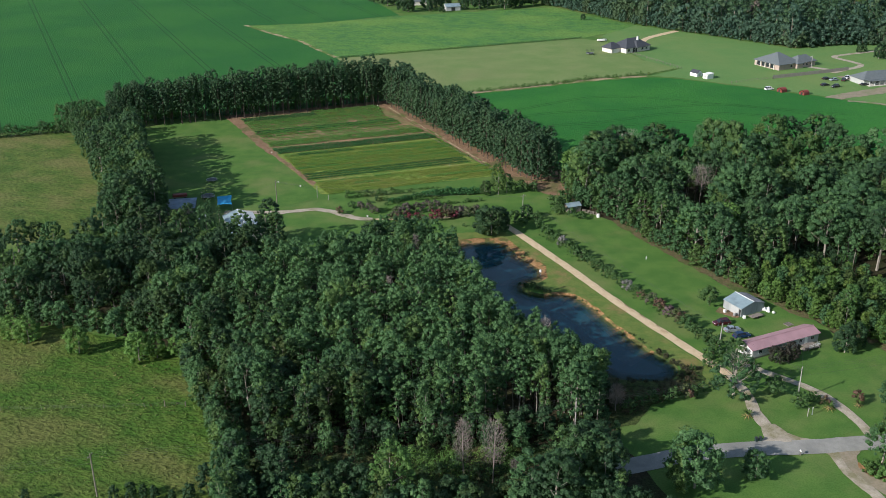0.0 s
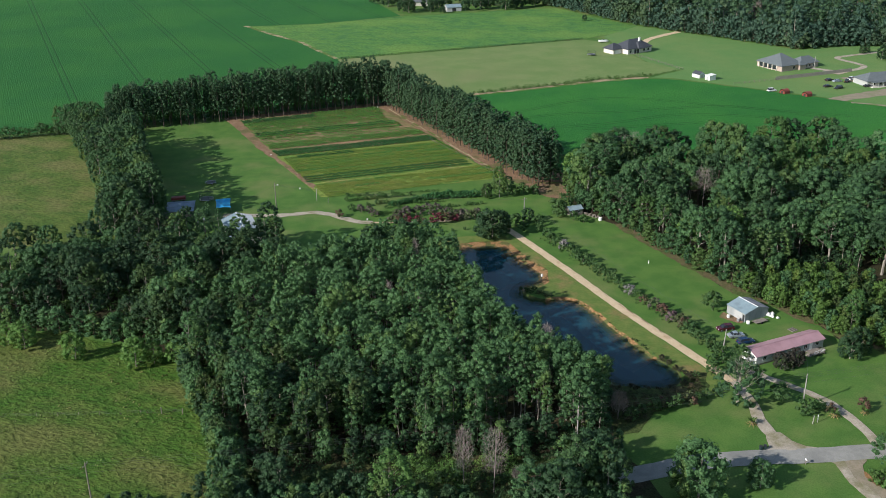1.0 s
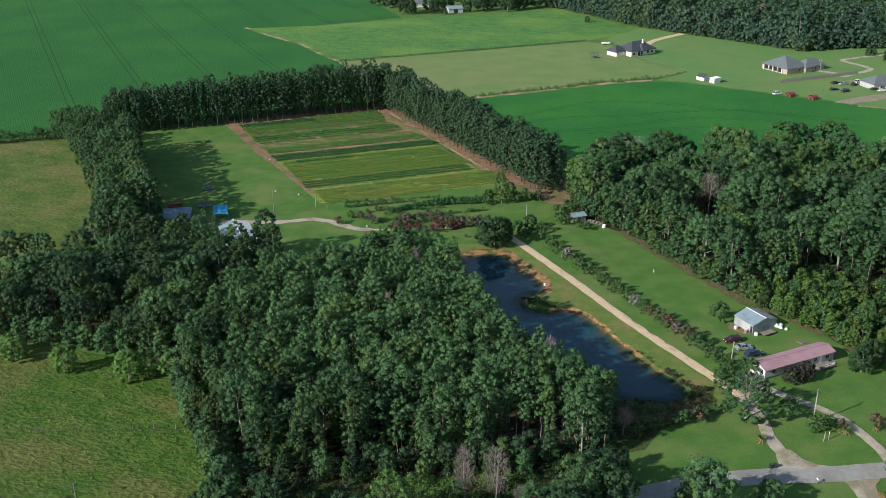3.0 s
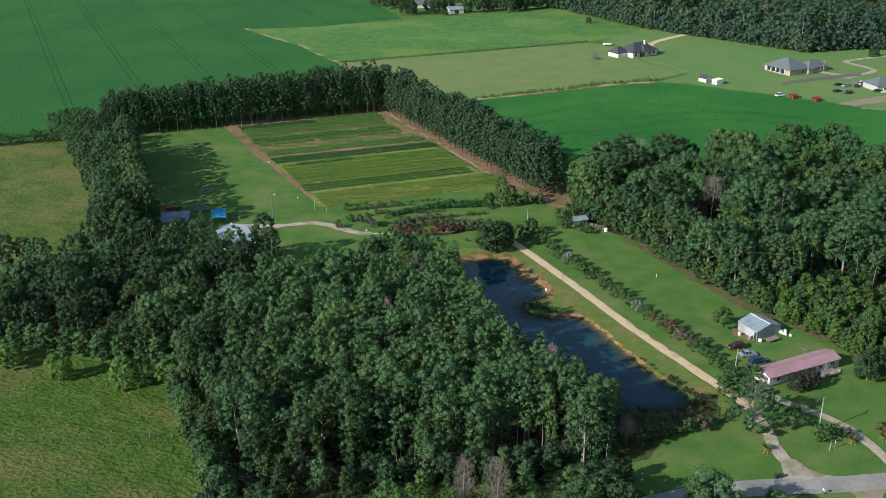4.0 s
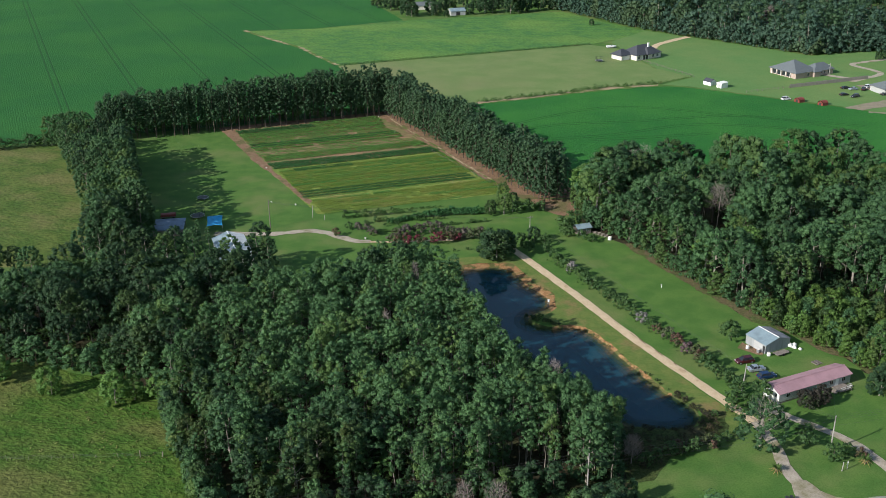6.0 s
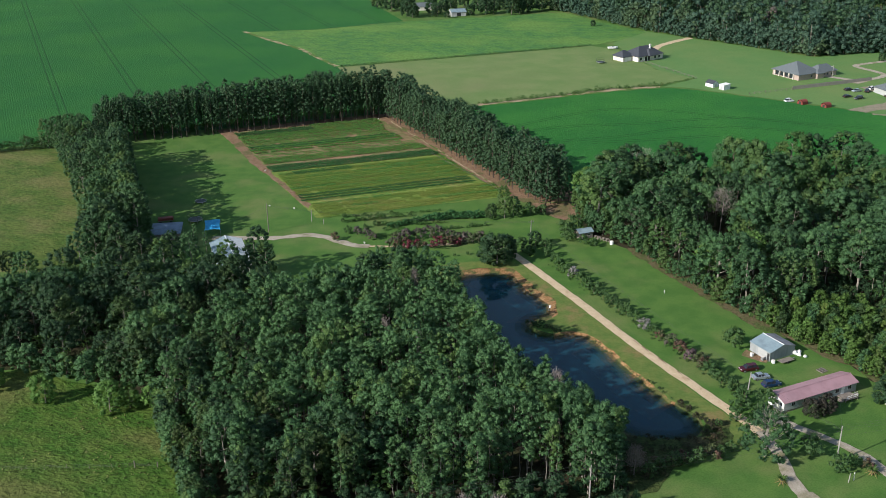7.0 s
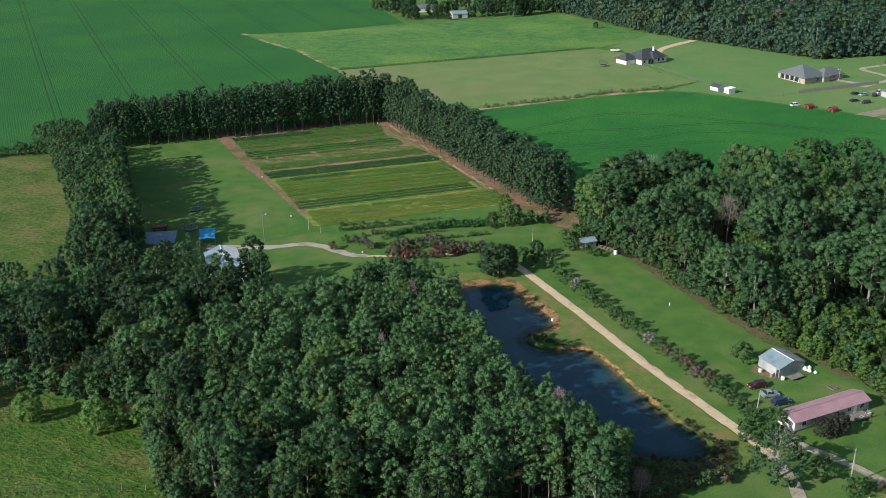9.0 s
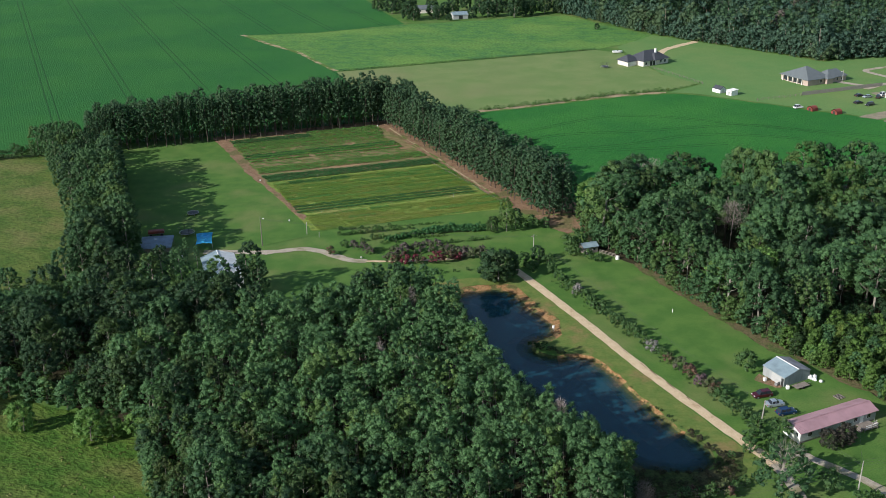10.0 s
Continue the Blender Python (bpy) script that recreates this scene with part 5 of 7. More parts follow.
# from row, to row, pitch, width, height, sprays a metre, spray size, leaves, words, gaps, from along, to along
BANDS = ((1.5, 6.0, 1.9, 1.1, 0.9, 34, 0.24, "crop_dark", "dark green row of bean plants", 0.0, 0.0, 34.0),
         (-1.5, 6.0, 2.2, 1.2, 0.8, 38, 0.20, "crop_mid", "bright green row of leafy vegetables", 0.0, 34.0, 65.0),
         (7.6, 12.0, 1.9, 1.1, 0.9, 42, 0.22, "crop_mid", "bright green row of leafy vegetables", 0.0, 0.0, 63.0),
         (13.6, 17.4, 1.9, 1.2, 0.8, 42, 0.17, "crop_mid", "mid-green row of vegetables with soil between", 0.08, 0.0, 62.0),
         (19.0, 23.5, 1.8, 1.7, 0.4, 40, 0.14, "crop_mid", "weedy green vegetable row on brown soil", 0.22, 0.0, 62.0),
         (25.2, 29.0, 3.4, 1.5, 0.8, 32, 0.30, "crop_dark", "broad-leaved dark green squash row", 0.18, 0.0, 63.0),
         (26.6, 33.6, 3.4, 1.4, 0.85, 44, 0.24, "crop_mid", "broad-leaved green vegetable row", 0.12, 0.0, 63.0),
         (35.6, 42.6, 2.2, 1.5, 0.35, 32, 0.14, "crop_mid", "sparse weedy vegetable row on brown soil", 0.36, 0.0, 66.0),
         (44.0, 49.4, 1.8, 1.3, 0.9, 44, 0.18, "crop_mid", "mid-green row of leafy vegetables", 0.05, 0.5, 66.0),
         (54.6, 60.8, 1.9, 1.3, 1.0, 30, 0.26, "crop_dark", "tall dark green vegetable row", 0.0, 1.0, 66.5),
         (64.0, 66.2, 2.0, 1.2, 0.8, 28, 0.24, "crop_dark", "short dark green vegetable row", 0.1, 8.0, 31.0),
         (64.4, 90.0, 2.1, 2.0, 0.4, 66, 0.12, "crop_pale", "yellow-green row of weed-grown vegetables", 0.08, 2.0, 67.0),
         (66.2, 90.0, 4.2, 1.6, 0.55, 44, 0.15, "crop_mid", "ragged green weeds between the rows", 0.3, 3.0, 66.0),
         (92.0, 100.0, 2.7, 1.0, 0.8, 26, 0.24, "crop_dark", "neat dark green vegetable row", 0.0, 2.5, 64.0),
         (93.4, 100.0, 2.7, 1.0, 0.3, 22, 0.14, "crop_mid", "low green weeds between dark rows", 0.1, 2.5, 64.0),
         (102.2, 117.0, 2.0, 2.0, 0.45, 66, 0.12, "crop_gold", "tall yellow-green row of weeds", 0.05, 4.0, 69.0))
rng = random.Random(64)
for v0, v1, pitch, width, height, per_m, size, mt, lb, gaps, u0, u1 in BANDS:
    v = v0
    while v <= v1:
        start, end = u0 + 1.2 * noise.noise((v, 1.0, 0)), u1 + 1.5 * noise.noise((v, 5.0, 0)) + (0.04 * v if u1 > 60 else 0)
        if per_m < 60:
            crop_row(start, end, v, width, height, per_m, size, mt, lb, gaps, seed)
        while per_m >= 60 and start < end - 2:
            # overgrown rows change along their length: rank, yellowing and low stretches
            stop = min(end, start + rng.uniform(8, 26))
            leaf, words = rng.choice(((mt, lb), (mt, lb), ("crop_gold", "tall yellowing row of seeding weeds"), ("crop_pale", "pale green row of rank weeds"), ("crop_mid", "fresh green row of weed-grown vegetables")))
            crop_row(start, stop, v, width * rng.uniform(0.7, 1.1), height * rng.uniform(0.45, 2.3), per_m, size * rng.uniform(0.9, 1.35), leaf, words, gaps, seed)
            start, seed = stop, seed + 1
        v += pitch
        seed += 1
for u, v in ((0, 60.5), (22, 60.8), (45, 61), (67, 60), (10, 100), (35, 100.3), (58, 101), (20, 62), (62, 30), (40, 47.8)):
    p = gp(u, v)
    e = thing("stake", p.x, p.y, 0, 0, "weathered wooden stake among the garden rows", "stake", "garden stakes")
    part("post", tube(bmesh.new(), (0, 0, -0.1), (0.03, 0, 1.5), 0.05, 0.045), M["pole"], e)
    part("cap", box(-0.06, 0.06, -0.06, 0.06, 1.49, 1.55, 0.01), M["steel"], e)

# orchard and flowering shrubs between garden and pond
plant(bush, [(-34.5, 339, 0.55), (-31, 339.5, 0.4), (-27.5, 340, 0.5), (-23, 341, 0.4), (-18.5, 342, 0.45), (-34.5, 334, 0.6), (-31, 335, 0.45), (-28, 336, 0.55), (-25.5, 336.7, 0.5), (-21, 338, 0.55), (-16.5, 338.6, 0.5), (-12, 339.5, 0.5),
             (-31.8, 324.5, 0.95), (-29.5, 327, 0.6), (-26.5, 329, 0.6), (-23.3, 330.8, 0.7), (-20, 326.5, 0.5), (-15.8, 327.7, 0.55), (-15.6, 323, 0.5), (-8.4, 324.7, 0.55), (-4.5, 326, 0.45), (2.3, 327.3, 0.5), (9, 329, 0.6), (13.7, 330, 0.5)],
      "low green orchard shrub on the grass", "shrub", "orchard shrubs")
for k, (a, b, seed, lo, hi) in enumerate((((-34, 334.2), (-14, 339.2), 77, 0.25, 0.48), ((-19, 328.6), (-7, 335), 78, 0.3, 0.6), ((-7.5, 335.2), (14, 338.2), 76, 0.5, 0.85), ((-24, 330.6), (-12, 333), 75, 0.25, 0.5),
                                          ((-23, 320), (-8, 325), 74, 0.2, 0.42), ((-8, 325), (13, 330), 73, 0.16, 0.38), ((-34.5, 339), (-1.5, 344.4), 72, 0.12, 0.3), ((-12, 331), (0, 333), 71, 0.15, 0.4))):
    thicket("berry_row", Kind("cane", bush.leaves, bush.woods, "crop_dark" if k in (1, 2) else "scrubleaf", "bark"), line_spots(a, b, 0.85 if k in (1, 2) else 1.1, seed, 0.3, lo * 1.35, hi * 1.35), "green row of berry canes")
plant(bush, [(-15.7, 317.5, 1.10), (-12.7, 318.5, 1.34), (-9.2, 319, 1.40), (-5.5, 320.5, 1.46), (-2.5, 319.5, 1.59), (0.6, 317.5, 1.46), (3.2, 316, 1.40), (5.5, 315.2, 1.46), (9, 314.6, 1.40), (11.6, 314.4, 1.52), (-17.2, 312, 1.22), (7.2, 315.5, 1.34), (-28.5, 322.6, 1.16), (-25.2, 320.4, 1.22), (-23.3, 318.4, 1.04), (-14, 316, 1.10)],
      "grey-brown crape myrtle past its flowering", "shrub", "flowering shrubs", "flowering_shrub", "bloom_faded")
plant(bush, [(-15.3, 310.3, 1.22), (-7.2, 311.0, 1.16), (1.5, 313.4, 1.28), (-35.3, 318.4, 0.98)], "rust-tinged crape myrtle beside the farmyard drive", "shrub", "flowering shrubs", "flowering_shrub", "bloom_rust")
plant(bush, [(-12.0, 310.6, 1.34), (-8.6, 311.0, 1.16), (-2.4, 311.2, 1.65), (3.8, 313.6, 1.10)], "crimson flowering crape myrtle", "shrub", "flowering shrubs", "flowering_shrub", "bloom_red")
plant(bush, [(-8, 300.6, 0.4), (-4.5, 302, 0.45), (-1, 303.4, 0.5), (3, 304.4, 0.4), (7, 305.4, 0.45), (10.8, 306.4, 0.4)], "small clipped shrub in the grass", "shrub", "small shrubs")
plant(shade_tree, [(15.8, 297.8, 1.08), (18.6, 300.6, 0.8), (13.5, 299.5, 0.7), (15.5, 336.5, 0.55), (28.6, 312, 0.5)], "round dark green tree beside the lane", group="lane trees")
plant(bush, [(25, 338, 1.5), (29, 339.5, 1.7), (33, 340, 1.4), (24, 308, 1.7), (26.5, 304.5, 1.3), (31.5, 309, 1.4), (32, 303, 1.2), (44, 312.5, 1.2), (47, 311, 1.0), (40, 316, 1.5), (39.5, 320, 2.2), (42, 323, 2.4)],
      "dense green shrub beside the lane", "shrub", "lane shrubs")
plant(broad, [(20.3, 337.0, 0.8), (23.5, 339, 0.5)], "mid-green tree at the corner of the garden", group="lane trees")
lane_shrubs = [(33 + 35.5 * t, 297.5 - 77.5 * t) for t in [i / 22 for i in range(23)]]
for lf, picks, lb in ((None, (0, 1, 2, 4, 5, 6, 7, 8, 9, 10, 11, 13, 19, 20, 21, 22), "green crape myrtle in the row along the lane"), ("bloom_white", (3, 12), "pale flowering crape myrtle in the row along the lane"),
                      ("bloom_rust", (14, 16, 18), "rust-tinged crape myrtle in the row along the lane"), ("bloom_mauve", (15, 17), "mauve flowering crape myrtle in the row along the lane")):
    plant(bush, [(lane_shrubs[i][0] + random.uniform(-0.6, 0.6), lane_shrubs[i][1] + random.uniform(-0.6, 0.6), random.uniform(1.0, 1.45)) for i in picks], lb, "shrub", "shrubs along the lane", "crape_myrtle", lf)
thicket("verge_weeds", bush, line_spots((31.5, 298), (67.5, 220), 2.2, 79, 0.9, 0.14, 0.34), "low weeds below the lane shrubs")
thicket("reeds", Kind("reed", bush.leaves, bush.woods, "darkscrub", "bark"), line_spots((22, 258), (31, 253.5), 0.9, 80, 0.9, 0.3, 0.6) + line_spots((38, 249), (46, 232), 3.4, 81, 0.6, 0.14, 0.3) + line_spots((46, 231), (53, 219), 2.2, 85, 0.7, 0.14, 0.34), "dark reeds and brush at the water's edge")
thicket("reeds", Kind("reed", bush.leaves, bush.woods, "brownscrub", "bark"), line_spots((53, 219), (58.5, 208), 0.9, 86, 1.2, 0.22, 0.5) + line_spots((41, 203.5), (56, 203), 1.3, 82, 0.8, 0.2, 0.45) + line_spots((56, 203), (60.5, 210), 1.1, 84, 0.9, 0.22, 0.5), "brown reeds and dead brush at the water's edge")
thicket("scrub", Kind("scrub", scrubby.leaves, scrubby.woods, "brownscrub", "bark"), scatter([(36.5, 186), (36.5, 205), (40, 202.5), (46, 200.6), (51, 200.2), (57, 202.6), (61, 209), (62, 204), (56, 197.5), (47, 193), (41, 186)], 1.7, 83, 0.2, 0.55, thin=0.25), "dark brown-green brush below the pond")
plant(bush, [(47, 193.5, 1.2), (52.5, 195, 1.3), (50, 194, 1.0), (57.5, 196.5, 1.0), (60.5, 199, 0.8), (44, 192, 1.0), (41.5, 190, 1.2), (63, 200.5, 0.7)], "dark green shrub below the pond", "shrub", "shrubs below the pond")
plant(bush, [(48.8, 194.4, 1.2), (55.5, 195.8, 1.4)], "dark flowering shrub below the pond", "shrub", "shrubs below the pond", "flowering_shrub", "bloom_rust")


# ---- poles and wires ----
def utility_pole(x, y, h, label, turn=0.0, arm=True, lamp=False, lean=0.0, wood="pole"):
    e = thing("utility_pole", x, y, 0, turn, label, "pole", "utility poles")
    part("post", tube(bmesh.new(), (0, 0, -0.3), (lean, 0, h), 0.17, 0.11, 8), M[wood], e)
    if arm:
        part("crossarm", box(-0.9 + lean, 0.9 + lean, -0.06, 0.06, h - 0.6, h - 0.46, 0.015), M["timber"], e)
        for k in (-0.8, 0.0, 0.8):
            part("insulator", tube(bmesh.new(), (k + lean, 0, h - 0.47), (k + lean, 0, h - 0.25), 0.06, 0.04), M["steel"], e)
    if lamp:
        part("bracket", tube(bmesh.new(), (lean, 0, h - 0.9), (lean + 0.9, 0, h - 0.7), 0.03, 0.03), M["steel"], e)
        part("lamp_head", box(lean + 0.75, lean + 1.25, -0.14, 0.14, h - 0.85, h - 0.62, 0.04), M["white"], e)
    return (x, y, h)


P_A = utility_pole(-69, 161, 10.2, "tall dark weathered utility pole in the pasture", 80, wood="timber")
P_B = utility_pole(28, 180, 10.0, "weathered wooden utility pole at the wood", 80)
P_C = utility_pole(81, 194.5, 8.6, "weathered wooden utility pole beside the gravel drive", 60, lean=0.15)
P_D = utility_pole(69.3, 219, 7.2, "leaning wooden service pole beside the lane", 30, arm=False, lean=0.5)
P_E = utility_pole(27.2, 313, 8.4, "weathered wooden utility pole beside the lane shrubs", 20, lean=0.05)
P_F = utility_pole(-58.3, 326, 10.0, "wooden pole with a yard lamp on the lawn", 10, arm=False, lamp=True, wood="timber")


def wire(a, b, drop, sag=0.9, side=0.0, label="black overhead power wire"):
    cu = bpy.data.curves.new("overhead_wire", "CURVE")
    cu.dimensions, cu.bevel_depth, cu.bevel_resolution = "3D", 0.014, 0
    sp = cu.splines.new("POLY")
    sp.points.add(16)
    a, b = Vector((a[0], a[1], a[2] - drop)), Vector((b[0], b[1], b[2] - drop))
    nrm = Vector((-(b - a).y, (b - a).x, 0)).normalized() * side
    for i in range(17):
        t = i / 16
        p = a.lerp(b, t) + nrm
        sp.points[i].co = (p.x, p.y, p.z - sag * 4 * t * (1 - t), 1)
    cu.materials.append(M["wire"])
    tagged(new("overhead_wire", cu), label, "wire", "overhead wires")


for side, drop in ((-0.8, 0.25), (0.0, 0.25), (0.8, 0.25), (0.0, 2.2)):
    wire(P_A, P_B, drop, 1.6, side)
    wire(P_B, P_C, drop, 1.0, side)
    wire((-170, 143, 10), P_A, drop, 1.6, side)
    wire(P_C, (150, 214, 9), drop, 1.0, side)
for side in (-0.3, 0.3):
    wire(P_C, P_D, 0.6, 0.5, side)
    wire(P_D, P_E, 0.5, 1.6, side)
    wire(P_E, P_F, 0.6, 1.6, side)
wire(P_C, (88.5, 213.5, 3.4), 0.5, 0.4)
wire(P_F, (-45.5, 336, 4.2), 0.8, 0.3)
wire(P_F, (-69, 322, 6.0), 0.8, 0.3)


# ---- buildings ----
def gable_roof_part(name, L, half, eave, ridge, over, side, material, parent, label, thick=0.07, ribs=0.0):
    """One slope of a gable roof whose ridge runs along x; side -1 or 1 in y."""
    bm = bmesh.new()
    y1 = side * (half + over)
    drop = (ridge - eave) * over / half
    a = [(-L / 2 - over, 0, ridge), (L / 2 + over, 0, ridge), (L / 2 + over, y1, eave - drop), (-L / 2 - over, y1, eave - drop)]
    top = [bm.verts.new((x, y, z + thick)) for x, y, z in a]
    low = [bm.verts.new(p) for p in a]
    bm.faces.new(top)
    bm.faces.new(low[::-1])
    for i in range(4):
        j = (i + 1) % 4
        bm.faces.new((top[i], low[i], low[j], top[j]))
    slope = part(name, bm, material, parent, label)
    if ribs:
        k = int(L / ribs)
        for i in range(k + 1):
            x = -L / 2 + L * i / k
            w, h = 0.03, 0.02
            bm = bmesh.new()
            q = [(x - w, 0, ridge + thick), (x + w, 0, ridge + thick), (x + w, y1, eave - drop + thick), (x - w, y1, eave - drop + thick)]
            up = [bm.verts.new((px * 1.0, py, pz + h)) for px, py, pz in q]
            dn = [bm.verts.new((px, py, pz + 0.002)) for px, py, pz in q]
            bm.faces.new(up)
            for s in range(4):
                t = (s + 1) % 4
                bm.faces.new((up[s], dn[s], dn[t], up[t]))
            part("rib", bm, material, slope)
    return slope


def gable_wall(x, half, eave, ridge, thick):
    bm = bmesh.new()
    pts = [(-half, 0), (half, 0), (half, eave), (0, ridge), (-half, eave)]
    a = [bm.verts.new((x, y, z)) for y, z in pts]
    b = [bm.verts.new((x + thick, y, z)) for y, z in pts]
    bm.faces.new(a)
    bm.faces.new(b[::-1])
    for i in range(5):
        j = (i + 1) % 5
        bm.faces.new((a[i], b[i], b[j], a[j]))
    return bm


def window(parent, x, y, z, w, h, normal, frame_mat, glass=None):
    """A framed window on a wall; normal is '+x', '-x', '+y' or '-y'."""
    sgn = 1 if normal[0] == "+" else -1
    if normal[1] == "y":
        b = lambda d0, d1, u0, u1, z0, z1: box(x + u0, x + u1, *sorted((y + sgn * d0, y + sgn * d1)), z0, z1)
    else:
        b = lambda d0, d1, u0, u1, z0, z1: box(*sorted((x + sgn * d0, x + sgn * d1)), y + u0, y + u1, z0, z1)
    wn_ = part("window", b(0.0, 0.05, -w / 2 - 0.07, w / 2 + 0.07, z - 0.07, z + h + 0.07), frame_mat, parent)
    part("pane", b(0.055, 0.065, -w / 2, -0.03, z, z + h), M["glass"], wn_)
    part("pane", b(0.055, 0.065, 0.03, w / 2, z, z + h), M["glass"], wn_)
    return wn_


def gable_building(name, x, y, turn, L, W, eave, ridge, wall, roofs, label, category, over=0.25, ribs=0.6, lift=0.0, cap=None):
    e = thing(name, x, y, 0, turn, label, category)
    h, t = W / 2, 0.12
    part("side_wall", box(-L / 2 + t, L / 2 - t, -h, -h + t, lift, eave), wall, e)
    part("side_wall", box(-L / 2 + t, L / 2 - t, h - t, h, lift, eave), wall, e)
    for sx in (-L / 2, L / 2 - t):
        part("gable_wall", gable_wall(sx, h, eave, ridge, t), wall, e)
    part("floor_slab", box(-L / 2 + t, L / 2 - t, -h + t, h - t, 0.0, 0.12 + lift), M["timber"], e)
    gable_roof_part("roof_slope", L, h, eave, ridge, over, -1, roofs[0], e, "", 0.07, ribs)
    gable_roof_part("roof_slope", L, h, eave, ridge, over, 1, roofs[1], e, "", 0.07, ribs)
    part("ridge_cap", box(-L / 2 - over - 0.02, L / 2 + over + 0.02, -0.14, 0.14, ridge + 0.06, ridge + 0.15, 0.02), cap or roofs[0], e)
    return e


home = gable_building("mobile_home", 84.7, 220.0, 24.8, 21.5, 5.0, 2.75, 3.6, M["siding"], (M["pink_roof"], M["pink_roof"]), "pale grey mobile home with a faded red metal roof", "mobile home", 0.35, 0.9, 0.5)
part("skirting", box(-10.7, 10.7, -2.42, 2.42, 0.0, 0.55), M["timber"], home)
for wx in (-8.2, -4.6, 1.2, 4.8, 8.6):
    window(home, wx, -2.5, 1.35, 1.0, 0.95, "-y", M["white"])
    window(home, wx, 2.5, 1.35, 0.9, 0.9, "+y", M["white"])
window(home, -10.75, 0.2, 1.4, 1.3, 0.9, "-x", M["white"])
window(home, -10.75, -1.5, 1.4, 0.7, 0.9, "-x", M["white"])
part("white_gable_cladding", gable_wall(-10.79, 2.45, 2.72, 3.55, 0.03), M["white"], home, "white painted gable end")
door = part("door", box(6.1, 7.05, -2.57, -2.51, 0.62, 2.6), M["white"], home, "white entrance door")
part("door_handle", box(6.92, 6.98, -2.63, -2.57, 1.55, 1.66, 0.01), M["steel"], door)
porch = thing("porch", *(home.matrix_basis @ Vector((6.9, -3.9, 0))).xy, 0, 24.8, "small timber porch with white rails and a step", "porch")
part("deck", box(-1.9, 1.9, -1.3, 1.32, 0.45, 0.6), M["timber"], porch)
for px in (-1.85, 0, 1.85):
    for py in (-1.25, 1.2):
        part("post", box(px - 0.05, px + 0.05, py - 0.05, py + 0.05, 0, 1.5 if py < 0 else 0.46), M["timber"], porch)
for z in (0.95, 1.4):
    part("rail", box(-1.9, 1.9, -1.28, -1.22, z, z + 0.09), M["white"], porch)
part("step", box(-2.8, -1.92, -0.8, 0.6, 0.0, 0.22), M["timber"], porch)
part("step", box(-2.35, -1.92, -0.8, 0.6, 0.22, 0.42), M["timber"], porch)
clutter = thing("garden_bench", *(home.matrix_basis @ Vector((9.3, -4.0, 0))).xy, 0, 30, "pale wooden bench beside the porch", "bench")
part("seat", box(-0.8, 0.8, -0.22, 0.22, 0.42, 0.47), M["cream"], clutter)
part("backrest", box(-0.8, 0.8, 0.2, 0.25, 0.47, 0.95), M["cream"], clutter)
for px in (-0.7, 0.7):
    for py in (-0.18, 0.18):
        part("leg", box(px - 0.04, px + 0.04, py - 0.04, py + 0.04, 0, 0.42), M["cream"], clutter)

shed = gable_building("shed", 82.0, 241.6, 117.5, 6.8, 8.2, 2.5, 3.7, M["zinc_wall"], (M["rusty"], M["zinc"]), "grey metal shed with a galvanised gable roof", "shed", 0.2, 0.7, cap=M["white"])
part("garage_door", box(-2.4, 0.6, 4.11, 4.16, 0.0, 2.2), M["siding"], shed, "pale grey roll-up door")
# flat black panel stands in for the unlit inside of the shed
part("door_opening", box(-3.2, -2.55, 4.11, 4.15, 0.0, 2.0), M["black"], shed, "black panel painting the shade inside a doorway")
window(shed, 3.28, -1.2, 1.2, 0.9, 0.8, "+x", M["white"])
for k, (dx, dy, s) in enumerate(((87.4, 240.6, 0.7), (88.3, 239.8, 0.55), (88.6, 241.0, 0.65), (89.4, 238.9, 0.45), (87.0, 242.0, 0.55))):
    e = thing("sack", dx, dy, 0, 37 * k, "white bulging plastic sack beside the shed", "sack", "sacks beside the shed")
    bm = bmesh.new()
    bmesh.ops.create_icosphere(bm, subdivisions=2, radius=s)
    for v in bm.verts:
        v.co += v.co.normalized() * noise.noise(v.co * 2 + Vector((k, 0, 0))) * 0.3
        v.co.z = max(0, v.co.z * 0.8 + 0.5 * s)
    part("bag", bm, M["white"], e)
    part("tie", tube(bmesh.new(), (0, 0, 1.2 * s), (0.05, 0, 1.55 * s), 0.08, 0.16), M["cream"], e)
for k, (dx, dy, w, lb) in enumerate(((80.6, 235.9, 0.7, "white"), (76.4, 239.6, 0.6, "white"), (78.6, 237.6, 0.9, "steel"))):
    e = thing("appliance", dx, dy, 0, 20 * k, "discarded pale household appliance in front of the shed", "appliance", "discarded appliances")
    part("body", box(-w / 2, w / 2, -0.35, 0.35, 0.03, 0.9, 0.04), M[lb], e)
    part("lid", box(-w / 2 + 0.03, w / 2 - 0.03, -0.32, 0.32, 0.9, 0.94, 0.01), M["cream"], e)
trailer = thing("flat_trailer", 83.9, 236.6, 0, 27, "low dark flat trailer beside the shed", "trailer")
part("deck", box(-2.0, 2.0, -0.9, 0.9, 0.5, 0.6, 0.02), M["timber"], trailer)
part("drawbar", box(2.0, 3.1, -0.06, 0.06, 0.45, 0.55), M["steel"], trailer)
for sy in (-1.0, 0.9):
    bm = tube(bmesh.new(), (0, sy, 0.32), (0, sy + 0.16, 0.32), 0.32, 0.32, 14)
    part("wheel", bm, M["tyre"], trailer)
rack = thing("metal_frame", 79.8, 221.6, 0, 24, "pale metal frame leaning behind the mobile home", "frame")
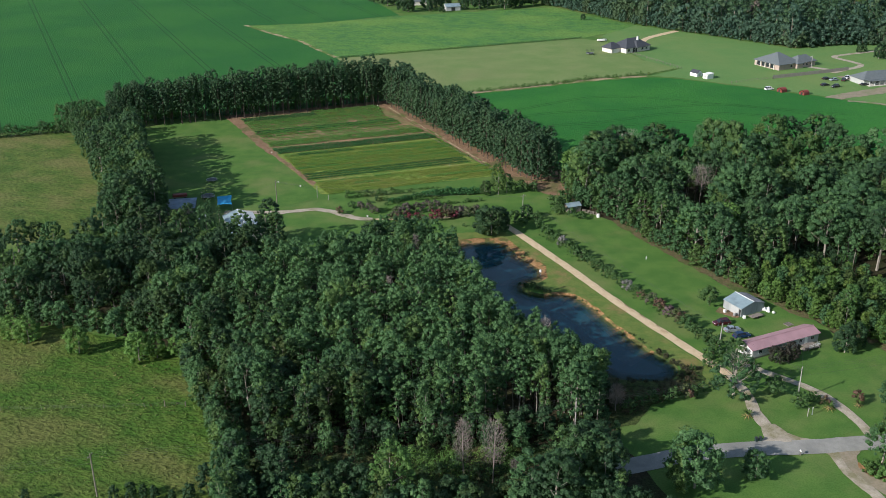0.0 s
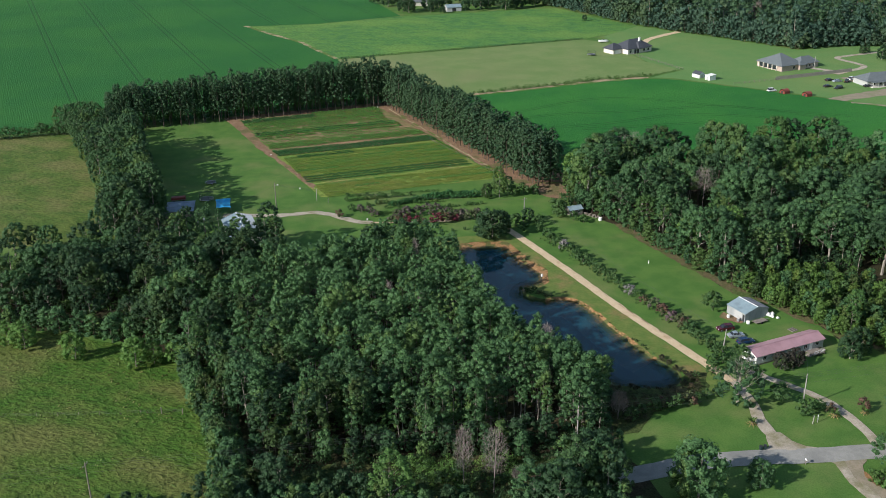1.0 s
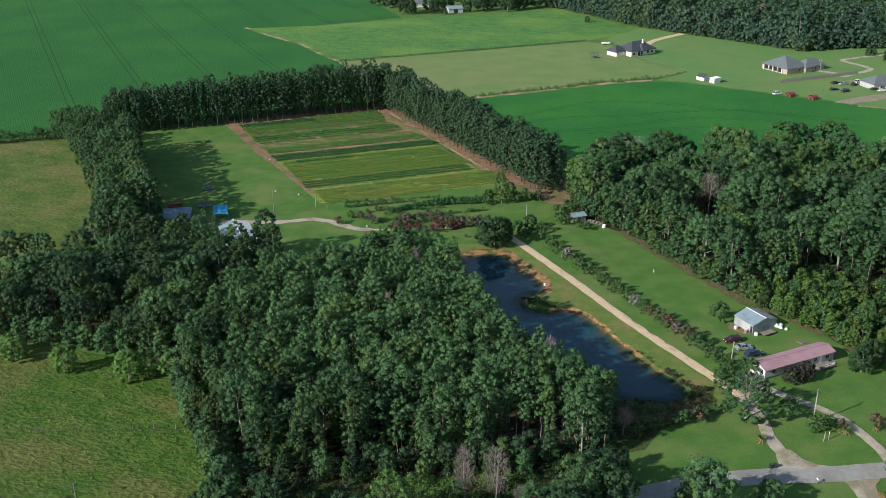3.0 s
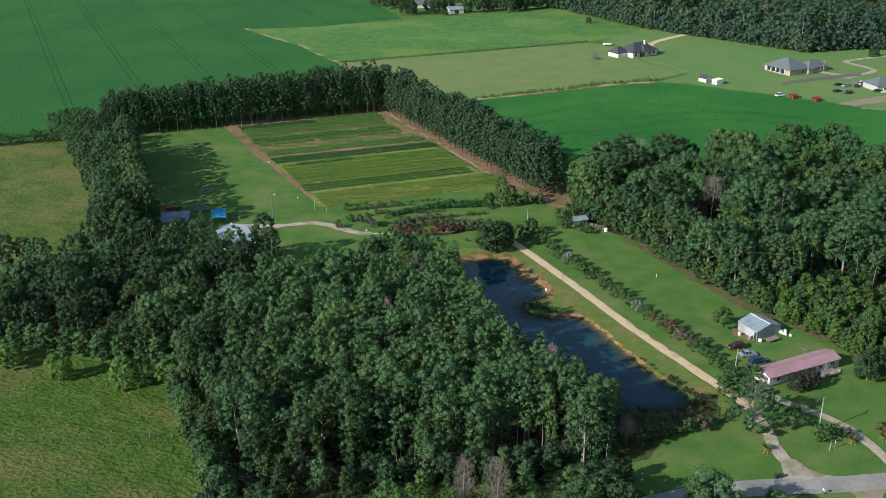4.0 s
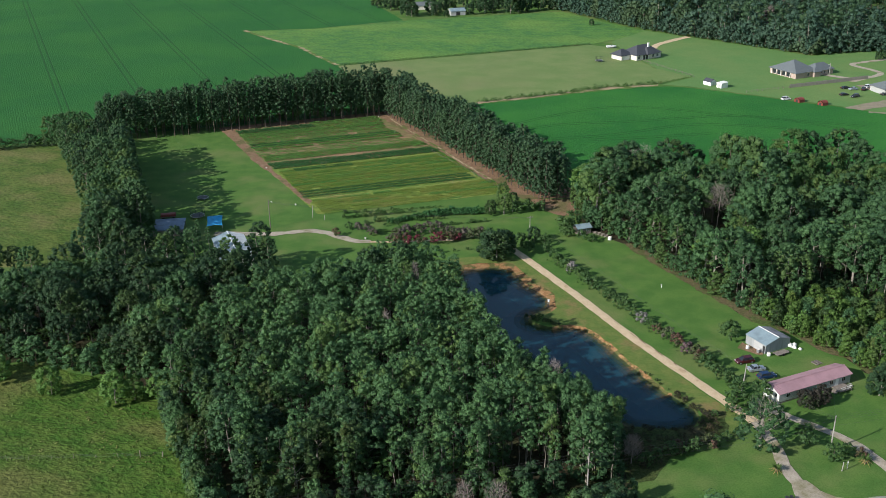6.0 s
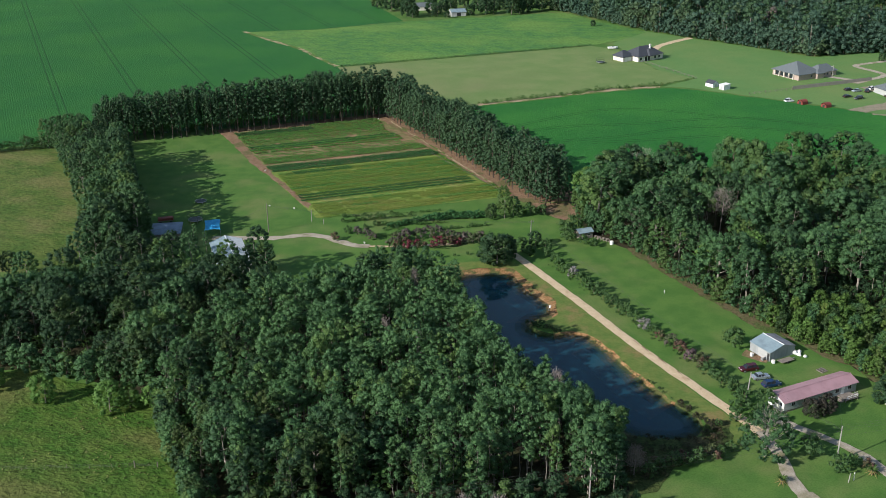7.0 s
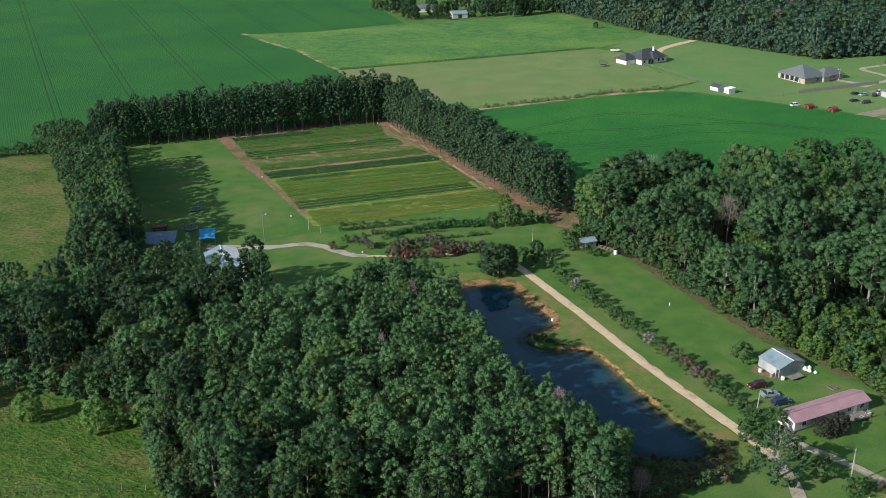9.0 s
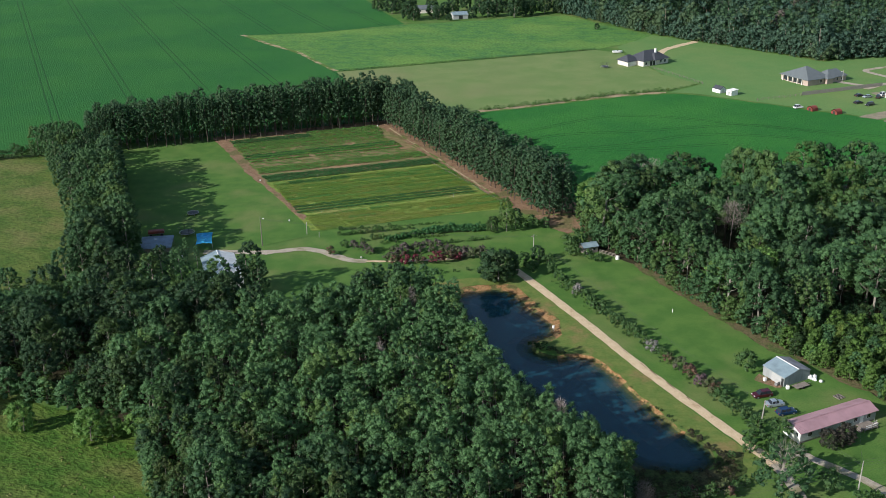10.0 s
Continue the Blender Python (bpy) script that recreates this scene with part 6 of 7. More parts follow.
for k in range(4):
    part("upright", tube(bmesh.new(), (k * 1.0 - 1.5, 0, 0), (k * 1.0 - 1.5, 0.4, 1.7), 0.04, 0.04), M["white"], rack)
for z in (0.5, 1.1, 1.65):
    part("rung", tube(bmesh.new(), (-1.5, 0.23 * z, z), (1.5, 0.23 * z, z), 0.04, 0.04), M["white"], rack)


# ---- vehicles ----
def car(x, y, turn, paint, label, L=4.7, W=1.82, H=1.5, suv=False):
    e = thing("car", x, y, 0, turn, label, "car")
    h = W / 2
    prof = [(-L / 2, 0.45), (-L / 2 + 0.05, 0.85), (-L / 2 + 0.5, 0.98), (L / 2 - 1.15, 0.96), (L / 2 - 0.25, 0.82), (L / 2, 0.55), (L / 2 - 0.05, 0.3), (-L / 2 + 0.1, 0.3)]
    bm = bmesh.new()
    rows = []
    for yy, sc in ((-h, 0.97), (-h + 0.08, 1.0), (h - 0.08, 1.0), (h, 0.97)):
        rows.append([bm.verts.new((px * sc, yy, 0.3 + (pz - 0.3) * (0.94 if sc < 1 else 1))) for px, pz in prof])
    for a, b in zip(rows, rows[1:]):
        for i in range(len(prof)):
            j = (i + 1) % len(prof)
            bm.faces.new((a[i], a[j], b[j], b[i]))
    bm.faces.new(rows[0])
    bm.faces.new(rows[-1][::-1])
    body = part("body", bm, M[paint], e)
    back = -L / 2 + (0.25 if suv else 0.75)
    lo = [(back, 0.96), (L / 2 - 1.15, 0.95)]
    hi = [(back + 0.45, H - 0.03), (L / 2 - 2.0, H - 0.03)]
    bm = bmesh.new()
    vs = []
    for (px, pz), ww in ((lo[0], h - 0.08), (lo[1], h - 0.08), (hi[1], h - 0.28), (hi[0], h - 0.28)):
        vs.append((bm.verts.new((px, -ww, pz)), bm.verts.new((px, ww, pz))))
    for i in range(4):
        j = (i + 1) % 4
        bm.faces.new((vs[i][0], vs[j][0], vs[j][1], vs[i][1]))
    bm.faces.new([v[0] for v in vs])
    bm.faces.new([v[1] for v in vs][::-1])
    part("glasshouse", bm, M["glass"], e, "dark tinted glass")
    part("roof", box(hi[0][0] - 0.05, hi[1][0] + 0.05, -h + 0.27, h - 0.27, H - 0.04, H, 0.015), M[paint], e)
    for px in (back + 0.25, (lo[0][0] + lo[1][0]) / 2 - 0.1, L / 2 - 1.55):
        for sy in (-1, 1):
            a = Vector((px, sy * (h - 0.07), 0.96))
            b = Vector((px + (0.2 if px < 0 else -0.2 if px > 1 else 0), sy * (h - 0.27), H - 0.02))
            part("pillar", tube(bmesh.new(), a, b, 0.05, 0.05, 4), M[paint], e)
    for wx in (-L / 2 + 0.85, L / 2 - 0.9):
        for sy in (-1, 1):
            wheel = part("wheel", tube(bmesh.new(), (wx, sy * (h - 0.2), 0.33), (wx, sy * (h + 0.01), 0.33), 0.33, 0.33, 16), M["tyre"], e)
            part("rim", tube(bmesh.new(), (wx, sy * (h - 0.05), 0.33), (wx, sy * (h + 0.03), 0.33), 0.2, 0.18, 12), M["steel"], wheel)
    for sy in (-1, 1):
        part("headlight", box(L / 2 - 0.22, L / 2 - 0.03, sy * (h - 0.42) - 0.18, sy * (h - 0.42) + 0.18, 0.62, 0.75, 0.02), M["lamp_clear"], e)
        part("tail_light", box(-L / 2 - 0.02, -L / 2 + 0.1, sy * (h - 0.25) - 0.14, sy * (h - 0.25) + 0.14, 0.68, 0.84, 0.02), M["lamp_red"], e)
    return e


car(73.7, 232.7, 14 + 180, "car_red", "dark red estate car parked on the grass", 4.8, 1.85, 1.6, True)
car(75.4, 228.7, 12, "car_silver", "silver saloon car parked on the grass", 4.4)
car(76.9, 225.3, 16, "car_blue", "dark blue car parked beside the mobile home", 4.7, 1.85, 1.55, True)


# ---- yard trees, dead trees, palms ----
plant(dome, [(89.6, 168.8, 0.8), (95.5, 174.5, 0.8), (101, 172, 0.9), (100, 187, 0.7)], "leafy green tree beside the road", group="yard trees")
plant(shade_tree, [(81.6, 211.6, 0.46), (85.8, 213.4, 0.48), (83.6, 212.2, 0.42)], "dense purple-brown rounded tree beside the mobile home", group="yard trees", leaf="leaf_purple")
plant(shade_tree, [(100.2, 216.6, 0.74), (103.5, 219, 0.7)], "dense dark rounded tree beside the mobile home", group="yard trees")
plant(shade_tree, [(49.5, 162.0, 1.32)], "broad leafy green tree beside the road", group="yard trees", leaf="leaf")
plant(shade_tree, [(62.6, 165.1, 0.66)], "small dense green tree beside the road", group="yard trees", leaf="leaf_big")
plant(bush, [(85.6, 166.2, 1.0), (87.0, 165.2, 1.3), (88.4, 163.6, 1.4), (90.4, 163.2, 1.5), (86.4, 167.6, 0.9)], "olive-green bush beside the eroded drive", "shrub", "roadside bushes", leaf="scrubleaf")
plant(slender, [(-79, 312.5, 0.62), (-75, 309, 0.5), (-56.5, 299, 0.55)], "small leafy yard tree", group="small yard trees")
mixed(broad, [(-56, 292, 1.0), (-63, 286, 0.9), (-52.5, 289, 0.8), (-88, 303, 0.5), (-95, 305, 0.58), (-82, 297, 0.78), (-103, 304, 1.36), (-108, 310, 1.3), (-99, 298, 1.15), (-108, 291, 1.0), (-75.5, 293, 0.95), (-93, 311, 0.5), (-55.5, 297, 0.6), (-90, 292, 0.95), (-97, 294, 1.05), (-83, 290, 0.9)], (("leaf_dark", "dark green", 3), (None, "mid-green", 3)), "tree beside the farmyard", "farmyard trees", 12)
plant(bush, [(73.3, 244, 2.0), (92.3, 167, 1.9), (94.5, 169.5, 2.1), (91, 170.5, 1.2), (77, 197.5, 1.6), (80.6, 191.6, 1.5), (84, 193.3, 1.1), (66.5, 214.5, 1.6), (64.5, 210, 1.3), (67.4, 223, 0.9), (70.5, 212, 1.5), (72.5, 215.5, 1.7), (71, 208, 1.3), (60.3, 208.5, 0.7)],
      "green garden shrub on the lawn", "shrub", "garden shrubs")
plant(bush, [(94.2, 193, 1.2), (86.5, 192.2, 0.9)], "red-tipped garden shrub on the lawn", "shrub", "garden shrubs", "flowering_shrub", "bloom_rust")
half = Kind("oak_tree", [clumps(120, crown_spots(120, 4.7, 1.2, 7.8, 56, 0.78, "round"), 36, 0.20)], [np.concatenate([trunk_quads(121, 8.8, 0.28, 16, 0.2, 4.4, 0.9), bare(122, 9.0, 3.6, 260)])], "leaf_big", "bark_pale")
plant(half, [(67.0, 196.8, 1.28)], "old half-bare oak with pale lichened limbs over the lane")
empty_leaves = np.zeros((0, 3), np.float32)
for x, y, h, sp, sd in ((3.6, 165.3, 13.8, 1.9, 130), (9.5, 164.2, 14.4, 2.7, 131), (88.7, 319, 15.6, 4.7, 132), (38.5, 190.5, 6.5, 2.0, 133), (24, 207, 15.0, 1.6, 136), (-8, 262, 14.5, 1.2, 137), (-14, 232, 14.8, 1.0, 138), (-6, 226, 14.6, 1.1, 139), (71, 355, 18.6, 3.6, 140), (66, 352.5, 17.6, 3.0, 141), (14.5, 166, 4.0, 1.2, 142)):
    e = thing("dead_tree", x, y, 0, sd * 40, "leafless dead tree with pale grey-brown twigs", "tree", "dead trees")
    part("trunk", quads_mesh("trunk", trunk_quads(sd, h, 0.15, 6, 0.35, sp, 0.95, 5), [M["dead"]]), None, e)
    part("twig_crown", quads_mesh("twig_crown", bare(sd, h, sp, 1700 if sp > 3.8 else 1100, 0.58 if sp > 3.8 else 0.35), [M["dead"]]), None, e)


def sago(x, y, s, label="sago palm with arching green fronds"):
    e = thing("sago_palm", x, y, 0, x * 31 % 360, label, "palm", "sago palms")
    part("stem", tube(bmesh.new(), (0, 0, -0.05), (0, 0, 0.55 * s), 0.22 * s, 0.2 * s, 8), M["bark"], e)
    rng = random.Random(int(x * 10))
    for k, (mt, count, rise) in enumerate((("palm", 16, 0.75), ("palm_dry", 10, -0.1))):
        for i in range(count):
            a, r = 2 * math.pi * i / count + rng.uniform(-0.15, 0.15), s * rng.uniform(0.9, 1.25)
            c, d = math.cos(a), math.sin(a)
            pts, prev = [], None
            for t in (0, 0.35, 0.7, 1.0):
                z = 0.5 * s + r * rise * math.sin(t * 2.1) * 0.9 - 0.35 * s * t * t
                w = 0.13 * s * (1 - t) + 0.02
                cur = ((c * r * t - d * w, d * r * t + c * w, max(z, 0.03)), (c * r * t + d * w, d * r * t - c * w, max(z, 0.03) + 0.01))
                if prev:
                    pts += [prev[0], prev[1], cur[1], cur[0]]
                prev = cur
            part("frond", quads_mesh("frond", pts, [M[mt]]), None, e)


sago(67.6, 187.6, 1.4)
sago(86.8, 190.4, 1.5)
sago(93.9, 191.6, 1.2)


# ---- pasture fence ----
fence = thing("wire_fence", -120, 192.6, 0, math.degrees(math.atan2(1.8, 60.6)), "thin wire fence with weathered posts across the pasture", "fence")
for i in range(14):
    k = 0.85 + 0.25 * math.sin(i * 2.3)
    part("post", tube(bmesh.new(), (i * 4.66, 0, -0.1), (i * 4.66 + 0.08 * math.sin(i * 5), 0.05, 1.25 * k + (0.5 if i > 11 else 0)), 0.045 if i < 12 else 0.12, 0.04 if i < 12 else 0.11, 7), M["timber"], fence)
for z in (0.45, 0.75, 1.05):
    part("wire", tube(bmesh.new(), (0, 0.08, z), (60.6, 0.08, z), 0.012, 0.012, 4), M["wire"], fence)
thicket("fence_weeds", tuft, line_spots((-122, 192.4), (-59, 194.4), 0.8, 170, 0.35, 0.3, 0.75), "rank grass along the wire fence")

# ---- garden fence ----
p, q = gp(66.4, 60), gp(71.2, 112)
L = (q - p).length
garden_fence = thing("rail_fence", p.x, p.y, 0, math.degrees(math.atan2(q.y - p.y, q.x - p.x)), "thin weathered timber rail fence beside the dirt track", "fence")
for i in range(19):
    part("post", tube(bmesh.new(), (L * i / 18, 0, -0.1), (L * i / 18 + 0.04 * math.sin(i * 3), 0, 1.05 + 0.1 * math.sin(i * 2.1)), 0.05, 0.04, 6), M["timber"], garden_fence)
part("rail", box(0, L, 0.05, 0.08, 0.8, 0.86), M["timber"], garden_fence)

# ---- small roadside things ----
for x, y, t in ((66.6, 177.9, 10), (67.5, 178.1, -5)):
    e = thing("wheelie_bin", x, y, 0.0, t, "dark green wheeled refuse bin at the road", "refuse bin", "refuse bins")
    bm = box(-0.3, 0.3, -0.35, 0.35, 0.12, 1.0)
    for v in bm.verts:
        if v.co.z < 0.5:
            v.co.x *= 0.8
            v.co.y *= 0.8
    part("body", bm, M["green_bin"], e)
    part("lid", box(-0.33, 0.33, -0.4, 0.37, 1.0, 1.07, 0.02), M["black"], e)
    part("handle", box(-0.25, 0.25, 0.37, 0.42, 0.93, 0.98), M["black"], e)
    for sx in (-0.26, 0.2):
        part("wheel", tube(bmesh.new(), (sx, 0.3, 0.13), (sx + 0.06, 0.3, 0.13), 0.13, 0.13, 10), M["tyre"], e)
for x, y, h, mt, lb in ((82.2, 188.3, 1.9, "white", "white painted wooden post on the lawn"), (80.9, 187.6, 2.1, "pole", "weathered leaning wooden post on the lawn"), (62.2, 276.4, 1.0, "white", "short white marker post on the lawn"),
                        (-45.3, 335.5, 4.2, "pole", "weathered wooden post holding a wire"), (-41.0, 333.0, 1.8, "pole", "weathered wooden post beside the garden")):
    e = thing("post", x, y, 0, 0, lb, "post", "posts")
    part("shaft", tube(bmesh.new(), (0, 0, -0.1), (0.0 if mt == "white" else 0.12, 0, h), 0.1, 0.09, 7), M[mt], e)
    part("cap", tube(bmesh.new(), (0.0 if mt == "white" else 0.12, 0, h), (0.0 if mt == "white" else 0.12, 0, h + 0.05), 0.115, 0.08, 7), M["steel"], e)
mailbox = thing("mailbox", 74.2, 172.6, 0, 0, "pale metal mailbox on a timber post", "mailbox")
part("post", box(-0.06, 0.06, -0.06, 0.06, -0.1, 1.05), M["timber"], mailbox)
bm = tube(bmesh.new(), (0, -0.28, 1.18), (0, 0.28, 1.18), 0.16, 0.16, 10)
part("box", bm, M["white"], mailbox)
part("flag", box(0.165, 0.18, -0.1, 0.08, 1.2, 1.36), M["red_cover"], mailbox)
feeder = thing("fish_feeder", 28.9, 266.8, -0.3, 0, "white drum feeder on legs at the pond edge", "fish feeder")
feeder.scale = (0.75, 0.75, 0.75)
part("drum", tube(bmesh.new(), (0, 0, 1.0), (0, 0, 1.9), 0.42, 0.42, 12), M["white"], feeder)
part("lid", tube(bmesh.new(), (0, 0, 1.9), (0, 0, 2.0), 0.45, 0.3, 12), M["cream"], feeder)
for a in (0.5, 2.6, 4.7):
    part("leg", tube(bmesh.new(), (0.55 * math.cos(a), 0.55 * math.sin(a), -0.3), (0.3 * math.cos(a), 0.3 * math.sin(a), 1.1), 0.04, 0.04), M["steel"], feeder)
for x, y in (gp(-1.0, 58), (-53, 348), gp(66, -1.5), (-25.8, 315.5)):
    e = thing("bucket", x, y, 0.0, 0, "white plastic bucket on the ground", "bucket", "white buckets")
    part("pail", tube(bmesh.new(), (0, 0, 0.0), (0, 0, 0.45), 0.22, 0.28, 12), M["white"], e)
    part("rim", tube(bmesh.new(), (0, 0, 0.45), (0, 0, 0.49), 0.3, 0.3, 12), M["cream"], e)

pallet = thing("pallet", 91.3, 232.1, 0, 30, "weathered timber pallet on the grass", "pallet")
for i in range(6):
    part("slat", box(-1.0, 1.0, -0.9 + i * 0.34, -0.72 + i * 0.34, 0.14, 0.17), M["timber"], pallet)
for px in (-0.9, 0.0, 0.9):
    part("runner", box(px - 0.05, px + 0.05, -0.95, 1.0, 0.0, 0.14), M["timber"], pallet)

# ---- shack by the wood ----
shack = gable_building("shack", 44.9, 319.6, 20, 4.8, 3.6, 2.2, 2.9, M["timber"], (M["zinc"], M["zinc"]), "weathered timber shack with a pale metal roof", "shack", 0.3, 0.6)
part("door", box(-1.6, -0.7, -1.86, -1.82, 0.05, 1.9), M["cream"], shack, "faded plank door")
window(shack, 1.0, -1.8, 1.0, 0.7, 0.7, "-y", M["white"])
fence = thing("paddock_fence", 48.2, 317.5, 0, -38, "weathered grey timber fence with leaning boards", "fence")
for i in range(6):
    part("post", box(i * 1.1 - 0.06, i * 1.1 + 0.06, -0.06, 0.06, -0.1, 1.35), M["timber"], fence)
for z in (0.35, 0.8, 1.2):
    part("rail", box(0, 5.5, 0.06, 0.1, z, z + 0.13), M["timber"], fence)
tank = thing("water_tank", 53.0, 313.0, 0, 0, "small white plastic water tank", "tank")
part("body", tube(bmesh.new(), (0, 0, 0), (0, 0, 1.1), 0.6, 0.55, 14), M["white"], tank)
part("cap", tube(bmesh.new(), (0, 0, 1.1), (0, 0, 1.25), 0.4, 0.25, 12), M["cream"], tank)

# ---- farmyard ----
barn = gable_building("barn", -65.8, 301.8, 110.5, 19.6, 9.4, 3.2, 4.8, M["white"], (M["white"], M["zinc"]), "white farm building with a pale metal roof", "barn", 0.4, 0.8)
window(barn, -4, 4.7, 1.2, 1.1, 1.0, "+y", M["siding"])
window(barn, 2, 4.7, 1.2, 1.1, 1.0, "+y", M["siding"])
part("door", box(5.0, 6.1, 4.71, 4.76, 0.05, 2.15), M["siding"], barn, "grey door")
lean_to = thing("open_shed", -91.3, 323.6, 0, 8, "open shed with a grey sheet roof", "shed")
bm = box(-5.0, 5.0, -4.3, 4.3, 2.5, 2.6)
for v in bm.verts:
    v.co.z += 0.09 * v.co.y
part("roof", bm, M["blue_sheet"], lean_to, "dull grey-blue sheet roof")
for px in (-4.7, 0, 4.7):
    for py in (-4.0, 4.0):
        part("post", box(px - 0.08, px + 0.08, py - 0.08, py + 0.08, -0.1, 2.5 + 0.09 * py), M["timber"], lean_to)
part("back_wall", box(-4.6, 4.6, -4.15, -4.05, 0, 2.1), M["timber"], lean_to)
for i in range(11):
    bm = box(-5 + i * 0.98, -4.93 + i * 0.98, -4.32, 4.32, 2.6, 2.65)
    for v in bm.verts:
        v.co.z += 0.09 * v.co.y
    part("rib", bm, M["blue_sheet"], lean_to)
wagon = thing("farm_wagon", -95.0, 336.0, 0, 14, "red farm wagon with a brown load", "wagon")
part("bed", box(-2.6, 2.6, -1.1, 1.1, 0.8, 1.0, 0.03), M["timber"], wagon)
for s in (-1, 1):
    part("side_board", box(-2.6, 2.6, s * 1.1 - 0.04, s * 1.1 + 0.04, 1.0, 1.6), M["red_cover"], wagon)
part("cover", box(-2.4, 2.4, -1.0, 1.0, 1.4, 1.75, 0.12), M["red_cover"], wagon)
for px in (-1.7, 1.7):
    for s in (-1, 1):
        part("wheel", tube(bmesh.new(), (px, s * 1.15, 0.42), (px, s * 1.33, 0.42), 0.42, 0.42, 14), M["tyre"], wagon)


def ring(bm, r, z, thick, count=28):
    loops = []
    for i in range(count):
        a = 2 * math.pi * i / count
        loops.append([bm.verts.new(((r + thick * math.cos(k * 1.2566)) * math.cos(a), (r + thick * math.cos(k * 1.2566)) * math.sin(a), z + thick * math.sin(k * 1.2566))) for k in range(5)])
    for i in range(count):
        a, b = loops[i], loops[(i + 1) % count]
        for k in range(5):
            m = (k + 1) % 5
            bm.faces.new((a[k], b[k], b[m], a[m]))
    return bm


def trampoline(x, y, r, z, net, label):
    e = thing("trampoline", x, y, 0, 0, label, "trampoline", "trampolines")
    bm = bmesh.new()
    bmesh.ops.create_circle(bm, cap_ends=True, radius=r * 0.86, segments=28)
    bmesh.ops.translate(bm, vec=(0, 0, z), verts=bm.verts)
    part("mat", bm, M["black"], e)
    part("frame", ring(bmesh.new(), r, z, 0.09), M["steel"], e)
    for i in range(6):
        a = 2 * math.pi * i / 6
        c, s = math.cos(a) * r, math.sin(a) * r
        part("leg", tube(bmesh.new(), (c, s, 0), (c, s, z), 0.05, 0.05), M["steel"], e)
        if net:
            part("net_pole", tube(bmesh.new(), (c, s, z), (c * 1.03, s * 1.03, z + 1.8), 0.05, 0.05), M["black"], e)
    if net:
        part("top_ring", ring(bmesh.new(), r * 1.03, z + 1.8, 0.05), M["black"], e)


trampoline(-85.0, 336.4, 2.4, 0.9, True, "round black trampoline with net poles on the lawn")
trampoline(-87.6, 355.3, 2.0, 0.7, False, "round black trampoline on the shaded lawn")
trampoline(88.3, 582.5, 2.3, 0.9, True, "round black trampoline behind the dark-roofed house")
tent = thing("tarp_shelter", -77.0, 327.0, 0, 12, "bright blue tarpaulin shelter on poles", "shelter")
bm = bmesh.new()
grid = [[bm.verts.new(((i / 8 - 0.5) * 5.2 * (1 - 0.1 * math.sin(math.pi * j / 8)), (j / 8 - 0.5) * 9.6 * (1 - 0.06 * math.sin(math.pi * i / 8)), 2.3 + 0.25 * math.cos(math.pi * (i / 8 - 0.5)) - 0.12 * math.sin(math.pi * j / 8))) for j in range(9)] for i in range(9)]
for i in range(8):
    for j in range(8):
        bm.faces.new((grid[i][j], grid[i + 1][j], grid[i + 1][j + 1], grid[i][j + 1]))
bmesh.ops.solidify(bm, geom=bm.faces[:], thickness=0.02)
part("canopy", bm, M["tarp"], tent)
for px in (-2.55, 2.55):
    for py in (-4.7, 4.7):
        part("pole", tube(bmesh.new(), (px, py, 0), (px, py, 2.3), 0.04, 0.04), M["steel"], tent)
for x, y, t in ((-81.5, 316.5, 20), (-83.2, 314.2, 80), (-85.0, 322.0, 140)):
    e = thing("garden_chair", x, y, 0, t, "white plastic garden chair in the farmyard", "chair", "garden chairs")
    part("seat", box(-0.25, 0.25, -0.25, 0.25, 0.4, 0.45, 0.02), M["white"], e)
    part("backrest", box(-0.25, 0.25, 0.22, 0.27, 0.45, 0.95, 0.02), M["white"], e)
    for px in (-0.22, 0.22):
        for py in (-0.22, 0.22):
            part("leg", box(px - 0.025, px + 0.025, py - 0.025, py + 0.025, 0, 0.4), M["white"], e)


# ---- distant houses ----
def hip_roof(name, L, W, eave, ridge, run, over, material, parent, x=0.0, y=0.0, label=""):
    bm = bmesh.new()
    a, b = L / 2 + over, W / 2 + over
    e = [(-a, -b), (a, -b), (a, b), (-a, b)]
    lo = [bm.verts.new((x + p, y + q, eave - 0.18)) for p, q in e]
    mid = [bm.verts.new((x + p, y + q, eave)) for p, q in e]
    r = [bm.verts.new((x - run / 2, y, ridge)), bm.verts.new((x + run / 2, y, ridge))]
    bm.faces.new(lo[::-1])
    for i in range(4):
        j = (i + 1) % 4
        bm.faces.new((lo[i], lo[j], mid[j], mid[i]))
    bm.faces.new((mid[0], mid[1], r[1], r[0]))
    bm.faces.new((mid[1], mid[2], r[1]))
    bm.faces.new((mid[2], mid[3], r[0], r[1]))
    bm.faces.new((mid[3], mid[0], r[0]))
    return part(name, bm, material, parent, label)


def block(parent, L, W, h, material, x=0.0, y=0.0):
    t = 0.2
    for a in ((x - L / 2, x + L / 2, y - W / 2, y - W / 2 + t), (x - L / 2, x + L / 2, y + W / 2 - t, y + W / 2), (x - L / 2, x - L / 2 + t, y - W / 2 + t, y + W / 2 - t), (x + L / 2 - t, x + L / 2, y - W / 2 + t, y + W / 2 - t)):
        part("wall", box(*a, 0, h), material, parent)


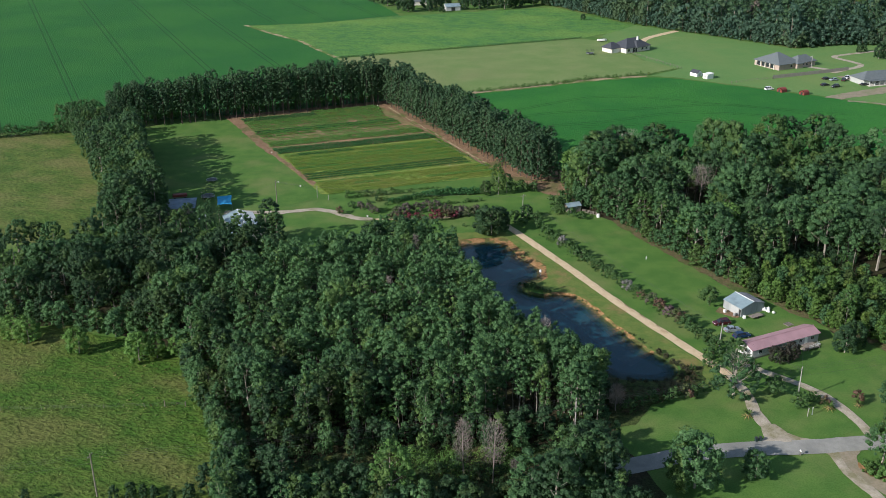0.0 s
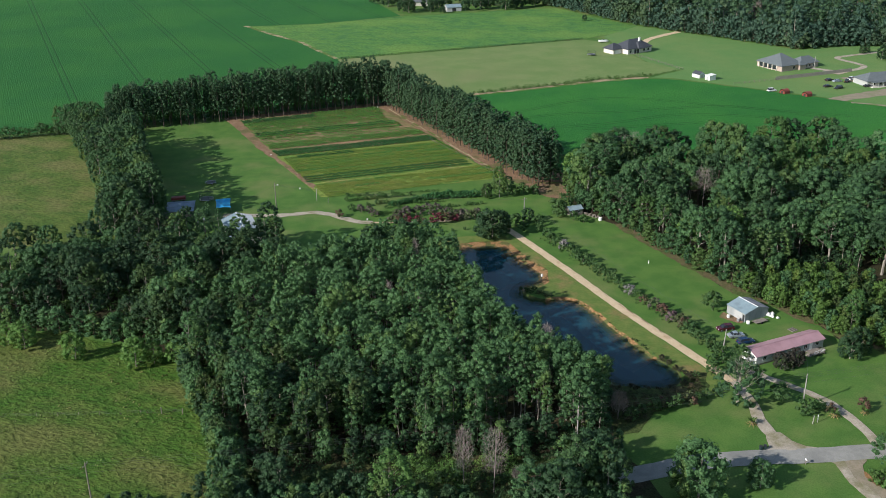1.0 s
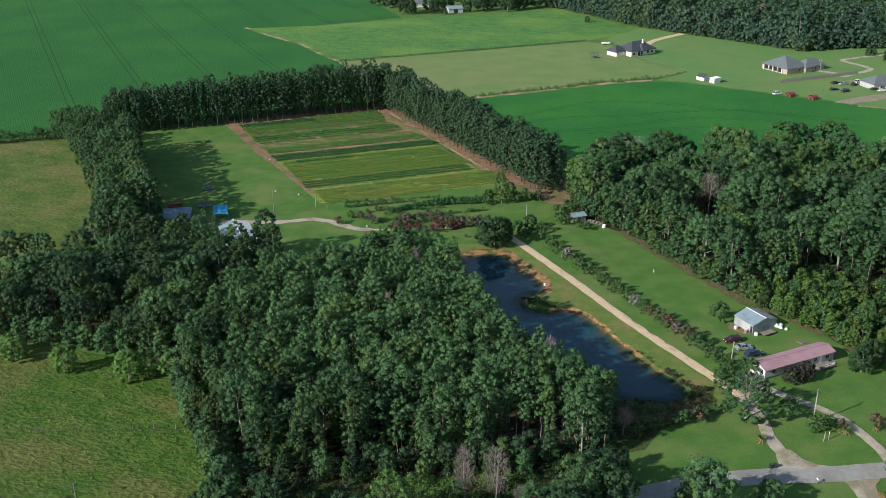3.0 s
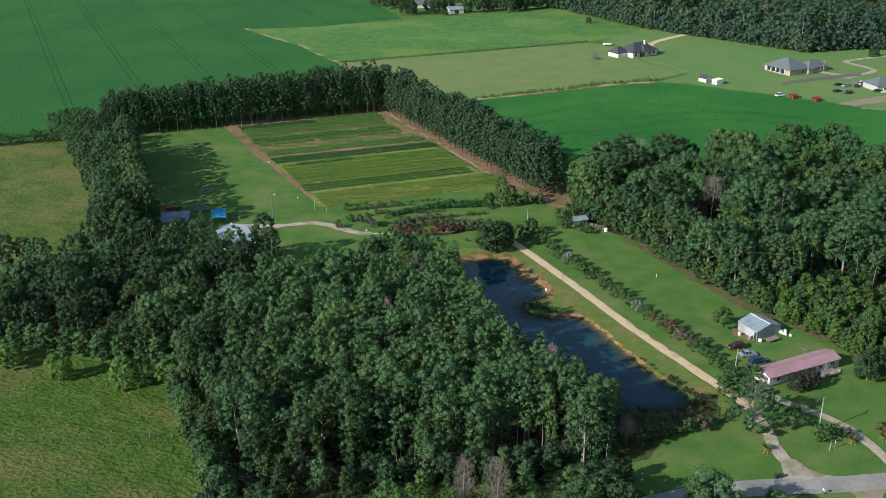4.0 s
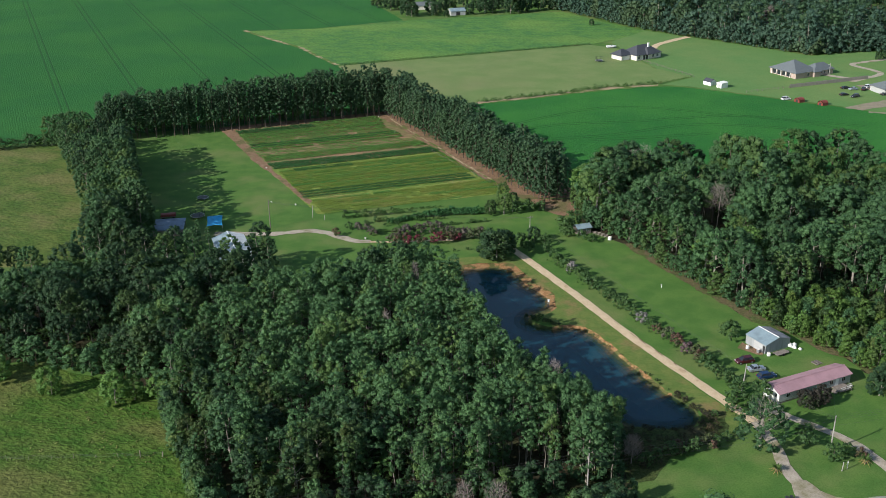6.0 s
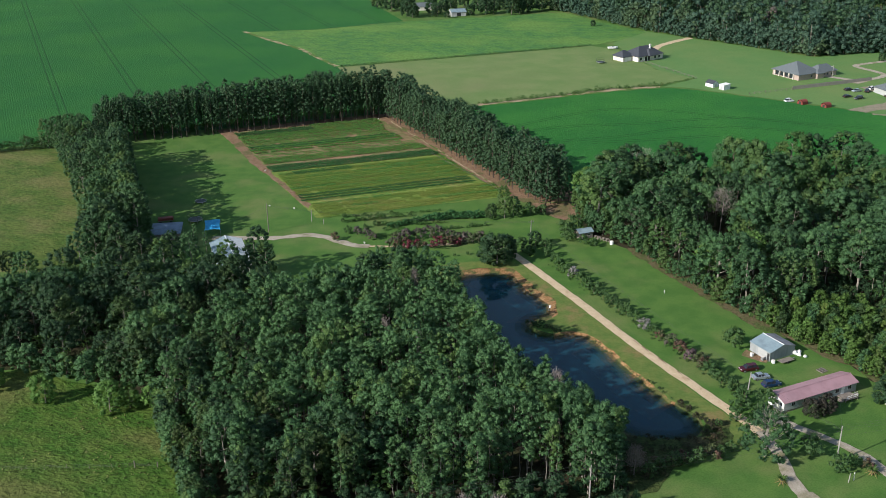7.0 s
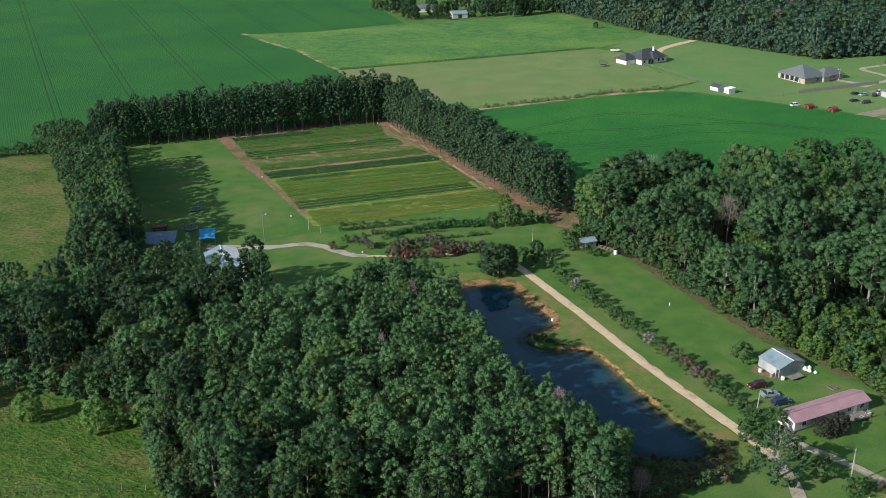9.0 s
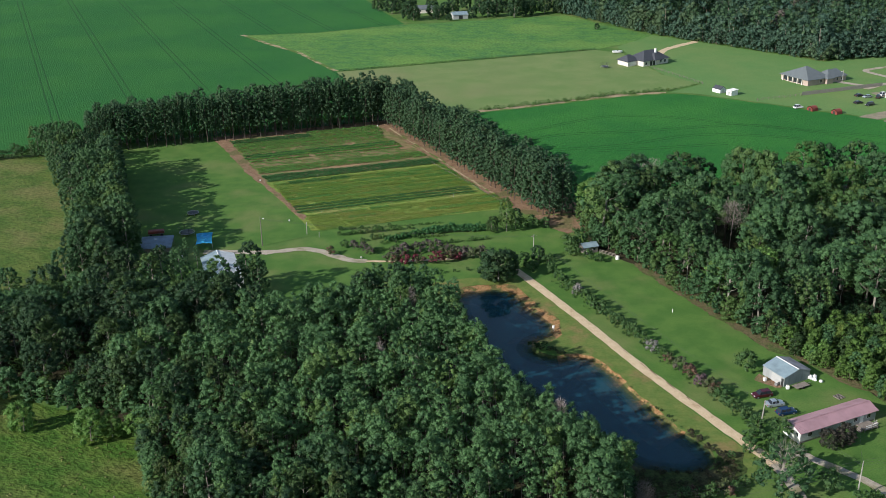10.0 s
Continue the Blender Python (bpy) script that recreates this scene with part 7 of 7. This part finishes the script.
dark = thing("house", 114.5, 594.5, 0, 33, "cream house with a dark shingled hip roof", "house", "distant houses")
block(dark, 19, 13, 3.1, M["cream"])
block(dark, 7.5, 8.5, 2.8, M["cream"], -12.5, 3.0)
hip_roof("roof", 19, 13, 3.1, 7.4, 7.0, 0.6, M["shingle"], dark)
hip_roof("wing_roof", 8.5, 8.5, 2.8, 5.8, 2.0, 0.5, M["shingle"], dark, -12.3, 3.0)
hip_roof("porch_roof", 6.0, 8.0, 3.1, 6.4, 1.0, 0.4, M["shingle"], dark, 1.0, -4.0)
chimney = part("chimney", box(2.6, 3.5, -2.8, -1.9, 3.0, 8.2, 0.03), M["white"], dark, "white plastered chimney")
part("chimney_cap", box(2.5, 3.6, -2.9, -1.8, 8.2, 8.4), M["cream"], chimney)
for wx in (-7.5, 3.5, 6.8):
    window(dark, wx, -6.5, 0.9, 1.5, 1.5, "-y", M["white"])
for wy in (-3, 3):
    window(dark, 9.5, wy, 0.9, 1.4, 1.5, "+x", M["white"])
# porch is not recessed: its shade is a black panel on the wall
part("porch_opening", box(-4.8, -0.5, -6.56, -6.51, 0.1, 2.6), M["black"], dark, "flat black panel painting the shade of the porch")
for px in (-4.8, -2.6, -0.5):
    part("porch_post", box(px - 0.12, px + 0.12, -6.75, -6.57, 0, 3.0), M["white"], dark)
part("garage_door", box(-14.8, -10.2, -1.31, -1.26, 0.0, 2.3), M["white"], dark)

grey = thing("house", 190.3, 546.8, 0, 27.6, "pale brick house with a grey hip roof and columned porch", "house", "distant houses")
block(grey, 15, 18.5, 3.1, M["brick"], -3.0, 0.5)
block(grey, 12.4, 9, 2.8, M["brick"], 10.7, -4.2)
hip_roof("roof", 15, 18.5, 3.1, 8.0, 1.2, 0.7, M["shingle_grey"], grey, -3.0, 0.5)
hip_roof("wing_roof", 12.9, 9, 2.8, 5.9, 6.0, 0.5, M["shingle_grey"], grey, 10.7, -4.2)
hip_roof("porch_roof", 5, 5, 2.9, 4.6, 0.5, 0.4, M["shingle_grey"], grey, 3.6, -8.2)
block(grey, 4.5, 3.6, 2.9, M["brick"], 3.6, -8.6)
for i in range(5):
    wy = 8.0 - i * 3.3
    part("column", box(-11.05, -10.6, wy - 0.2, wy + 0.2, 0, 3.0), M["cream"], grey)
    if i < 4:
        # dark sheet before the wall stands in for shade behind the columns
        part("porch_opening", box(-10.58, -10.52, wy - 2.9, wy - 0.4, 0.5, 2.7), M["glass"], grey, "dark panel painting the shade behind the porch columns")
for wx in (7.6, 10.4, 13.6):
    window(grey, wx, -8.7, 0.9, 1.2, 1.4, "-y", M["white"])
window(grey, -1.5, -8.75, 0.9, 1.4, 1.5, "-y", M["white"])

low = thing("house", 230.0, 506.5, 0, 14, "long grey-sided house with a dark blue-grey roof", "house", "distant houses")
block(low, 30, 11, 3.0, M["siding"])
hip_roof("roof", 30, 11, 3.0, 6.2, 20.0, 0.6, M["shingle_grey"], low)
part("porch_floor", box(-13.5, 8, -8.2, -5.52, 0, 0.35), M["cream"], low)
for i in range(8):
    part("porch_post", box(-13.4 + 3.0 * i, -13.2 + 3.0 * i, -8.1, -7.9, 0.35, 2.7), M["white"], low)
part("porch_roof", box(-13.8, 8.3, -8.5, -5.5, 2.7, 2.85), M["shingle_grey"], low)
for wx in (-11, -7, -1, 4, 10):
    window(low, wx, -5.5, 0.9, 1.4, 1.4, "-y", M["white"])

awning = thing("carport", 217.3, 507.6, 0, 14, "open carport with a brownish red roof and white posts", "carport")
for sy in (-1, 1):
    bm = box(-2.6, 2.6, *sorted((0.0, sy * 2.4)), 3.0, 3.1)
    for v in bm.verts:
        v.co.z -= 0.32 * abs(v.co.y)
    part("roof_slope", bm, M["red_cover"], awning)
for px in (-2.4, 0.0, 2.4):
    for sy in (-1, 1):
        part("post", box(px - 0.08, px + 0.08, sy * 2.2 - 0.08, sy * 2.2 + 0.08, -0.1, 2.3), M["white"], awning)
part("back_panel", box(2.42, 2.5, -2.0, 2.0, 0.0, 2.3), M["brick"], awning)
utility_pole(205.5, 542.0, 6.6, "pale pole with a yard lamp beside the brick house", 200, arm=False, lamp=True)

farbarn = gable_building("barn", 8.5, 750.0, 15, 11, 8, 3.2, 4.8, M["siding"], (M["zinc"], M["zinc"]), "grey metal barn among distant trees", "barn", 0.4, 1.0)
# no hole in the wall: a black panel paints the barn's inner shade
part("door", box(-1.5, 1.5, -4.06, -4.01, 0, 2.6), M["black"], farbarn, "black panel painting the shade inside the barn doorway")
farhouse = gable_building("house", -18, 778, 10, 14, 9, 3.0, 5.2, M["cream"], (M["shingle_grey"], M["shingle_grey"]), "cream house among distant trees", "house", 0.4, 0.0)
window(farhouse, -3, -4.5, 1.0, 1.4, 1.3, "-y", M["white"])

hut = gable_building("garden_shed", 137.2, 524.0, 33 + 90, 5.2, 4.0, 1.9, 3.2, M["white"], (M["shingle"], M["shingle"]), "white garden shed with a dark rounded roof", "shed", 0.12, 0.0)
part("door", box(-2.66, -2.62, -0.6, 0.6, 0.05, 1.9), M["cream"], hut)
cabin = thing("garden_shed", 142.0, 517.6, 0, 30, "white boxy garden shed on the lawn", "shed")
block(cabin, 4.4, 3.4, 2.6, M["white"])
bm = box(-2.4, 2.4, -1.9, 1.9, 2.6, 2.72)
for v in bm.verts:
    v.co.z += 0.07 * v.co.x
part("roof", bm, M["white"], cabin)
part("door", box(-2.25, -2.2, -0.6, 0.6, 0.05, 2.0), M["siding"], cabin)
for x, y in ((171.3, 486.6), (180.4, 480.4)):
    e = thing("hay_shelter", x, y, 0, 30, "low red arched shelter on the grass", "shelter", "red shelters")
    e.scale = (0.82, 0.82, 0.82)
    bm = bmesh.new()
    k = 9
    pr = [[bm.verts.new((px, 2.1 * math.cos(math.pi * i / (k - 1)), 0.9 + 1.9 * math.sin(math.pi * i / (k - 1)) - (0.9 if i in (0, k - 1) else 0))) for i in range(k)] for px in (-2.2, 2.2)]
    for i in range(k - 1):
        bm.faces.new((pr[0][i], pr[0][i + 1], pr[1][i + 1], pr[1][i]))
    part("cover", bm, M["red_cover"], e)
    part("back_wall", gable_wall(2.1, 1.9, 1.4, 2.6, 0.08), M["red_cover"], e)
    part("front_wall", gable_wall(-2.15, 1.9, 1.4, 2.6, 0.06), M["red_cover"], e)
    # thin black panel: the shelter's inner shade put into its colour
    part("opening", box(-2.24, -2.2, -0.7, 0.7, 0.0, 1.7), M["black"], e, "black panel painting the shade inside a doorway")
for x, y, t, pt, lb, big in ((166.2, 491.0, 20, "car_white", "white car parked at the field edge", True), (203.0, 512.3, 15, "car_black", "black car parked on the grass", False), (206.0, 509.8, 200, "car_silver", "silver car parked on the grass", False),
                             (211.0, 509.0, 60, "car_black", "dark pickup parked beside the house", True), (197.2, 498.5, 20, "car_black", "black car parked on the lawn", False), (201.2, 494.6, 205, "car_black", "dark van parked on the lawn", True),
                             (215.5, 514.0, 30, "car_white", "white van parked beside the house", True), (217.5, 498.0, 10, "car_black", "black car parked in front of the house", False)):
    car(x, y, t, pt, lb, 4.8, 1.9, 1.8 if big else 1.45, big)
boat = thing("boat", 101.5, 622.0, 0, 8, "white motor boat on a trailer", "boat")
part("hull", prism([(-3, -1.0), (1.6, -1.0), (3.2, 0), (1.6, 1.0), (-3, 1.0)], 0.6, 1.5), M["white"], boat)
part("windscreen", box(-0.1, 0.0, -0.8, 0.8, 1.5, 1.9), M["glass"], boat)
part("trailer", box(-2.6, 2.9, -0.5, 0.5, 0.4, 0.6), M["steel"], boat)
for s in (-1, 1):
    part("wheel", tube(bmesh.new(), (-0.8, s * 0.9, 0.3), (-0.8, s * 1.05, 0.3), 0.3, 0.3, 12), M["tyre"], boat)

# fences of the far gardens
board_fence = thing("board_fence", 175.8, 515.0, 0, 21.2, "tall weathered board fence round a garden", "fence")
for i in range(22):
    part("post", box(i * 2.4 - 0.06, i * 2.4 + 0.06, 0.02, 0.14, -0.1, 1.95), M["timber"], board_fence)
for i in range(21):
    part("panel", box(i * 2.4 + 0.02, i * 2.4 + 2.38, -0.03, 0.018, 0.06, 1.85 + 0.03 * (i % 3)), M["fence_grey"], board_fence)
for a, b, lb in (((112.5, 584.0), (133.0, 541.0), "thin wooden post and wire fence"), ((151.2, 505.6), (175.2, 514.6), "low timber rail fence")):
    a, b = Vector(a), Vector(b)
    L = (b - a).length
    f = thing("wire_fence", a.x, a.y, 0, math.degrees(math.atan2(b.y - a.y, b.x - a.x)), lb, "fence")
    k = int(L / 3)
    for i in range(k + 1):
        part("post", box(L * i / k - 0.07, L * i / k + 0.07, -0.07, 0.07, -0.1, 1.3), M["timber"], f)
    for z in (0.5, 0.9, 1.2):
        part("rail", box(0, L, 0.07, 0.1, z, z + 0.04), M["timber"], f)
plant(shade_tree, [(251, 562, 0.85), (256, 563, 0.9), (247, 580, 0.5), (251, 583, 0.45), (-28, 748, 1.30), (-24, 743, 1.04), (-41, 772, 1.30), (-36, 778, 1.17), (-6, 750, 0.98), (-10, 756, 1.10), (18, 750, 0.78), (29, 753, 1.23), (35, 757, 1.30), (48, 752, 1.37), (54, 756, 1.30), (60, 760, 1.17), (71, 767, 1.23), (81, 769, 1.10), (1, 739, 0.52), (4, 775, 1.2), (24, 772, 1.3), (40, 774, 1.2), (56, 779, 1.3), (-12, 786, 1.2), (-28, 790, 1.3), (-52, 786, 1.2), (14, 790, 1.3), (34, 795, 1.3), (66, 790, 1.2), (-2, 765, 1.04), (-8, 744, 0.52), (100, 700, 0.45)], "dark green tree near a distant house", group="distant trees")
